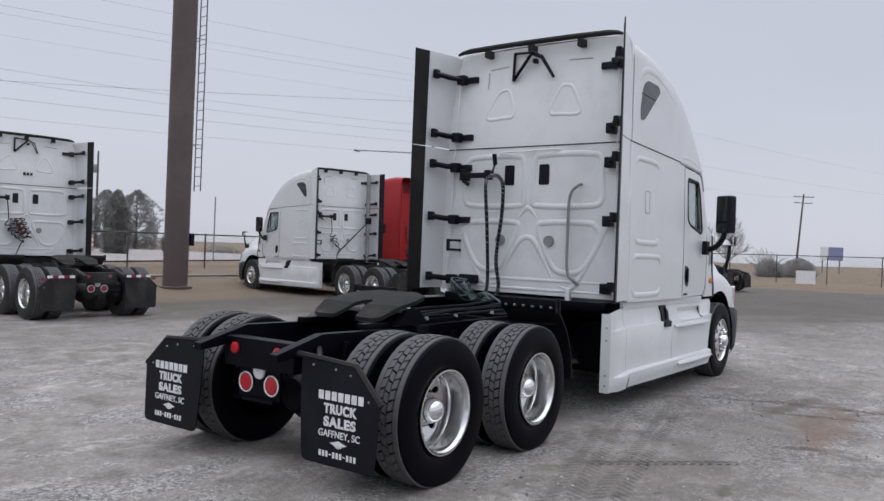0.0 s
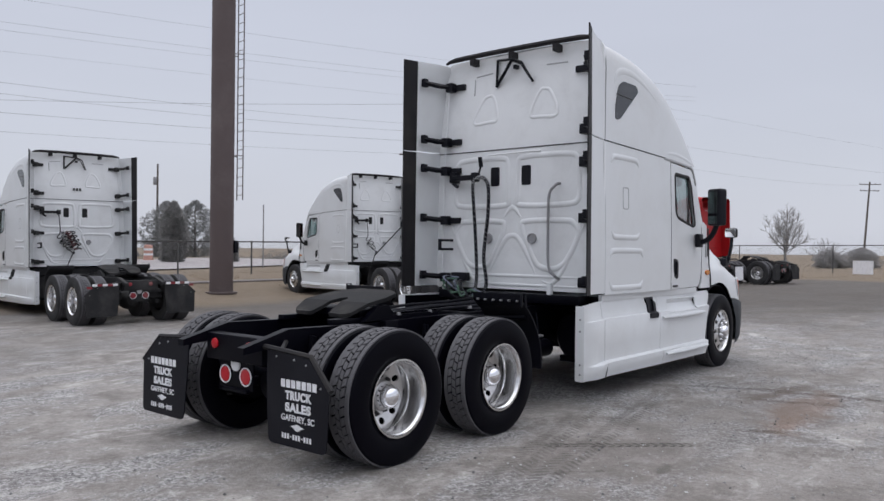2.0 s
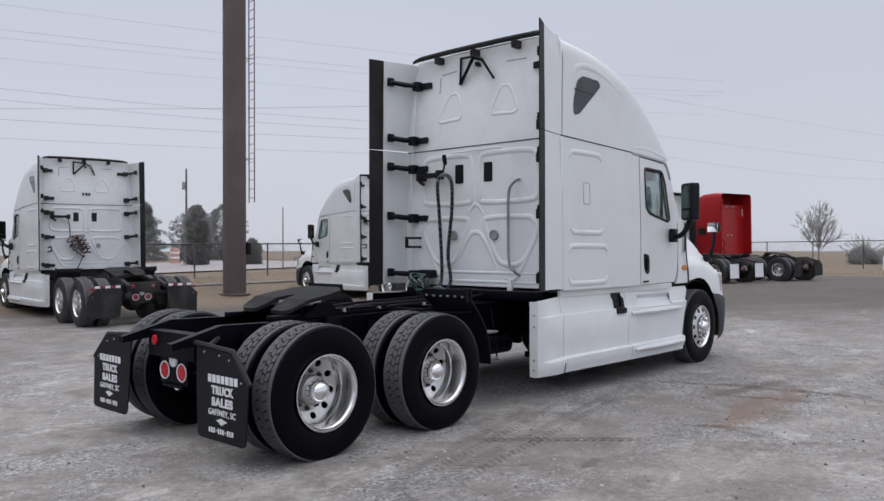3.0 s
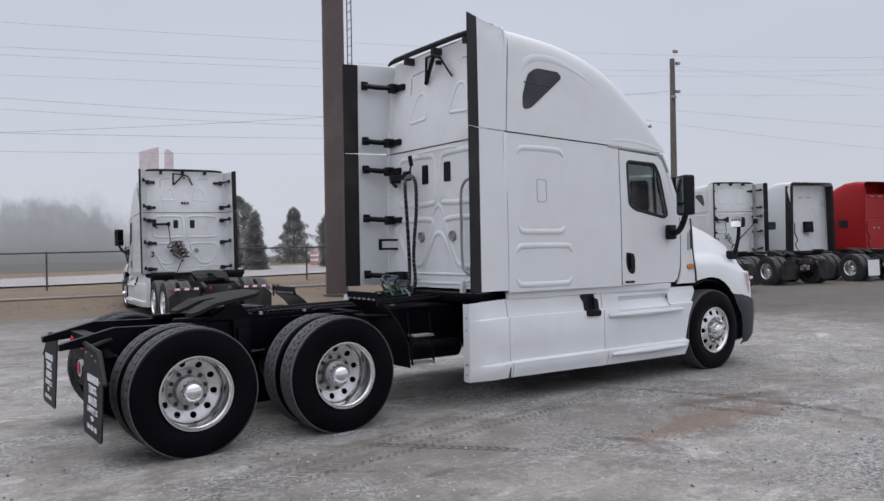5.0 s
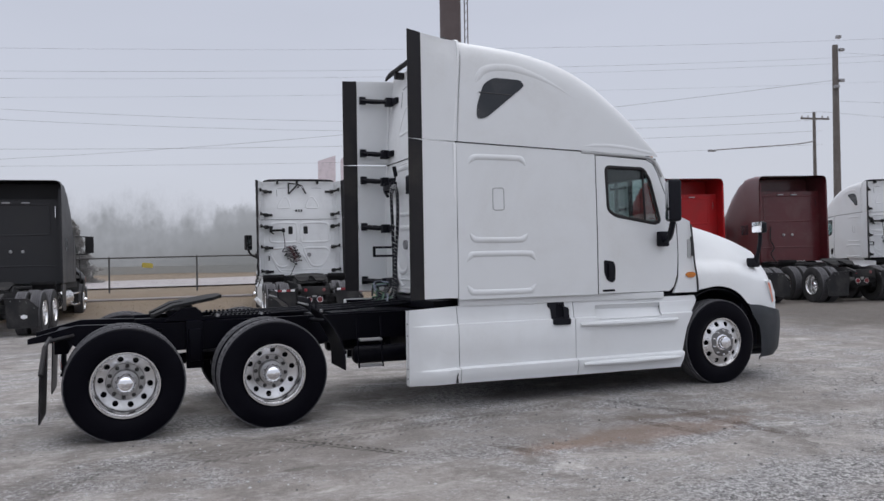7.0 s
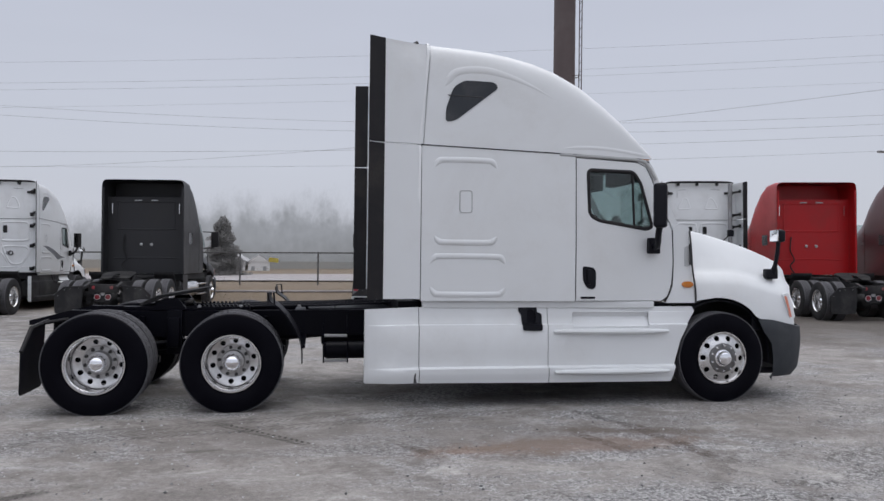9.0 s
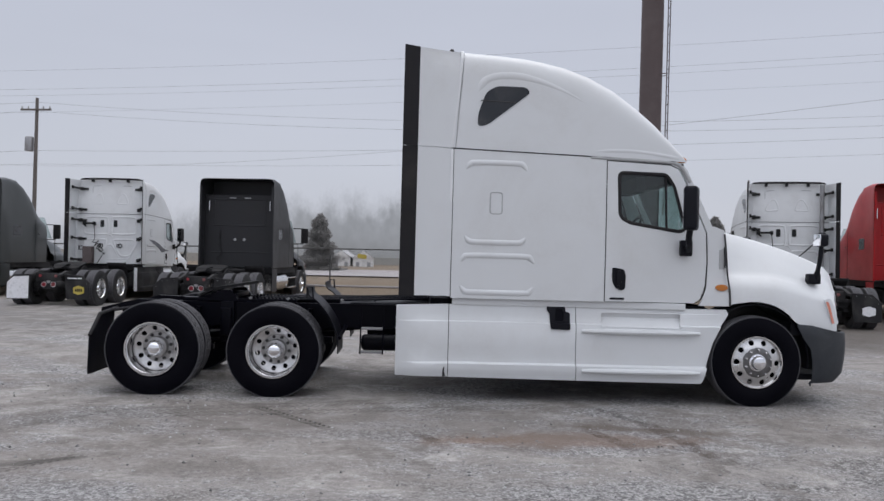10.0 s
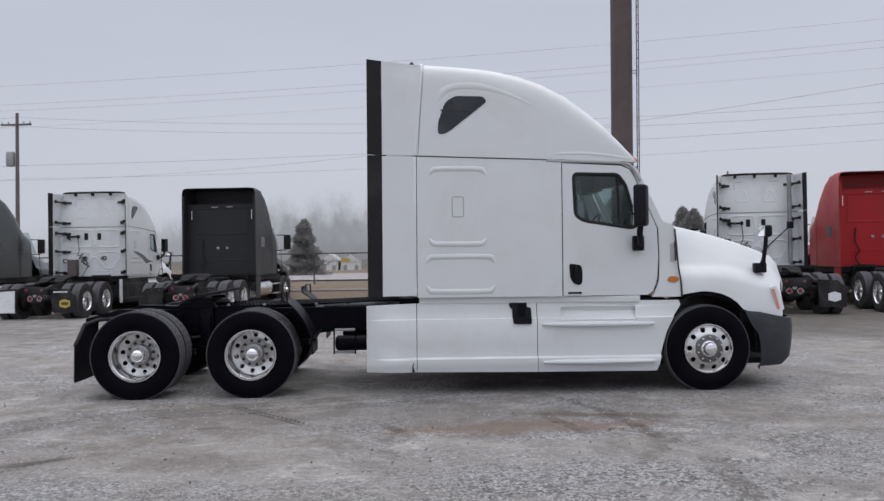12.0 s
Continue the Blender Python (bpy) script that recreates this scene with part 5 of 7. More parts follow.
        tube(bm, [(3.19, s * 1.04, 1.2), (3.20, s * 1.03, 2.4), (3.24, s * 0.99, 3.7)], 0.009, 6)
        part("cable", bm, wall, top)
    bm = bmesh.new()
    for z in (1.62, 1.73):
        box(bm, (3.0, 0.90, z - 0.014), (3.24, 0.93, z + 0.014))
    box(bm, (2.98, 0.90, 1.606), (3.01, 0.93, 1.744))
    part("fork_bracket", bm, PLASTIC, top, "black fork-shaped bracket")
    # hook bracket high on the wall
    bm = bmesh.new()
    head, foot, nose = (3.30, 0.295, 3.885), (3.29, 0.30, 3.57), (3.20, 0.01, 3.845)
    tube(bm, [head, foot], 0.019, 4)
    tube(bm, [head, nose], 0.022, 4, flat=0.7)
    tube(bm, [foot, (3.24, 0.11, 3.765), (3.225, 0.05, 3.83)], 0.026, 4, flat=0.8)
    tube(bm, [nose, (3.21, -0.10, 3.80), (3.29, -0.215, 3.57)], 0.019, 4, flat=0.7)
    tube(bm, [(3.24, 0.05, 3.84), (3.25, -0.07, 3.79), (3.30, -0.20, 3.575)], 0.011, 4)
    box(bm, (3.24, -0.01, 3.74), (3.31, 0.035, 3.79), 0.01)
    part("hose_hook_bracket", bm, PLASTIC, top, "black triangular bracket")
    # swing arm and coiled hose
    bm = bmesh.new()
    box(bm, (3.10, 0.48, 2.455), (3.17, 0.84, 2.515), 0.01)
    box(bm, (3.08, 0.44, 2.43), (3.16, 0.52, 2.54), 0.012)
    box(bm, (3.12, 0.80, 2.43), (3.24, 0.88, 2.56), 0.01)
    tube(bm, [(3.14, 0.84, 2.43), (3.14, 0.76, 2.38)], 0.022, 6)
    part("swing_arm", bm, PLASTIC, top, "black swing arm for the hoses")
    if detail:
        bm = bmesh.new()
        tube(bm, smooth_path([(3.13, 0.40, 2.60), (3.11, 0.405, 2.72)], 3), 0.026, 8)
        tube(bm, smooth_path([(3.13, 0.40, 2.62), (3.12, 0.42, 2.54), (3.11, 0.41, 2.47)], 4), 0.012, 6)
        part("hose_strap", bm, PLASTIC, top)
        loop = smooth_path([(3.14, 0.70, 1.25), (3.05, 0.61, 1.14), (3.02, 0.47, 1.06), (3.03, 0.32, 1.08), (3.06, 0.255, 1.22), (3.08, 0.31, 1.5), (3.09, 0.30, 1.75), (3.10, 0.27, 2.05), (3.10, 0.27, 2.35), (3.10, 0.33, 2.46), (3.10, 0.41, 2.475), (3.10, 0.48, 2.44), (3.10, 0.50, 2.34), (3.10, 0.47, 2.0), (3.10, 0.44, 1.6), (3.09, 0.42, 1.3), (3.06, 0.43, 1.15), (3.02, 0.52, 1.07), (3.02, 0.64, 1.12), (3.10, 0.74, 1.22)], 12)
        bm = bmesh.new()
        tube(bm, loop, 0.021, 8)
        hose = part("air_hose", bm, PLASTIC, top, "black hose with pale spiral wrap, hung in a loop")
        bm = bmesh.new()
        turns = []
        for i in range(len(loop) - 1):
            d = (loop[i + 1] - loop[i]).normalized()
            a = d.cross(Vector((1, 0, 0))).normalized()
            for k in range(6):
                ang = (i * 6 + k) * 2 * math.pi / 13
                turns.append(loop[i].lerp(loop[i + 1], k / 6) + (a * math.cos(ang) + a.cross(d) * math.sin(ang)) * 0.0225)
        tube(bm, turns, 0.0024, 4)
        part("spiral_wrap", bm, GREYLINE, hose)
        bm = bmesh.new()
        tube(bm, smooth_path([(3.24, -0.62, 2.37), (3.17, -0.61, 2.35), (3.16, -0.53, 2.24), (3.16, -0.52, 1.9), (3.16, -0.53, 1.45), (3.17, -0.60, 1.34), (3.24, -0.62, 1.30)], 5), 0.016, 10)
        part("grab_rail", bm, STEEL, top, "bare metal grab rail on the rear wall")
        bm = bmesh.new()
        tube(bm, [(3.21, 0.40, 2.745), (3.2, -0.26, 2.755), (3.24, -0.36, 2.755)], 0.010, 6)
        part("cable_conduit", bm, wall, top)
        for k, (m, seed) in enumerate(((GREENHOSE, 3), (BLUEHOSE, 5), (PLASTIC, 7), (PLASTIC, 11), (GREENHOSE, 13), (BLUEHOSE, 17))):
            rnd = random.Random(seed)
            bm = bmesh.new()
            pts = [(3.18, 0.86 - 0.04 * k, 1.27)]
            for j in range(5):
                pts.append((3.0 + rnd.uniform(-0.12, 0.1), 0.80 - 0.10 * j + rnd.uniform(-0.06, 0.06), 1.20 - 0.03 * j + rnd.uniform(-0.08, 0.10)))
            pts.append((2.8 + 0.1 * rnd.random(), 0.30 - 0.1 * (k % 3), 1.06))
            tube(bm, smooth_path(pts, 6), 0.011, 6)
            part("air_line", bm, m, top)
        part("junction_box", boxes(((3.12, 0.62, 1.24), (3.22, 0.84, 1.34)), bevel=0.012), PLASTIC, top)
        part("rear_bar", boxes(((3.10, -0.60, 1.06), (3.16, -0.54, 1.26)), bevel=0.02), WHITE, top)
    else:
        rnd = random.Random(4)
        bm = bmesh.new()
        pts = [(3.1, 0.45 + 0.1 * math.sin(k * 1.9) - 0.02 * k, 1.95 - 0.035 * k + 0.08 * math.cos(k * 2.3)) for k in range(14)]
        tube(bm, smooth_path([(3.1, 0.5, 2.55), *pts, (3.0, 0.35, 1.1)], 5), 0.012, 6)
        part("air_hose", bm, PLASTIC, top, "coiled air lines hung on the rear wall")
    # doors with open cab behind the glass
    for s in (-1, 1):
        on = lambda u, v, d, s=s: Vector((u, s * (side_y(u, v) - d), v))
        out = [(5.012, 1.15), (6.05, 1.15), (6.12, 1.20), (6.17, 1.34), (6.185, 1.60), (6.17, 1.95), (5.90, 2.56), (5.84, 2.66), (5.74, 2.705), (5.012, 2.73)]
        win = rounded([(5.145, 2.605), (5.70, 2.60), (5.79, 2.47), (5.93, 1.985), (5.86, 1.955), (5.28, 2.04), (5.165, 2.10)], [0.06, 0.05, 0.04, 0.03, 0.06, 0.05, 0.09], 4)
        door = part("door", plate(out, on, 0.045, [win], us=(5.2, 5.4, 5.6, 5.8, 6.0), vs=(1.5, 1.7, 1.95, 2.2, 2.45)), paint, top, "cab door")
        line_parts("window_seal", ridges([win], lambda u, v, d: on(u, v, 0.0), 0.020, 0.4, True), GASKET, door)
        pane = part("pane", plate(win, lambda u, v, d: on(u, v, 0.022 + d), 0.004, vs=(2.2, 2.4)), GLASS, door, "tinted side glass")
        pane.visible_shadow = False
        line_parts("divider", ridges([[(5.69, 2.59), (5.70, 2.3), (5.71, 1.98)]], lambda u, v, d: on(u, v, 0.012), 0.014), GASKET, door)
        hd = rounded([(5.085, 1.535), (5.225, 1.515), (5.245, 1.45), (5.24, 1.30), (5.20, 1.272), (5.13, 1.30), (5.09, 1.38)], 0.03, 3)
        part("handle", plate(hd, lambda u, v, d: on(u, v, -0.008 + d), 0.02), PLASTIC, door, "black recessed door handle")
        part("grip", boxes(((5.135, min(s * 1.165, s * 1.195), 1.33), (5.185, max(s * 1.165, s * 1.195), 1.50)), bevel=0.012), PLASTIC, door)
        part("badge", plate(rounded([(5.065, 1.172), (5.236, 1.172), (5.236, 1.196), (5.065, 1.196)], 0.01, 2), lambda u, v, d: on(u, v, -0.005 + d), 0.01), PLASTIC, door, "small black strip")
        line_parts("door_seam", ridges([[(5.008, 1.15), (5.008, 1.9), (5.006, 2.73)]], lambda u, v, d: on(u, v, 0.002), 0.005, 1.0), SEAM, top)
        line_parts("door_seam", ridges([[(6.03, 1.14), (6.12, 1.185), (6.178, 1.33), (6.192, 1.60), (6.178, 1.95)]], lambda u, v, d: on(u, v, 0.002), 0.0042, 1.0), SEAM, top)
        # pillar and cowl
        part("windscreen_pillar", plate([(5.76, 2.715), (5.87, 2.665), (5.925, 2.565), (6.185, 1.96), (6.27, 1.985), (5.95, 2.66), (5.88, 2.735), (5.78, 2.75)], lambda u, v, d, s=s: Vector((u, s * (side_y(u, v) - 0.012 - d), v)), 0.04), paint, top)
        cw = [(6.10, 1.125), (6.455, 1.125), (6.44, 1.30), (6.415, 1.50), (6.395, 1.75), (6.385, 1.985), (6.27, 2.03), (6.19, 1.99), (6.203, 1.60), (6.19, 1.33), (6.14, 1.19)]
        cowl = part("cowl_side", plate(cw, lambda u, v, d, s=s: Vector((u, s * (side_y(u, v) - 0.006 - d + 0.025 * smoothstep(1.5, 1.2, v)), v)), 0.03, vs=(1.25, 1.4, 1.55)), paint, top)
        part("marker_lamp", plate([(6.36 + 0.068 * math.cos(k * math.pi / 12), 1.335 + 0.036 * math.sin(k * math.pi / 12)) for k in range(24)], lambda u, v, d, s=s: Vector((u, s * (side_y(u, v) + 0.030 - d), v)), 0.03), AMBER, cowl, "oval amber turn lamp")
        part("air_vent", plate([(6.335, 1.545), (6.40, 1.545), (6.378, 1.78), (6.335, 1.76)], lambda u, v, d, s=s: Vector((u, s * (side_y(u, v) + 0.004 - d), v)), 0.01), GREYLINE, cowl, "grey cowl vent")
        # Solid dark plate; the gap's shade is put into its colour.
        part("cowl_slot", boxes(((6.386, min(s * 1.05, s * 1.122), 1.56), (6.40, max(s * 1.05, s * 1.122), 1.80))), SEAM, cowl, "dark plate in place of the shaded gap behind the hood edge")
        # door mirror
        bm = bmesh.new()
        box(bm, (-0.06, -0.115, 1.965), (0.085, 0.115, 2.45), 0.04, 3)
        turned = pose(5.87, s * 1.41, 0, 0, 0, 27 * s)
        mir = part("door_mirror", bm, PLASTIC, top, "tall black door mirror", turned)
        part("mirror_glass", boxes(((-0.065, -0.085, 2.12), (-0.059, 0.085, 2.42)), ((-0.065, -0.085, 1.99), (-0.059, 0.085, 2.09))), MIRROR, mir, "mirror glass in two panes")
        bm = bmesh.new()
        tube(bm, smooth_path([(5.92, s * 1.15, 1.74), (5.915, s * 1.28, 1.78), (5.875, s * 1.38, 1.88), (5.875, s * 1.42, 2.0)], 4), 0.036, 8)
        part("mirror_arm", bm, PLASTIC, top)
        part("mirror_base", boxes(((5.85, min(s * 1.13, s * 1.20), 1.68), (5.99, max(s * 1.13, s * 1.20), 1.86)), bevel=0.02), PLASTIC, top)
        # hood mirror
        bm = bmesh.new()
        tube(bm, smooth_path([(7.53, s * 0.95, 1.44), (7.53, s * 1.0, 1.56), (7.54, s * 1.03, 1.72), (7.55, s * 1.03, 1.86)], 4), [0.035] * 4 + [0.026] * 9, 8)
        box(bm, (7.43, min(s * 0.90, s * 0.99), 1.40), (7.58, max(s * 0.90, s * 0.99), 1.52), 0.02)
        hm = part("hood_mirror", bm, PLASTIC, top, "round hood mirror on a black arm")
        bm = bmesh.new()
        box(bm, (7.50, min(s * 0.94, s * 1.115), 1.835), (7.60, max(s * 0.94, s * 1.115), 1.985), 0.04, 3)
        head = part("mirror_head", bm, PLASTIC, hm, "black mirror head")
        part("mirror_face", boxes(((7.488, min(s * 0.95, s * 1.105), 1.845), (7.503, max(s * 0.95, s * 1.105), 1.975)), bevel=0.006), CHROME, hm, "chrome mirror face")
    # cab inside
    inside = part("cab_interior", boxes(((4.9, -1.08, 1.2), (6.3, 1.08, 1.24))), SEATGREY, top, "grey cab trim")
    for y0, y1 in ((-1.10, -0.35), (0.35, 1.10)):
        part("partition", boxes(((4.90, y0, 1.20), (4.94, y1, 2.72))), SEATGREY, inside)
    part("headliner", boxes(((4.9, -1.08, 2.71), (5.9, 1.08, 2.73))), SEATGREY, inside)
    part("sleeper_lining", boxes(((3.3, -1.1, 1.2), (3.34, 1.1, 3.4))), SEATGREY, inside)
    for s in (-1, 1):
        part("sun_visor", boxes(((5.72, min(s * 0.2, s * 0.95), 2.50), (5.86, max(s * 0.2, s * 0.95), 2.70)), bevel=0.02), SEATGREY, inside)
    bm = bmesh.new()
    box(bm, (6.0, -1.05, 1.3), (6.35, 1.05, 1.93), 0.05)
    part("dashboard", bm, SEATGREY, inside)
    for y in (-0.62, 0.62):
        bm = bmesh.new()
        box(bm, (5.05, y - 0.26, 1.55), (5.55, y + 0.26, 1.70), 0.04)
        box(bm, (5.02, y - 0.25, 1.65), (5.16, y + 0.25, 2.40), 0.05)
        part("seat", bm, SEATGREY, inside, "grey air-ride seat")
    bm = bmesh.new()
    tube(bm, [(5.80 + 0.10 * math.sin(a), 0.62 + 0.23 * math.cos(a), 2.0 + 0.20 * math.sin(a)) for a in [2 * math.pi * k / 20 for k in range(20)]], 0.016, 6, closed=True)
    tube(bm, [(5.80, 0.62, 2.0), (6.05, 0.62, 1.8)], 0.03, 8)
    part("steering_wheel", bm, PLASTIC, inside)
    front_end(top, paint)
    # skirts
    def skirt_y(u, v):
        y = 1.138 + 0.034 * smoothstep(0.896, 0.882, v) * smoothstep(2.72, 3.0, u) + 0.050 * smoothstep(0.440, 0.420, v) * smoothstep(2.75, 3.1, u) - 0.022 * smoothstep(0.36, 0.27, v)
        return y - 0.02 * smoothstep(5.9, 6.4, u) - 0.030 * max(0.0, v - 0.915) / 0.16 * smoothstep(2.7, 2.9, u)
    vcut = (0.30, 0.345, 0.38, 0.419, 0.423, 0.430, 0.437, 0.441, 0.6, 0.881, 0.884, 0.889, 0.894, 0.897, 0.98)
    for s in (-1, 1):
        # both rear panels are pushed outwards at their ends
        flare = lambda u, s=s: (0.15 if s > 0 else 0.105) * smoothstep(3.4, 2.69, u) if detail else 0.0
        ok = lambda u, v, d, s=s: Vector((u, s * (skirt_y(u, v) + flare(u) - d), v))
        a = part("side_skirt", plate([(2.69, 0.283), (3.262, 0.275), (3.262, 1.075), (2.69, 1.06)], ok, 0.018, us=(2.8, 2.95, 3.1), vs=vcut), paint, top, "side skirt panel")
        for z in (0.36, 0.46, 0.80, 0.92):
            part("bolt", lathe(bmesh.new(), [(0.0, 2.672), (0.009, 2.674), (0.012, 2.683)], 8, (0, s * (1.105 + flare(2.69)), z), "x"), STEEL, a)
        bm = bmesh.new()
        e0, e1 = s * (1.05 + flare(2.69)), s * (1.15 + flare(2.69))
        box(bm, (2.682, min(e0, e1), 0.29), (2.694, max(e0, e1), 1.055))
        part("end_flange", bm, paint, a)
        if detail and s < 0:
            crack = [(3.205, 0.278), (3.242, 0.278), (3.224, 0.34), (3.238, 0.44), (3.208, 0.35)]
            part("crack", plate(crack, lambda u, v, d: Vector((u, -(skirt_y(u, v) + flare(u) + 0.004 - d), v)), 0.004, vs=(0.30, 0.345, 0.38)), SEAM, a, "dark split in the skirt's lower edge")
        part("side_skirt", plate([(3.27, 0.272), (4.694, 0.258), (4.694, 1.075), (3.27, 1.075)], ok, 0.018, us=(3.35, 3.45), vs=vcut), paint, top, "side skirt panel")
        rec = rounded([(4.985, 0.86), (5.885, 0.86), (5.89, 1.02), (4.985, 1.02)], 0.02, 2)
        c = part("side_skirt", plate([(4.702, 0.258), (6.125, 0.25), (6.15, 0.30), (6.20, 0.50), (6.26, 0.71), (6.35, 0.88), (6.455, 1.03), (6.43, 1.085), (4.702, 1.075)], ok, 0.018, [rec], vs=vcut), paint, top, "skirt panel with boarding steps")
        bm = bmesh.new()
        vs = [bm.verts.new(p) for x in (4.97, 5.90) for p in ((x, s * 1.108, 1.04), (x, s * 1.045, 1.03), (x, s * 1.128, 0.885), (x, s * 1.162, 0.862), (x, s * 1.03, 0.845))]
        for i, j in ((0, 1), (1, 2), (2, 3), (3, 4), (4, 0)):
            bm.faces.new((vs[i], vs[j], vs[j + 5], vs[i + 5]))
        bm.faces.new(vs[:5])
        bm.faces.new(vs[5:])
        part("step_recess", bm, paint, c)
        for z, r, x0, x1, fl in ((0.812, 0.052, 4.76, 6.10, 0.7), (0.372, 0.050, 4.76, 6.09, 0.7)):
            bm = bmesh.new()
            pts = [(x0 + (x1 - x0) * k / 12, s * (skirt_y(5.2, z) + 0.006), z) for k in range(13)]
            tube(bm, pts, [r * max(0.05, math.sin(math.pi * (0.04 + 0.92 * k / 12))) ** 0.35 for k in range(13)], 10, flat=fl)
            part("step_edge", bm, paint, c)
        part("liner", plate([(2.71, 0.30), (6.1, 0.29), (6.35, 0.95), (6.3, 1.06), (2.71, 1.05)], lambda u, v, d, s=s: Vector((u, s * (skirt_y(u, v) + flare(u) - 0.026 - d), v)), 0.01, [[(4.96, 0.83), (5.91, 0.83), (5.91, 1.05), (4.96, 1.05)]], us=(2.8, 2.95, 3.1, 3.25, 3.4), vs=vcut), BLACK, c)
        fd = rounded([(4.37, 1.118), (4.575, 1.118), (4.575, 1.02), (4.63, 1.01), (4.63, 0.82), (4.41, 0.825), (4.40, 1.0), (4.37, 1.02)], 0.02, 2)
        hole = rounded([(4.455, 0.91), (4.56, 0.90), (4.56, 1.04), (4.47, 1.06)], 0.03, 3)
        filler = part("filler_surround", plate(fd, lambda u, v, d, s=s: Vector((u, s * (skirt_y(u, v) + 0.016 - d), v)), 0.03, [hole], vs=(0.881, 0.889, 0.897)), PLASTIC, top, "black plastic filler surround")
        part("filler_recess", plate(rounded([(4.43, 0.87), (4.58, 0.87), (4.58, 1.08), (4.43, 1.08)], 0.02, 2), lambda u, v, d, s=s: Vector((u, s * (skirt_y(u, v) + 0.004 - d), v)), 0.006, vs=(0.881, 0.889, 0.897)), BLACK, filler)
        # tanks behind the skirts
        bm = bmesh.new()
        lathe(bm, [(0.0, 3.4), (0.25, 3.41), (0.29, 3.45), (0.29, 4.9), (0.25, 4.95), (0.0, 4.96)], 22, (0, s * 0.76, 0.66), "x")
        part("fuel_tank", bm, BLACK, top)
    # Boxes for engine and gearbox, sized to block light under the cab.
    part("underbody", boxes(((3.35, -1.06, 0.95), (6.2, 1.06, 1.12)), ((3.0, -0.34, 0.55), (6.0, 0.34, 0.95)), ((4.7, -0.42, 0.33), (6.1, 0.42, 0.6)), bevel=0.02), BLACK, top)
    for s in (-1, 1):
        for x in (3.6, 4.6):
            part("tank_bracket", boxes(((x, min(s * 0.42, s * 1.02), 0.33), (x + 0.1, max(s * 0.42, s * 1.02), 0.40)), bevel=0.01), BLACK, top)



tractor = thing("tractor_unit", "white raised-roof sleeper tractor unit standing on gravel", "truck", pose(0, 0, 0))
aero_tractor(tractor, WHITE, WHITE_WALL, True, "lettered")


# ---- other sleeper tractors in the parked row ----
OTHER_X, OTHER_Z = [2.72, 3.2, 3.7, 4.2, 4.7, 5.2, 5.6, 5.9], [3.94, 3.98, 3.95, 3.78, 3.48, 3.08, 2.80, 2.66]


def square_tractor(top, paint, wall, deep_roof=True):
    """A sleeper tractor with a one-piece shell: roof and sides in one skin, the rear wall set in under a dark roof recess."""
    chassis(top, False)
    for s in (-1, 1):
        mud_flap(top, s, "plain")
    half = lambda x: 1.19 - 0.05 * smoothstep(2.72, 3.3, x) - 0.08 * smoothstep(4.8, 6.1, x)
    bm = bmesh.new()
    rows = []
    for x in (2.72, 2.9, 3.2, 3.7, 4.2, 4.7, 5.0, 5.2, 5.4, 5.6, 5.75, 5.9):
        h, n, w = float(np.interp(x, OTHER_X, OTHER_Z)), 22.0 - 17.0 * smoothstep(3.3, 5.4, x), half(x)
        row = []
        for k in range(-16, 17):
            a = math.pi / 2 * (1 - smoothstep(0, 1, abs(k) / 16))
            z = 1.9 + (h - 1.9) * math.sin(a) ** (2 / n)
            y = w * max(0.0, math.cos(a)) ** (2 / n) * (1 if k > 0 else -1)
            row.append((x + 0.15 * smoothstep(4.4, 5.8, x) * (1 - min(1, abs(y))), y, z))
        row = [(x, -w, 1.13)] + row + [(x, w, 1.13)]
        rows.append([bm.verts.new(p) for p in row])
    for p, q in zip(rows, rows[1:]):
        for i in range(len(p) - 1):
            bm.faces.new((p[i], p[i + 1], q[i + 1], q[i]))
    shell = part("cab_shell", bm, paint, top, "one-piece sleeper shell", angle=50)
    ow = lambda u, v, d: Vector((3.10 + d, u, v))
    zt = 3.42 if deep_roof else 3.84
    part("rear_wall", plate(rounded([(-1.14, 1.15), (1.14, 1.15), (1.14, zt), (-1.14, zt)], 0.04, 3), ow, 0.03), wall, top)
    if deep_roof:
        part("roof_recess", plate(rounded([(-1.12, 3.45), (1.12, 3.45), (1.11, 3.88), (1.05, 3.92), (-1.05, 3.92), (-1.11, 3.88)], 0.03, 3), lambda u, v, d: Vector((3.75 + d, u, v)), 0.03), wall, top, "recess under the roof edge")
        part("recess_floor", boxes(((3.09, -1.13, 3.42), (3.77, 1.13, 3.45))), wall, top)
    line_parts("ridge", ridges([[(0.82, 2.55), (0.82, 3.25), (0.74, 3.30), (-0.74, 3.30), (-0.82, 3.25), (-0.82, 2.55), (-0.74, 2.48), (0.74, 2.48)]], ow, 0.022, 0.5, True), wall, top)
    line_parts("ridge", ridges([[(0.95, 1.6), (0.4, 1.62), (-0.4, 1.62), (-0.95, 1.6)]], ow, 0.02, 0.5), wall, top)
    for y in (0.15, -0.15):
        part("work_lamp", lathe(bmesh.new(), [(0.0, 3.05), (0.034, 3.055), (0.042, 3.07), (0.045, 3.12)], 16, (0, y, 2.02), "x"), CLEARLENS, top, "round work lamp")
        part("step_lamp", boxes(((3.06, y * 1.6 - 0.1, 3.335), (3.1, y * 1.6 + 0.1, 3.365)), bevel=0.005), CLEARLENS, top)
    for y in (0.98, -0.98):
        part("grab_rail", tube(bmesh.new(), [(3.05, y, 2.95), (3.05, y, 3.25)], 0.015, 6), CHROME, top)
    bm = bmesh.new()
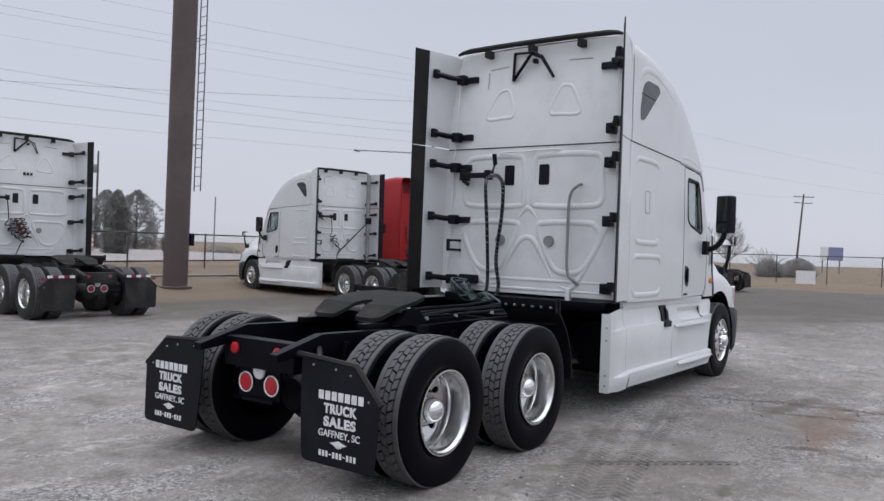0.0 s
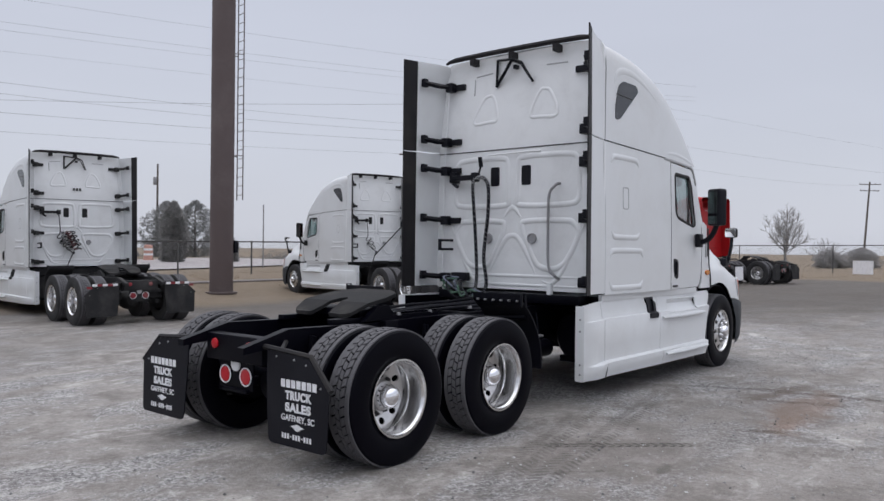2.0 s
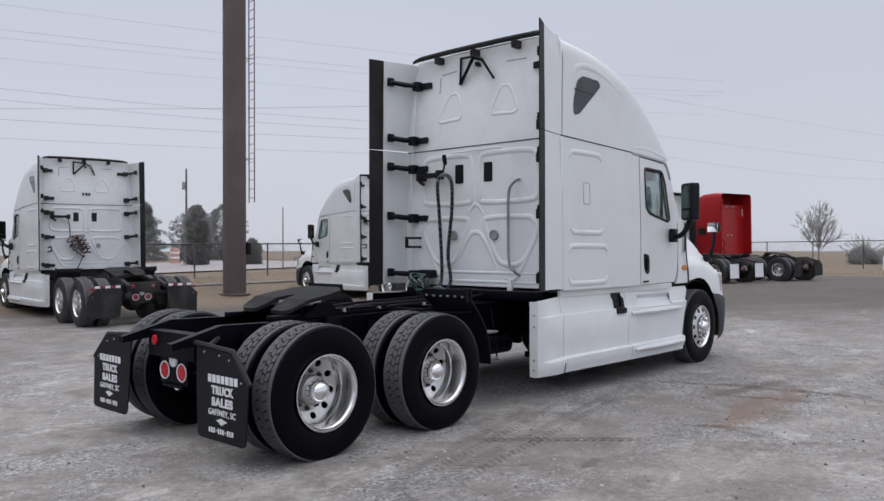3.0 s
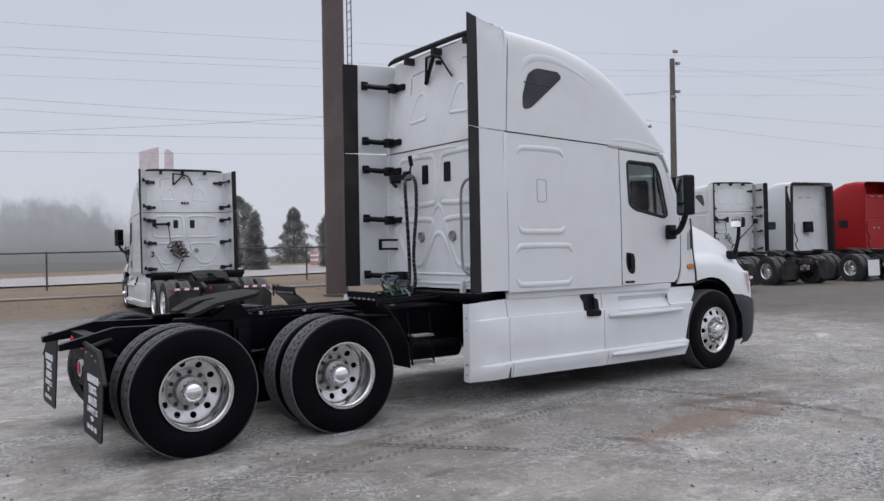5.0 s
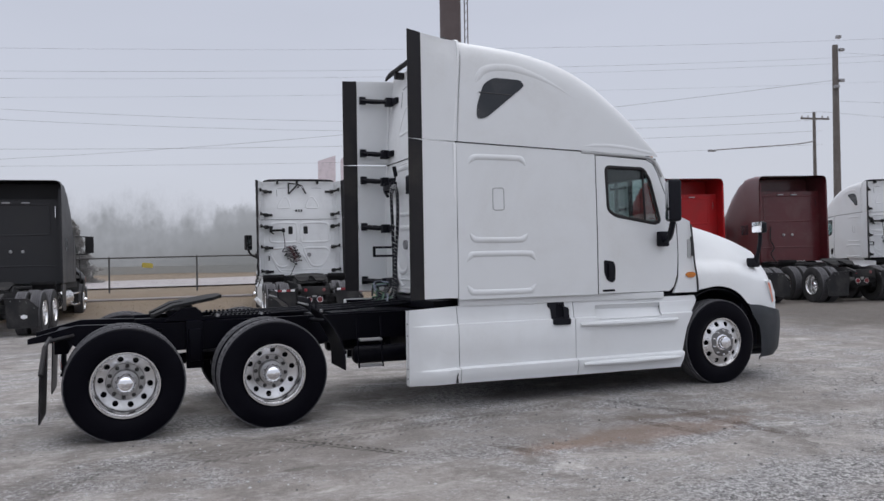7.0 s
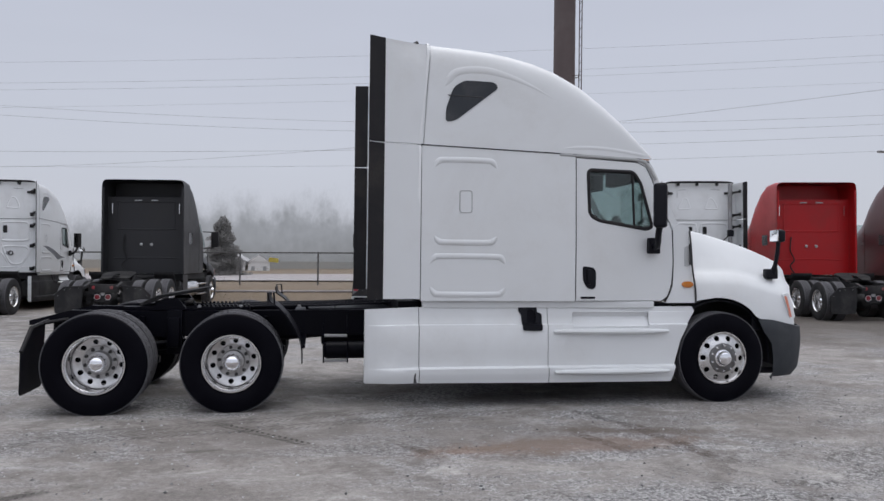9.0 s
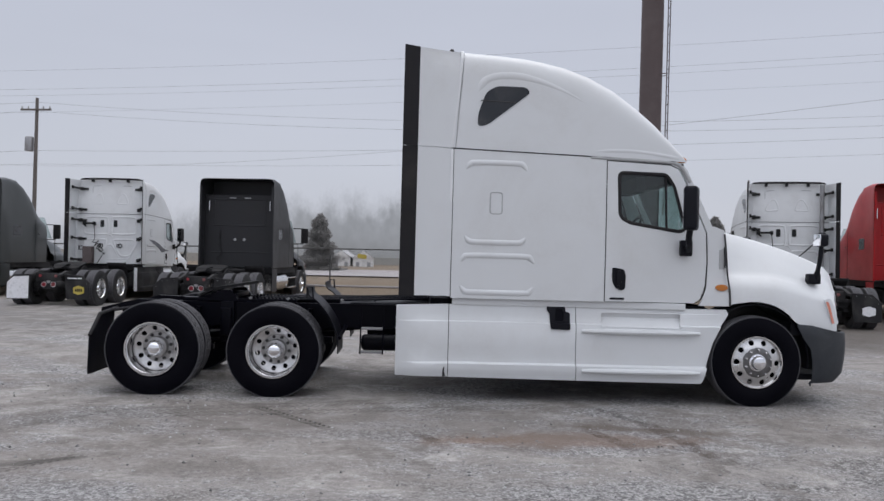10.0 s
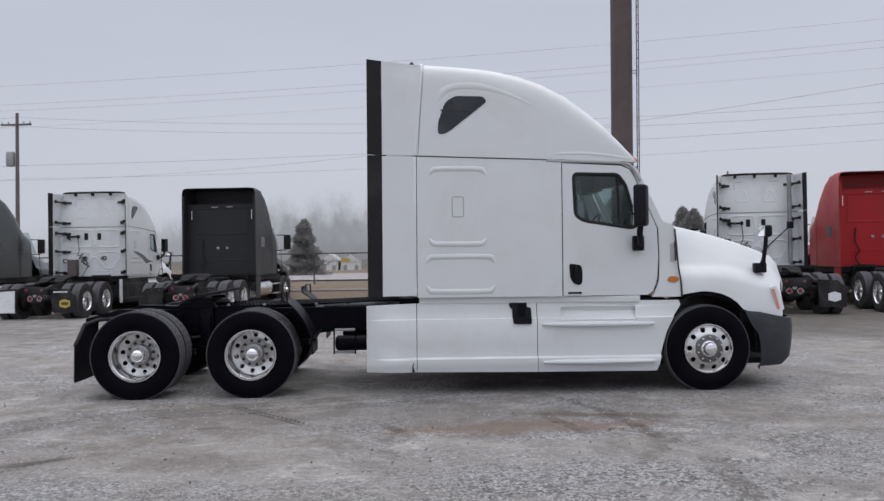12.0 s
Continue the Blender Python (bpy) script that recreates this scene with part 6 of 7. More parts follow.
    tube(bm, smooth_path([(3.05, 0.62, 2.3), (3.03, 0.66, 1.9), (3.0, 0.55, 1.6), (2.98, 0.68, 1.4), (2.95, 0.5, 1.1)], 5), 0.02, 6)
    part("air_hose", bm, PLASTIC, top)
    part("deck", boxes(((2.1, -0.8, 1.03), (3.1, 0.8, 1.09)), bevel=0.01), BLACK, top)
    for s in (-1, 1):
        skin = lambda u, v, d, s=s: Vector((u, s * (half(u) + 0.006 - d), v))
        part("side_window", plate(rounded([(5.15, 2.12), (5.62, 2.10), (5.62, 2.42), (5.52, 2.62), (5.15, 2.62)], 0.05, 3), lambda u, v, d, s=s: Vector((u, s * (half(u) + 0.012 - d - 0.16 * smoothstep(1.9, 2.9, v) * smoothstep(4.6, 5.9, u)), v)), 0.03), DARKGLASS, top, "dark cab side window")
        part("sleeper_window", plate(rounded([(3.55, 2.05), (4.0, 2.05), (4.0, 2.38), (3.55, 2.38)], 0.05, 3), skin, 0.02), DARKGLASS, top, "dark sleeper window")
        part("edge_strip", plate([(2.70, 1.13), (2.76, 1.13), (2.76, 3.70), (2.70, 3.70)], lambda u, v, d, s=s: Vector((u, s * (half(u) + 0.008 - d - 0.03 * smoothstep(2.9, 3.7, v)), v)), 0.05), paint, top)
        line_parts("door_seam", ridges([[(4.98, 1.16), (4.98, 2.0), (4.98, 2.65)], [(5.95, 1.16), (5.95, 1.6), (5.9, 2.0)]], lambda u, v, d: skin(u, v, 0.005), 0.006, 1.0), SEAM, top)
        bm = bmesh.new()
        y0, y1 = sorted((s * 1.36, s * 1.60))
        box(bm, (5.75, y0, 1.98), (5.87, y1, 2.50), 0.03)
        mir = part("door_mirror", bm, PLASTIC, top, "tall black door mirror")
        for a_, b_, r_ in (((5.8, s * 1.1, 1.95), (5.81, s * 1.45, 1.96), 0.02), ((5.8, s * 1.08, 2.5), (5.81, s * 1.45, 2.49), 0.018)):
            bm = bmesh.new()
            tube(bm, [a_, b_], r_, 6)
            part("mirror_arm", bm, PLASTIC, mir)
        bm = bmesh.new()
        lathe(bm, [(0.0, 3.4), (0.26, 3.41), (0.30, 3.45), (0.30, 5.0), (0.26, 5.05), (0.0, 5.06)], 22, (0, s * 0.83, 0.66), "x")
        part("fuel_tank", bm, ALLOY, top, "polished fuel tank")
        part("side_skirt", plate([(2.80, 0.38), (3.35, 0.38), (3.35, 1.1), (2.80, 1.1)], lambda u, v, d, s=s: Vector((u, s * (1.16 - d), v)), 0.02), paint, top)
        for z in (0.42, 0.75):
            part("step_tread", boxes(((5.15, min(s * 0.95, s * 1.17), z), (5.95, max(s * 0.95, s * 1.17), z + 0.05)), bevel=0.01), ALLOY, top)
    front_end(top, paint)
    # Plain dark boxes added to keep light out below the shell.
    part("underbody", boxes(((3.2, -1.05, 0.95), (6.2, 1.05, 1.12)), ((3.0, -0.34, 0.55), (6.0, 0.34, 0.95))), BLACK, top)


def parked(face_x, face_y, bearing):
    """The pose of a tractor whose rear edge lies there and which looks that many degrees from north towards east, level with the ground under it."""
    sx, sy = slope_at(face_x, face_y)
    up = Vector((-sx, -sy, 1.0)).normalized()
    ahead = Vector((math.sin(radians(bearing)), math.cos(radians(bearing)), 0))
    ahead = (ahead - up * ahead.dot(up)).normalized()
    turn = Matrix((ahead, up.cross(ahead), up)).transposed().to_4x4()
    return Matrix.Translation((face_x, face_y, ground_z(face_x, face_y))) @ turn @ Matrix.Translation((-2.70, 0, 0))


def stack_and_strap(top):
    bm = bmesh.new()
    tube(bm, [(3.0, -0.86, 1.25), (3.0, -0.86, 3.88)], 0.065, 12)
    part("exhaust_pipe", bm, STEEL, top, "dull upright exhaust pipe")
    bm = bmesh.new()
    tube(bm, [(3.12, 0.2, 1.35), (2.98, -0.84, 2.35)], 0.018, 6)
    box(bm, (2.92, -0.95, 2.30), (3.04, -0.78, 2.5), 0.01)
    part("tie_strap", bm, PLASTIC, top)


def flap_patch(top, s, material, w, h, label):
    """A six-sided patch on one flap."""
    bm = plate([(0.88 + w * x, 0.46 + h * z) for x, z in ((-1, -0.6), (0, -1), (1, -0.6), (1, 0.6), (0, 1), (-1, 0.6))], lambda u, v, d: Vector((-0.69 + 0.03 * (v - 0.2) - 0.005 + d, s * u, v)), 0.004)
    part("flap_patch", bm, material, top, label)


HAZE_LIFTED = {}


def haze_lifted(top):
    """Swaps a parked tractor's chassis, tyre, black plastic and lens materials for copies toned to imitate haze."""
    swap = {BLACK.name: HAZEBLACK, RUBBER.name: HAZERUBBER, PLASTIC.name: HAZEBLACK, REDLENS.name: HAZERED, CLEARLENS.name: HAZECLEAR}
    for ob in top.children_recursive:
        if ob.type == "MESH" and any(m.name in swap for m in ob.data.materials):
            if ob.data.name not in HAZE_LIFTED:
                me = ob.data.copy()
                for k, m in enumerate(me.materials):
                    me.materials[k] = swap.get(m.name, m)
                HAZE_LIFTED[ob.data.name] = HAZE_LIFTED[me.name] = me
            ob.data = HAZE_LIFTED[ob.data.name]


ROW = "tractors parked in the row"
row_white = thing("tractor_unit", "white sleeper tractor with tangled air lines and striped flaps", "truck", parked(4.77, 13.655, 6.5), ROW)
aero_tractor(row_white, WHITE, WHITE_WALL, False, "striped")
bm = bmesh.new()
for k in range(3):
    box(bm, (3.225, 0.09 - 0.075 * k - 0.024, 3.035), (3.232, 0.09 - 0.075 * k + 0.024, 3.10))
part("unit_number", bm, PLASTIC, row_white, "small dark bars")
for k, (m, dy) in enumerate(((PLASTIC, 0.0), (STEEL, 0.06), (MAROON, -0.05), (PLASTIC, -0.14))):
    bm = bmesh.new()
    coil = []
    for j in range(90):
        a, f = j * 0.62 + k, j / 89
        coil.append((3.10 - 0.03 * k + 0.05 * math.cos(a), 0.36 + dy - 0.20 * f + 0.055 * math.sin(a), 2.02 - 0.42 * f - 0.05 * math.sin(a * 0.5)))
    tube(bm, coil, 0.011, 5)
    part("air_line", bm, m, row_white)

haze_lifted(row_white)
for name_, face, patch in (("west", (-7.23, 15.74, 2.8), (YELLOW, "yellow six-sided patch on the flap")), ("mid", (13.75, 12.08, 11.8), (LETTER, "pale six-sided patch on the flap")), ("east", (25.72, 10.70, 17.9), None)):
    other = copy_thing(row_white, parked(*face))
    for ch in list(other.children_recursive):
        if ch.name.startswith(("unit_number", "air_line")) or ch.name.startswith("hose_hook"):
            bpy.data.objects.remove(ch)
        elif ch.name.startswith("reflective_strip"):
            bpy.data.objects.remove(ch)
    if patch:
        flap_patch(other, -1, patch[0], 0.15, 0.13, patch[1])
    if name_ == "west":
        tagged(other, "white sleeper tractor with dark swoosh, one white flap and yellow patch", "truck", ROW)
        for s_ in (-1, 1):
            swoosh = [(3.55, 1.98), (3.95, 1.97), (4.45, 1.86), (4.95, 1.68), (5.5, 1.62), (5.05, 1.60), (4.75, 1.55), (4.45, 1.70), (3.95, 1.86)]
            part("swoosh", plate(rounded(swoosh, 0.05, 3), lambda u, v, d, s=s_: Vector((u, s * (side_y(u, v) + 0.006 - d), v)), 0.008, us=(4.0, 4.5, 5.0), vs=(1.7, 1.85)), DARKCAR, other, "dark painted swoosh")
        for ch in other.children_recursive:
            if ch.name.startswith("side_skirt"):
                ch.data = ch.data.copy()
                ch.data.materials[0] = HAZEBLACK
        part("flap_face", plate([(0.54, 0.21), (1.15, 0.21), (1.15, 0.66), (0.97, 0.82), (0.54, 0.84)], lambda u, v, d: Vector((-0.697 + 0.03 * (v - 0.2) + d, u, v)), 0.004), LETTER, other, "white mud flap face")
        for y0 in (0.56, 0.70, 0.84):
            part("reflective_strip", boxes(((-0.686, -y0 - 0.12, 0.775), (-0.676, -y0, 0.81))), LETTER, other)
        for y0 in (0.30, -0.34):
            ring = tube(bmesh.new(), [(3.222, y0 + 0.06 * math.cos(k_ * math.pi / 8), 1.755 + 0.06 * math.sin(k_ * math.pi / 8)) for k_ in range(16)], 0.014, 6, closed=True)
            part("vent_ring", ring, PLASTIC, other)
        part("battery_box", boxes(((2.98, 0.50, 1.17), (3.20, 0.80, 1.72)), bevel=0.02), POLEBROWN, other, "reddish-brown box behind the sleeper")
        for k_ in range(4):
            part("patch_bar", boxes(((-0.692, -0.88 - 0.1 + 0.052 * k_, 0.42), (-0.682, -0.88 - 0.062 + 0.052 * k_, 0.50)), bevel=0.0), PLASTIC, other)
    else:
        stack_and_strap(other)
        tagged(other, "white sleeper tractor with an upright stack and tie strap, parked", "truck", ROW)

row_red = thing("tractor_unit", "bright red sleeper tractor with a dark roof recess, parked on gravel", "truck", parked(17.2, 11.7, 11.5), ROW)
square_tractor(row_red, RED, RED)
haze_lifted(row_red)
for paint_, face, text in ((RED, (32.1, 8.2, 11.3), "faded red sleeper tractor at the end of the parked row"),
                           (MAROON, (20.26, 10.38, 14.7), "dark maroon sleeper tractor with a roof recess, parked on gravel"),
                           (DARKPAINT, (-2.74, 14.81, 4.8), "black sleeper tractor with two white work lamps, parked")):
    other = thing("tractor_unit", text, "truck", parked(*face), ROW)
    square_tractor(other, paint_, paint_)
    haze_lifted(other)
    if paint_ is not RED:
        flap_patch(other, -1, LETTER, 0.07, 0.05, "small pale patch")
row_pale = thing("tractor_unit", "white sleeper tractor with black edge strips and white flaps, parked", "truck", parked(29.0, 9.6, 12.9), ROW)
square_tractor(row_pale, WHITE, WHITE_WALL, False)
haze_lifted(row_pale)
for s_ in (-1, 1):
    part("edge_strip", plate([(2.69, 1.13), (2.98, 1.13), (2.98, 3.80), (2.69, 3.80)], lambda u, v, d, s=s_: Vector((u, s * (1.235 - d - 0.06 * smoothstep(3.2, 3.8, v)), v)), 0.12), GASKET, row_pale)
for s_ in (-1, 1):
    part("flap_face", plate([(0.56, 0.22), (1.15, 0.22), (1.15, 0.80), (0.56, 0.80)], lambda u, v, d, s=s_: Vector((-0.697 + 0.03 * (v - 0.2) + d, s * u, v)), 0.004), LETTER, row_pale, "white mud flap face")
part("equipment_box", boxes(((2.92, -0.28, 1.9), (3.1, 0.12, 2.35)), bevel=0.02), PLASTIC, row_pale)
row_green = thing("tractor_unit", "dark green sleeper tractor, parked at the row's end", "truck", parked(-11.9, 16.2, 2.5), ROW)
square_tractor(row_green, GREENBLACK, GREENBLACK)
haze_lifted(row_green)


# ---- ground ----
bm = bmesh.new()
xs = sorted({-900, -500, -250, -140, *range(-80, 200, 4), *range(-14, 20, 1), 150, 260, 500, 900})
ysl = sorted({-900, -400, -200, -100, *range(-60, 46, 4), *range(-14, 40, 1), *range(46, 74, 2), 80, 90, 110, 200, 400, 900})
grid = [[bm.verts.new((x, y, ground_z(x, y))) for y in ysl] for x in xs]
for p, q in zip(grid, grid[1:]):
    for i in range(len(ysl) - 1):
        bm.faces.new((p[i], q[i], q[i + 1], p[i + 1]))
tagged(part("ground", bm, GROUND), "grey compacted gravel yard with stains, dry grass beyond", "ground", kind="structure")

bm = bmesh.new()
road_south, road_north = (lambda x: 25.8 - 0.115 * x + 0.3 * max(0, x - 8)), (lambda x: 37.5 - 0.115 * x + 0.55 * max(0, x - 6))
for x in range(-200, 66, 6):
    ring = [(x, road_south(x)), (x + 6, road_south(x + 6)), (x + 6, road_north(x + 6)), (x, road_north(x))]
    v0 = [bm.verts.new((a, b, ground_z(a, b) + 0.06)) for a, b in ring]
    bm.faces.new(v0)
tagged(part("road", bm, CONCRETE), "pale concrete road behind the yard's fence", "road", kind="structure")
bm = bmesh.new()
tube(bm, [(x, 19.9 - 0.115 * x, ground_z(x, 19.9 - 0.115 * x) + 0.03) for x in range(-60, 28, 4)], 0.05, 6)
tagged(part("kerb", bm, CONCRETE), "pale concrete kerb along the dry verge", "kerb", kind="structure")

# loose stones on the yard, where the camera passes
rnd = random.Random(5)
verts, faces = [], []
for i in range(15000):
    near = rnd.random()
    x, y = rnd.uniform(-7.5, 11.0), -11.5 + 12.0 * near ** 1.3
    if -0.9 < x < 7.9 and abs(y) < 1.3:
        continue
    r = 0.004 + 0.012 * rnd.random() ** 3
    z, k, a = ground_z(x, y) + r * 0.3, len(verts), rnd.uniform(0, 6.28)
    for dx, dy, dz in ((1, 0, 0), (0, 1, 0), (-1, 0, 0), (0, -1, 0), (0, 0, 0.7), (0, 0, -0.5)):
        j = rnd.uniform(0.7, 1.3) * r
        verts.append((x + j * (dx * math.cos(a) - dy * math.sin(a)), y + j * (dx * math.sin(a) + dy * math.cos(a)), z + j * dz))
    for q in ((0, 1, 4), (1, 2, 4), (2, 3, 4), (3, 0, 4), (1, 0, 5), (2, 1, 5), (3, 2, 5), (0, 3, 5)):
        faces.append([k + i for i in q])
me = bpy.data.meshes.new("loose_stones")
me.from_pydata(verts, [], faces)
me.materials.append(STONES)
tagged(new("loose_stones", me), "small loose grey stones scattered on the yard", "gravel", kind="stuff")

# dry grass on the verge
verts, faces = [], []
for i in range(26000):
    if rnd.random() < 0.75:
        x = rnd.uniform(-14, 26)
        y = 17.6 - 0.03 * x + abs(rnd.gauss(0, 3.0))
        if noise.noise((x * 0.3, y * 0.3, 0)) < -0.1:
            continue
    else:
        x, y = 38.5 + abs(rnd.gauss(0, 4)), rnd.uniform(-25, 18)
    h, w, a, k = rnd.uniform(0.015, 0.045), rnd.uniform(0.006, 0.018), rnd.uniform(0, 3.14), len(verts)
    z, lx, ly = ground_z(x, y), rnd.uniform(-0.06, 0.06), rnd.uniform(-0.06, 0.06)
    verts += [(x - w * math.cos(a), y - w * math.sin(a), z - 0.005), (x + w * math.cos(a), y + w * math.sin(a), z - 0.005), (x + lx, y + ly, z + h)]
    faces.append((k, k + 1, k + 2))
me = bpy.data.meshes.new("dry_grass")
me.from_pydata(verts, [], faces)
me.materials.append(STRAW)
tagged(new("dry_grass", me), "short dry winter grass on the verge", "grass", kind="stuff")


# ---- tall pole with ladder ----
mast = thing("steel_mast", "tall brown painted steel mast with a caged-off ladder", "pole", pose(11.0, 17.1, ground_z(11.0, 17.1)))
bm = lathe(bmesh.new(), [(0.40, 0.0), (0.40, 0.03), (0.385, 0.04), (0.38, 12.0), (0.37, 26.0)], 32, axis="z")
shaft = part("shaft", bm, POLEBROWN, mast)
bm = lathe(bmesh.new(), [(0.52, -0.02), (0.52, 0.035), (0.40, 0.05)], 24, axis="z")
part("base_ring", bm, POLEBROWN, mast)
part("junction_box", boxes(((0.30, -0.32, 1.35), (0.44, -0.16, 1.75)), bevel=0.01), PLASTIC, mast)
foot, side = Vector((0.50, -0.28, 0)), Vector((-0.026, -0.198, 0))
bm = bmesh.new()
for s in (-1, 1):
    tube(bm, [foot + side * s + Vector((0, 0, z)) for z in (3.12, 25.5)], 0.019, 6)
ladder = part("ladder", bm, POLEBROWN, mast, "brown steel ladder")
rung = bmesh.new()
tube(rung, [foot - side, foot + side], 0.011, 6)
rung = mesh_of("rung", rung, POLEBROWN)
for k in range(72):
    part("rung", rung, None, ladder, at=pose(0, 0, 3.295 + 0.305 * k))
for z in (4.6, 8.0, 11.4, 14.8):
    for s in (-1, 1):
        part("ladder_bracket", tube(bmesh.new(), [foot * 0.4 + side * s + Vector((0, 0, z)), foot + side * s + Vector((0, 0, z))], 0.014, 6), POLEBROWN, ladder)


# ---- fences ----
def fence_post(high):
    return mesh_of("post", lathe(bmesh.new(), [(0.032, -0.3), (0.032, high), (0.02, high + 0.03), (0.0, high + 0.035)], 10, axis="z"), FENCE)


def chain_fence(a, b, label, top):
    post = fence_post(top)
    a, b = Vector(a), Vector(b)
    ln = (b - a).length
    f = thing("chainlink_fence", label, "fence", Matrix.Translation((a.x, a.y, 0)) @ Matrix.Rotation(math.atan2(b.y - a.y, b.x - a.x), 4, "Z"))
    n = int(ln / 3.05)
    gz = lambda u: ground_z(*(a + (b - a) * (u / ln))[:2])
    for k in range(n + 1):
        part("post", post, None, f, at=pose(k * 3.05, 0, gz(k * 3.05)))
    bm = bmesh.new()
    tube(bm, [(k * 3.05, 0, gz(k * 3.05) + top - 0.02) for k in range(n + 1)], 0.030, 6)
    part("top_rail", bm, FENCE, f)
    # woven wire: slanting strands both ways, bottom to top
    verts, faces, pitch, high = [], [], 0.106, top - 0.08
    for k in range(int((n * 3.05 - high) / pitch)):
        for u0, u1 in ((k * pitch, k * pitch + high), (k * pitch + high, k * pitch)):
            i = len(verts)
            verts += [(u0 - w, 0.035, gz(u0) + 0.03) for w in (0.0022, -0.0022)] + [(u1 - w, 0.035, gz(u1) + 0.03 + high) for w in (-0.0022, 0.0022)]
            faces.append((i, i + 1, i + 2, i + 3))
    me = bpy.data.meshes.new("wire_mesh")
    me.from_pydata(verts, [], faces)
    me.materials.append(FENCE)
    part("wire_mesh", me, None, f)
    return f


back = chain_fence((-46.0, 22.0 + 0.115 * 46, 0), (50.0, 22.0 - 0.115 * 50, 0), "grey chainlink fence behind the parked row", 1.30)
east = chain_fence((50.3, 16.2, 0), (44.0, -40.0, 0), "grey chainlink fence along the yard's far side", 1.78)
board = thing("notice_board", "blank white board on the fence", "sign", pose(46.75, 4.9, 0.75, 0, 0, 0))
part("panel", boxes(((-0.02, -0.55, -0.4), (0.0, 0.55, 0.4))), LETTER, board)


# ---- utility poles, wires, signs ----
def utility_pole(x, y, top, label, arms=(), r=0.15, lean=0.0, turn=-9.6):
    z0 = ground_z(x, y)
    p = thing("utility_pole", label, "utility pole", pose(x, y, z0, 0, lean, turn))
    part("shaft", lathe(bmesh.new(), [(r, -0.3), (r * 0.95, 2.0), (r * 0.68, top - z0)], 14, axis="z"), TIMBER, p)
    for z, w in arms:
        arm = part("crossarm", boxes(((-w, -0.16, z - z0 - 0.06), (w, -0.05, z - z0 + 0.06)), bevel=0.01), TIMBER, p)
        for u in (-0.92, -0.5, 0.5, 0.92):
            part("insulator", lathe(bmesh.new(), [(0.03, 0.06), (0.055, 0.09), (0.03, 0.13), (0.05, 0.17), (0.02, 0.22)], 8, (u * w, -0.105, z - z0), "z"), STEEL, arm)
    return p


stout = utility_pole(31.25, 18.2, 11.25, "thick timber utility pole with hardware near its top", (), 0.19)
for z, dx in ((10.95, 0.0), (10.35, 0.16), (8.9, 0.14), (8.6, -0.14)):
    part("bracket", boxes(((dx - 0.07, -0.26, z - 0.07), (dx + 0.16, -0.10, z + 0.07)), bevel=0.02), STEEL, stout)
lampole = utility_pole(45.7, 32.5, 11.4, "timber utility pole with a crossarm and street lamp", ((10.9, 1.15),))
far_pole = utility_pole(134.0, 22.05, 12.95, "leaning timber utility pole with two crossarms", ((12.5, 1.7), (11.5, 1.5)), 0.18, -4.0, 75)
tr_pole = utility_pole(-22.8, 43.4, 11.3, "timber utility pole with a transformer", ((10.5, 1.1),))
part("transformer", lathe(bmesh.new(), [(0.0, 7.4), (0.26, 7.42), (0.28, 7.5), (0.28, 8.3), (0.22, 8.4), (0.0, 8.42)], 16, (-0.42, -0.1, 0), "z"), STEEL, tr_pole, "grey transformer can")
thin = utility_pole(32.4, 58.0, 8.8, "slim timber pole beyond the road", (), 0.11)
part("fitting", boxes(((-0.36, -0.1, 6.3), (-0.10, 0.1, 7.0)), bevel=0.02), STEEL, thin)
post_ = thing("sign_post", "slim bare metal post behind the fence", "post", pose(19.8, 26.4, 0))
part("shaft", lathe(bmesh.new(), [(0.035, -0.3), (0.03, 3.7)], 8, axis="z"), STEEL, post_)
lamp = thing("street_lamp", "cobra-head street lamp on a long bracket arm", "street lamp", pose(35.6, 31.6, 0))
bm = bmesh.new()
tube(bm, smooth_path([(0.3, 0, 8.2), (4.5, 0.25, 8.62), (8.2, 0.6, 9.0), (9.95, 0.9, 9.3)], 5), 0.045, 6)
part("arm", bm, STEEL, lamp)
bm = bmesh.new()
box(bm, (-0.22, -0.12, 8.08), (0.3, 0.12, 8.22), 0.06, 3)
part("head", bm, STEEL, lamp, "grey lamp head")


bm = bmesh.new()
lathe(bm, [(0.0, 0.0), (0.36, 0.0), (0.36, 0.06), (0.29, 0.07), (0.27, 0.95), (0.22, 1.0), (0.0, 1.0)], 18, axis="z")
barrel = thing("traffic_barrel", "pale orange and white traffic barrel on the road", "barrel", pose(22.5, 42.0, ground_z(22.5, 42.0) + 0.06))
part("body", bm, ORANGE, barrel)
for z in (0.30, 0.62):
    part("band", lathe(bmesh.new(), [(0.286, z), (0.292, z + 0.01), (0.29, z + 0.13), (0.284, z + 0.14)], 18, axis="z", cap=False), LETTER, barrel, "white band")


def wire(a, b, sag, r=0.012, n=24):
    a, b = Vector(a), Vector(b)
    bm = bmesh.new()
    tube(bm, [a + (b - a) * (k / n) - Vector((0, 0, sag * 4 * (k / n) * (1 - k / n))) for k in range(n + 1)], r * 0.62, 4)
    tagged(part("overhead_wire", bm, CABLE), "thin dark overhead power line", "power line", "overhead power lines")


line = lambda x: 39.5 - 0.168 * x
wire((45.7, line(45.7), 11.3), (134.0, 21.2, 12.3), 1.2, 0.012)
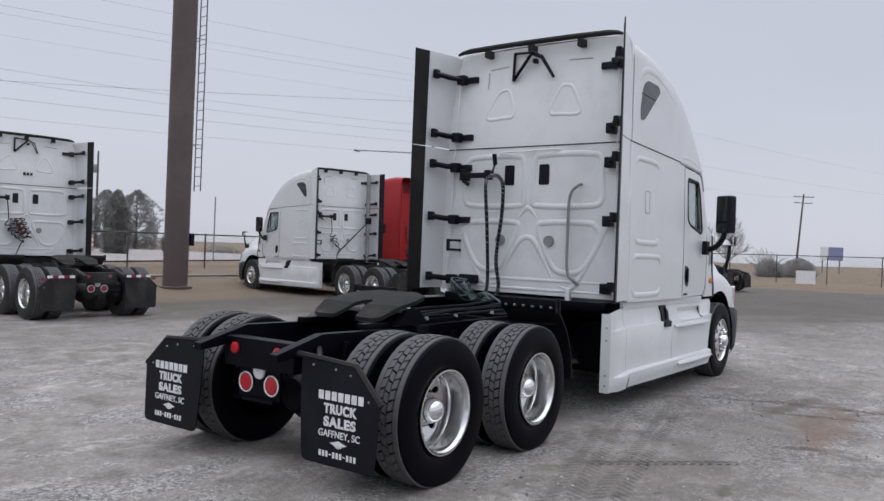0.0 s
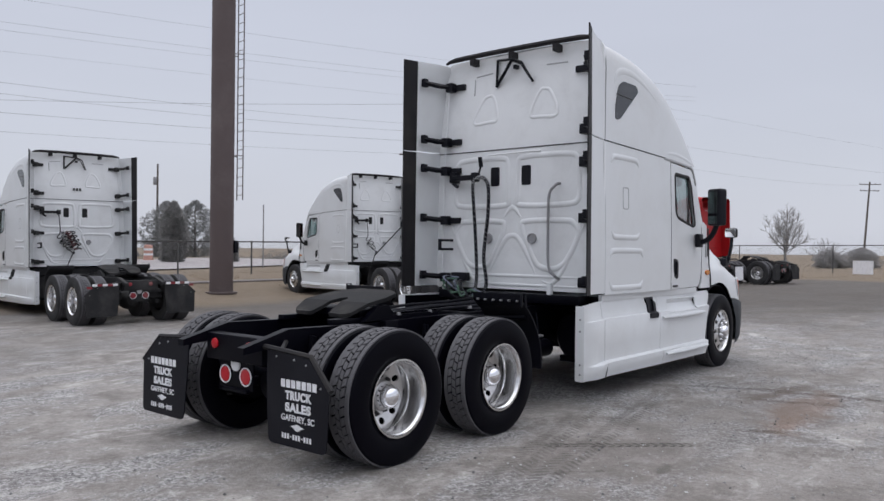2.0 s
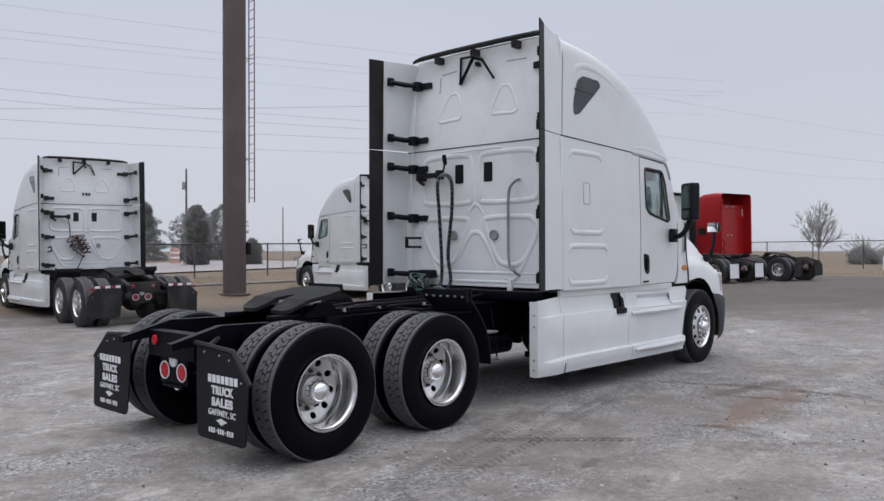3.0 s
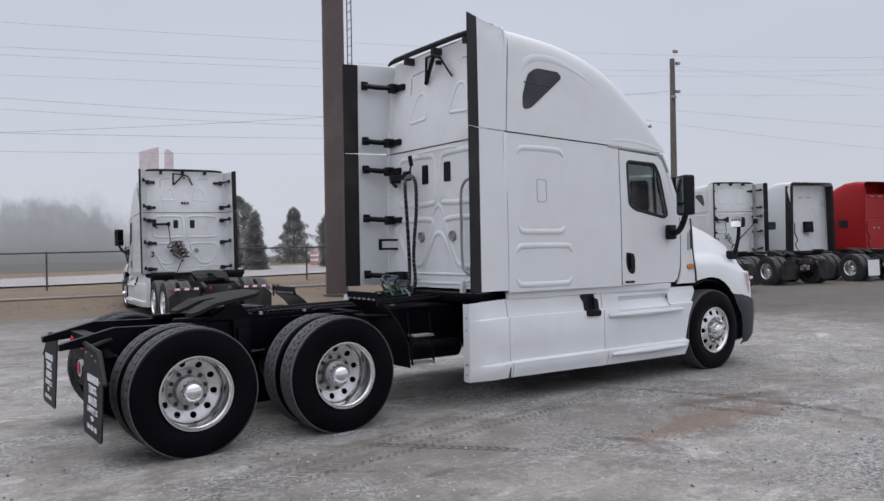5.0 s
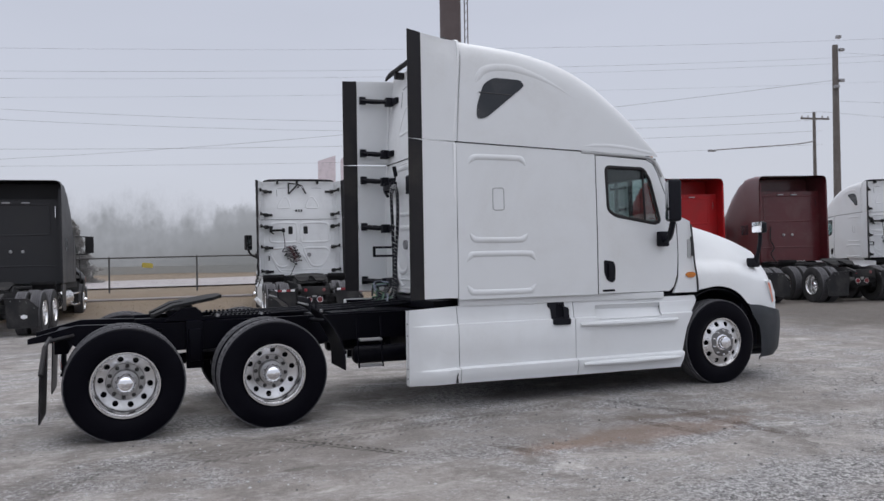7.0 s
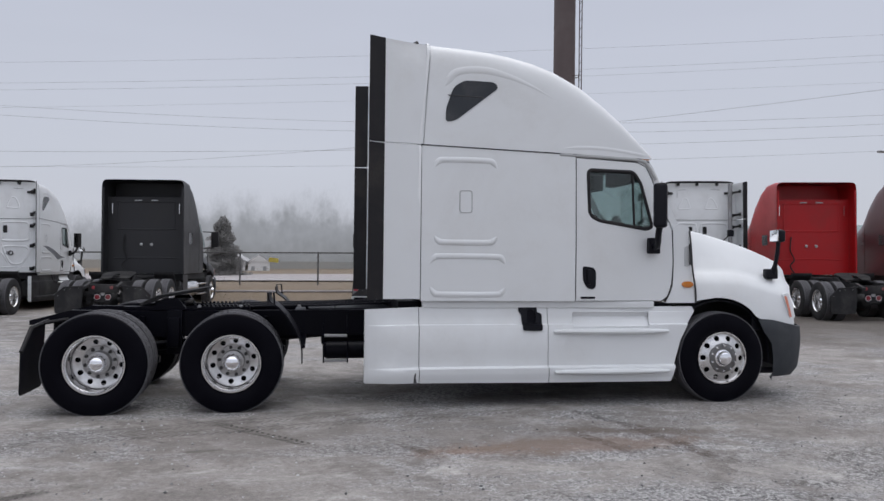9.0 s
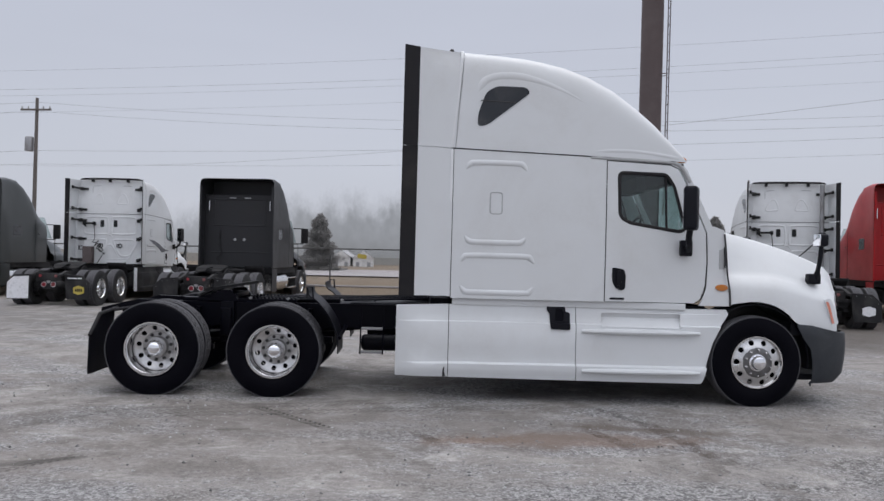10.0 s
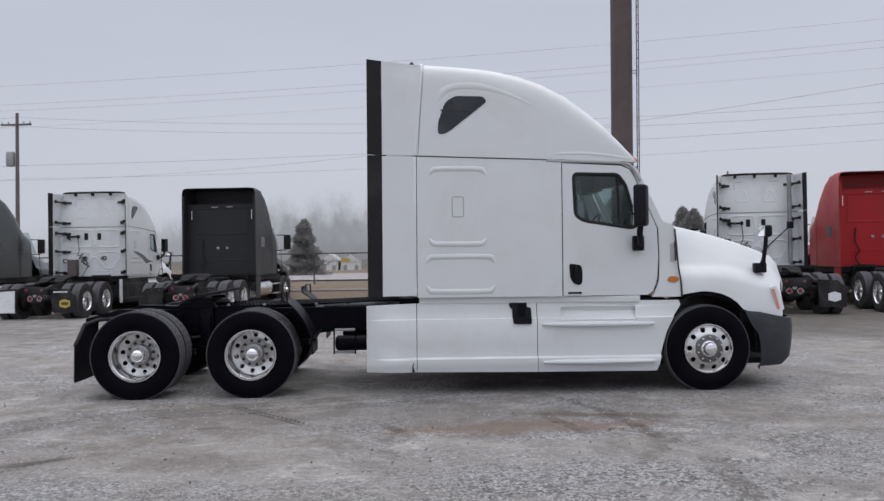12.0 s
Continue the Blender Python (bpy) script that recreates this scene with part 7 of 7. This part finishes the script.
for z0, z1, sag, r in ((11.0, 11.3, 1.3, 0.012), (10.4, 10.75, 1.3, 0.012), (7.75, 9.95, 0.55, 0.013), (6.85, 9.0, 0.6, 0.010)):
    wire((-22.8, line(-22.8), z0), (45.7, line(45.7), z1), sag, r)
    wire((-140.0, line(-140.0), z0 + 0.5), (-22.8, line(-22.8), z0), 1.6, r)
for z, bend, r in ((13.74, 0.00044, 0.009), (12.45, 0.00047, 0.010), (12.03, 0.00047, 0.009), (10.98, 0.0003, 0.007)):
    ends = [(x, line(x), z + 0.036 * x + bend * x * x) for x in (-80.0, 76.0)]
    wire(*ends, bend * 156.0 ** 2 / 4, r)
wire((31.25, 18.2, 9.6), (-60.0, 80.4, 11.05), 2.54, 0.012)
wire((31.25, 18.2, 8.6), (120.0, -10.0, 10.0), 1.2, 0.007)
wire((31.25, 18.2, 10.9), (120.0, -6.0, 12.0), 1.0, 0.006)

pylon = thing("pylon_sign", "tall pink roadside sign with two panels, paled for mist", "sign", pose(23.9, 85.0, -0.45, 0, 0, -15))
for y in (-0.9, 1.35):
    part("post", boxes(((y - 0.15, -0.15, ground_z(23.6, 85.0)), (y + 0.15, 0.15, 11.5))), STEEL, pylon)
part("panel", plate([(-1.9, 10.6), (0.25, 10.6), (0.25, 14.5), (-1.9, 13.8)], lambda u, v, d: Vector((u, -0.2 + d, v)), 0.4), PINKSIGN, pylon)
part("panel", plate([(0.85, 10.6), (1.85, 10.6), (1.85, 13.8), (1.15, 14.3), (0.85, 13.9)], lambda u, v, d: Vector((u, -0.2 + d, v)), 0.4), PINKSIGN, pylon)
bill = thing("billboard", "blue and white billboard beyond the yard", "sign", pose(112.0, 13.5, -1.0))
part("panel", boxes(((-0.1, -1.5, 3.1), (0.1, 0.3, 4.9))), BLUESIGN, bill)
part("panel", boxes(((-0.1, 0.3, 3.1), (0.1, 1.3, 4.9))), LETTER, bill)
for y in (-1.1, 1.0):
    part("post", boxes(((-0.08, y - 0.08, 0), (0.08, y + 0.08, 3.1))), STEEL, bill)
ys_ = thing("small_sign", "small yellow sign hung on the chainlink fence", "sign", pose(0.75, 21.86, 0.02, 0, 0, -6.5))
bm = plate(rounded([(-0.19, 1.30), (0.19, 1.27), (0.20, 1.44), (-0.18, 1.48)], 0.06, 4), lambda u, v, d: Vector((u, -0.02 + d, v)), 0.015)
part("panel", bm, YELLOW, ys_)


# ---- houses beyond the road ----
def cottage(x, y, turn, w, d, h, label):
    z0 = ground_z(x, y)
    hs = thing("house", label, "house", pose(x, y, z0, 0, 0, turn))
    part("wall", boxes(((-w / 2, -d / 2, -0.3), (w / 2, d / 2, h))), CLADDING, hs)
    bm = plate([(-w / 2 - 0.3, h - 0.05), (w / 2 + 0.3, h - 0.05), (0, h + w * 0.36)], lambda u, v, dd: Vector((u, -d / 2 - 0.2 + dd * (d + 0.4), v)), 1.0)
    part("roof", bm, ROOFING, hs)
    part("gable", plate([(-w / 2 + 0.1, h), (w / 2 - 0.1, h), (0, h + w * 0.33)], lambda u, v, dd: Vector((u, -d / 2 - 0.24 + dd, v)), 0.03), CLADDING, hs)
    for u, v in ((-w * 0.27, 0.9), (w * 0.27, 0.9), (-w * 0.27, 3.9), (w * 0.27, 3.9)):
        wn = part("window", boxes(((u - 0.45, -d / 2 - 0.05, v), (u + 0.45, -d / 2 + 0.02, v + 1.2)), bevel=0.02), PALEPANE, hs)
        part("window_sill", boxes(((u - 0.55, -d / 2 - 0.04, v - 0.1), (u + 0.55, -d / 2 - 0.01, v))), CLADDING, wn)
        part("lintel", boxes(((u - 0.55, -d / 2 - 0.04, v + 1.2), (u + 0.55, -d / 2 - 0.01, v + 1.3))), CLADDING, wn)
    part("door", boxes(((-0.45, -d / 2 - 0.06, 0), (0.45, -d / 2 + 0.02, 2.0)), bevel=0.02), ROOFING, hs)


cottage(-10.1, 190.0, 4, 5.2, 8.0, 6.2, "white two-storey gabled house far beyond the road")
cottage(-15.1, 191.0, -6, 4.6, 7.0, 6.4, "white two-storey house with a grey roof")


# ---- trees ----
def clump(verts, faces, c, r, rnd, n, thin=0.35):
    """Small leaf or twig blades round a point."""
    for i in range(n):
        d = Vector((rnd.gauss(0, 1), rnd.gauss(0, 1), rnd.gauss(0, 1))).normalized()
        p = Vector(c) + d * r * rnd.random() ** 0.5
        q = p + Vector((rnd.gauss(0, 1), rnd.gauss(0, 1), rnd.gauss(0, 1))).normalized() * r * 0.5
        s = (q - p).cross(Vector((rnd.gauss(0, 1), rnd.gauss(0, 1), rnd.gauss(0, 1)))).normalized() * r * thin * 0.5
        k = len(verts)
        verts += [p - s, p + s, q]
        faces.append((k, k + 1, k + 2))


def crown_mesh(name, verts, faces, material):
    me = bpy.data.meshes.new(name)
    me.from_pydata([tuple(v) for v in verts], [], faces)
    me.materials.append(material)
    return me


def conifer(name, label, x, y, h, w, seed, column=False, needles=None):
    rnd = random.Random(seed)
    t = thing(name, label, "tree", pose(x, y, ground_z(x, y)))
    part("trunk", lathe(bmesh.new(), [(0.06 + h * 0.02, -0.2), (0.05 + h * 0.012, h * 0.3), (0.01, h * 0.95)], 8, axis="z"), BARK, t)
    verts, faces = [], []
    for i in range(1700):
        u = rnd.random() ** (0.9 if column else 0.72)
        lvl = 1 - u
        if column:
            rad = w * (0.62 + 0.38 * math.sin(math.pi * min(1, lvl * 0.85 + 0.15))) * (1.0 if lvl < 0.72 else max(0.12, 1 - ((lvl - 0.72) / 0.30) ** 2))
        else:
            rad = w * (1 - lvl) ** 0.65 * (0.80 + 0.2 * math.sin(lvl * 30 + seed)) + 0.06
        a = rnd.uniform(0, 6.283)
        lump = 1 + 0.16 * math.sin(a * 3 + seed + lvl * 6) + 0.30 * noise.noise((math.cos(a) * 2.2, math.sin(a) * 2.2, lvl * 6 + seed))
        rr = rad * (0.25 + 0.75 * rnd.random() ** 0.5) * lump
        clump(verts, faces, (rr * math.cos(a), rr * math.sin(a), h * (0.04 + 0.95 * lvl) - rr * 0.10), 0.045 * h ** 0.5 + 0.06, rnd, 14, 0.5)
    part("crown", crown_mesh("crown", verts, faces, needles or EVERGREEN), None, t)
    return t


def bare_tree(name, label, x, y, h, w, seed):
    """A winter tree: limbs that rise from a short trunk to an oval crown, branches and fine twigs."""
    rnd = random.Random(seed)
    t = thing(name, label, "tree", pose(x, y, ground_z(x, y)))
    wood = bmesh.new()
    verts, faces = [], []
    fork = h * 0.20
    tube(wood, [(0, 0, -0.2), (0.02, 0, fork * 0.6), (0, 0.02, h * 0.62)], [h * 0.018, h * 0.014, h * 0.004], 7, cap=False)

    def twigs(p, d, ln, n):
        for k in range(n):
            e = (d + Vector((rnd.gauss(0, 0.45), rnd.gauss(0, 0.45), rnd.gauss(0.25, 0.3)))).normalized() * ln * rnd.uniform(0.5, 1.2)
            b = p + d * ln * rnd.uniform(0.0, 1.0)
            s = e.cross(Vector((rnd.gauss(0, 1), rnd.gauss(0, 1), rnd.gauss(0, 1)))).normalized() * (0.002 + 0.0012 * h)
            k0 = len(verts)
            verts.extend([b - s, b + s, b + e])
            faces.append((k0, k0 + 1, k0 + 2))

    for i in range(24):
        az, tilt = i * 2.4 + rnd.uniform(-0.3, 0.3), (i + 0.5) / 24
        z0 = fork * rnd.uniform(0.85, 1.25) + h * 0.22 * (1 - tilt) * rnd.random()
        zt = h * (1.0 - 0.52 * tilt ** 1.6) * rnd.uniform(0.93, 1.0)
        out = Vector((math.cos(az), math.sin(az), 0)) * w * (0.10 + 0.92 * tilt ** 0.75) * rnd.uniform(0.85, 1.05)
        a, e = Vector((0, 0, z0)), out + Vector((0, 0, zt))
        c = out * 0.62 + Vector((0, 0, z0 + (zt - z0) * 0.38))
        path = [a.lerp(c, u).lerp(c.lerp(e, u), u) for u in (0, 0.2, 0.4, 0.6, 0.8, 1.0)]
        path = [q + Vector((rnd.gauss(0, 1), rnd.gauss(0, 1), 0)) * 0.008 * h for q in path]
        tube(wood, path, [h * 0.006 * (1 - 0.8 * k / 5) + 0.003 for k in range(6)], 5, cap=False)
        for j in range(11):
            u = rnd.uniform(0.22, 0.98)
            k = min(4, int(u * 5))
            p = path[k].lerp(path[k + 1], u * 5 - k)
            d = ((path[k + 1] - path[k]).normalized() + Vector((rnd.gauss(0, 0.55), rnd.gauss(0, 0.55), rnd.gauss(0.1, 0.3)))).normalized()
            ln = h * rnd.uniform(0.08, 0.17) * (1.15 - 0.5 * u)
            tube(wood, [p, p + d * ln * 0.5 + Vector((0, 0, 0.02 * ln)), p + d * ln + Vector((0, 0, 0.1 * ln))], [0.0026 * h, 0.0018 * h, 0.0008 * h], 4, cap=False)
            twigs(p, d, ln, 18)
    part("trunk", wood, FARBARK, t)
    part("crown", crown_mesh("crown", verts, faces, FARTWIGS), None, t)
    return t


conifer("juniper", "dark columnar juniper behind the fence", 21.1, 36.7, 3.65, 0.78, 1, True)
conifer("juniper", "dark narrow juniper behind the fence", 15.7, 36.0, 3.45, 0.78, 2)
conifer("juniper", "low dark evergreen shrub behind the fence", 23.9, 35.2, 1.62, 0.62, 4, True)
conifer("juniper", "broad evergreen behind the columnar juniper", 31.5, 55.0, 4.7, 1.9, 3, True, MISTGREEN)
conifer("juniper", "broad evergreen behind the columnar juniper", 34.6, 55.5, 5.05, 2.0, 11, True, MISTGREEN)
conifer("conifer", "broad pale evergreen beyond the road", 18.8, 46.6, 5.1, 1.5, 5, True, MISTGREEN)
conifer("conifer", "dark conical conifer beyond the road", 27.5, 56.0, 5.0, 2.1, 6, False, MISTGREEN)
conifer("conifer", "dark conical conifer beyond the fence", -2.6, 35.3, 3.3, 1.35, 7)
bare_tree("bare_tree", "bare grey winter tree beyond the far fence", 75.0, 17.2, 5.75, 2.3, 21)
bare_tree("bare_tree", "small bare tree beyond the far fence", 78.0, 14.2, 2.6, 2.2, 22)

# low scrub past the road
def scrub(name, label, count, span, y0, depth, slope, heights, seed, material):
    rnd = random.Random(seed)
    verts, faces = [], []
    for i in range(count):
        x = rnd.uniform(*span)
        y = y0 + rnd.random() * depth + slope * x
        h, zb = rnd.uniform(*heights) * (0.9 + 0.5 * noise.noise((x * 0.12, 3.3 + seed, 0))), ground_z(x, y)
        for j in range(26):
            a, r, u = rnd.uniform(0, 6.283), rnd.random() ** 0.5, rnd.random() ** 0.8
            clump(verts, faces, (x + h * 0.9 * r * math.cos(a), y + h * 0.7 * r * math.sin(a), zb + h * u * (1 - 0.5 * r * r)), h * 0.22, rnd, 8, 0.30)
    tagged(new(name, crown_mesh(name, verts, faces, material)), label, "scrub", kind="stuff")


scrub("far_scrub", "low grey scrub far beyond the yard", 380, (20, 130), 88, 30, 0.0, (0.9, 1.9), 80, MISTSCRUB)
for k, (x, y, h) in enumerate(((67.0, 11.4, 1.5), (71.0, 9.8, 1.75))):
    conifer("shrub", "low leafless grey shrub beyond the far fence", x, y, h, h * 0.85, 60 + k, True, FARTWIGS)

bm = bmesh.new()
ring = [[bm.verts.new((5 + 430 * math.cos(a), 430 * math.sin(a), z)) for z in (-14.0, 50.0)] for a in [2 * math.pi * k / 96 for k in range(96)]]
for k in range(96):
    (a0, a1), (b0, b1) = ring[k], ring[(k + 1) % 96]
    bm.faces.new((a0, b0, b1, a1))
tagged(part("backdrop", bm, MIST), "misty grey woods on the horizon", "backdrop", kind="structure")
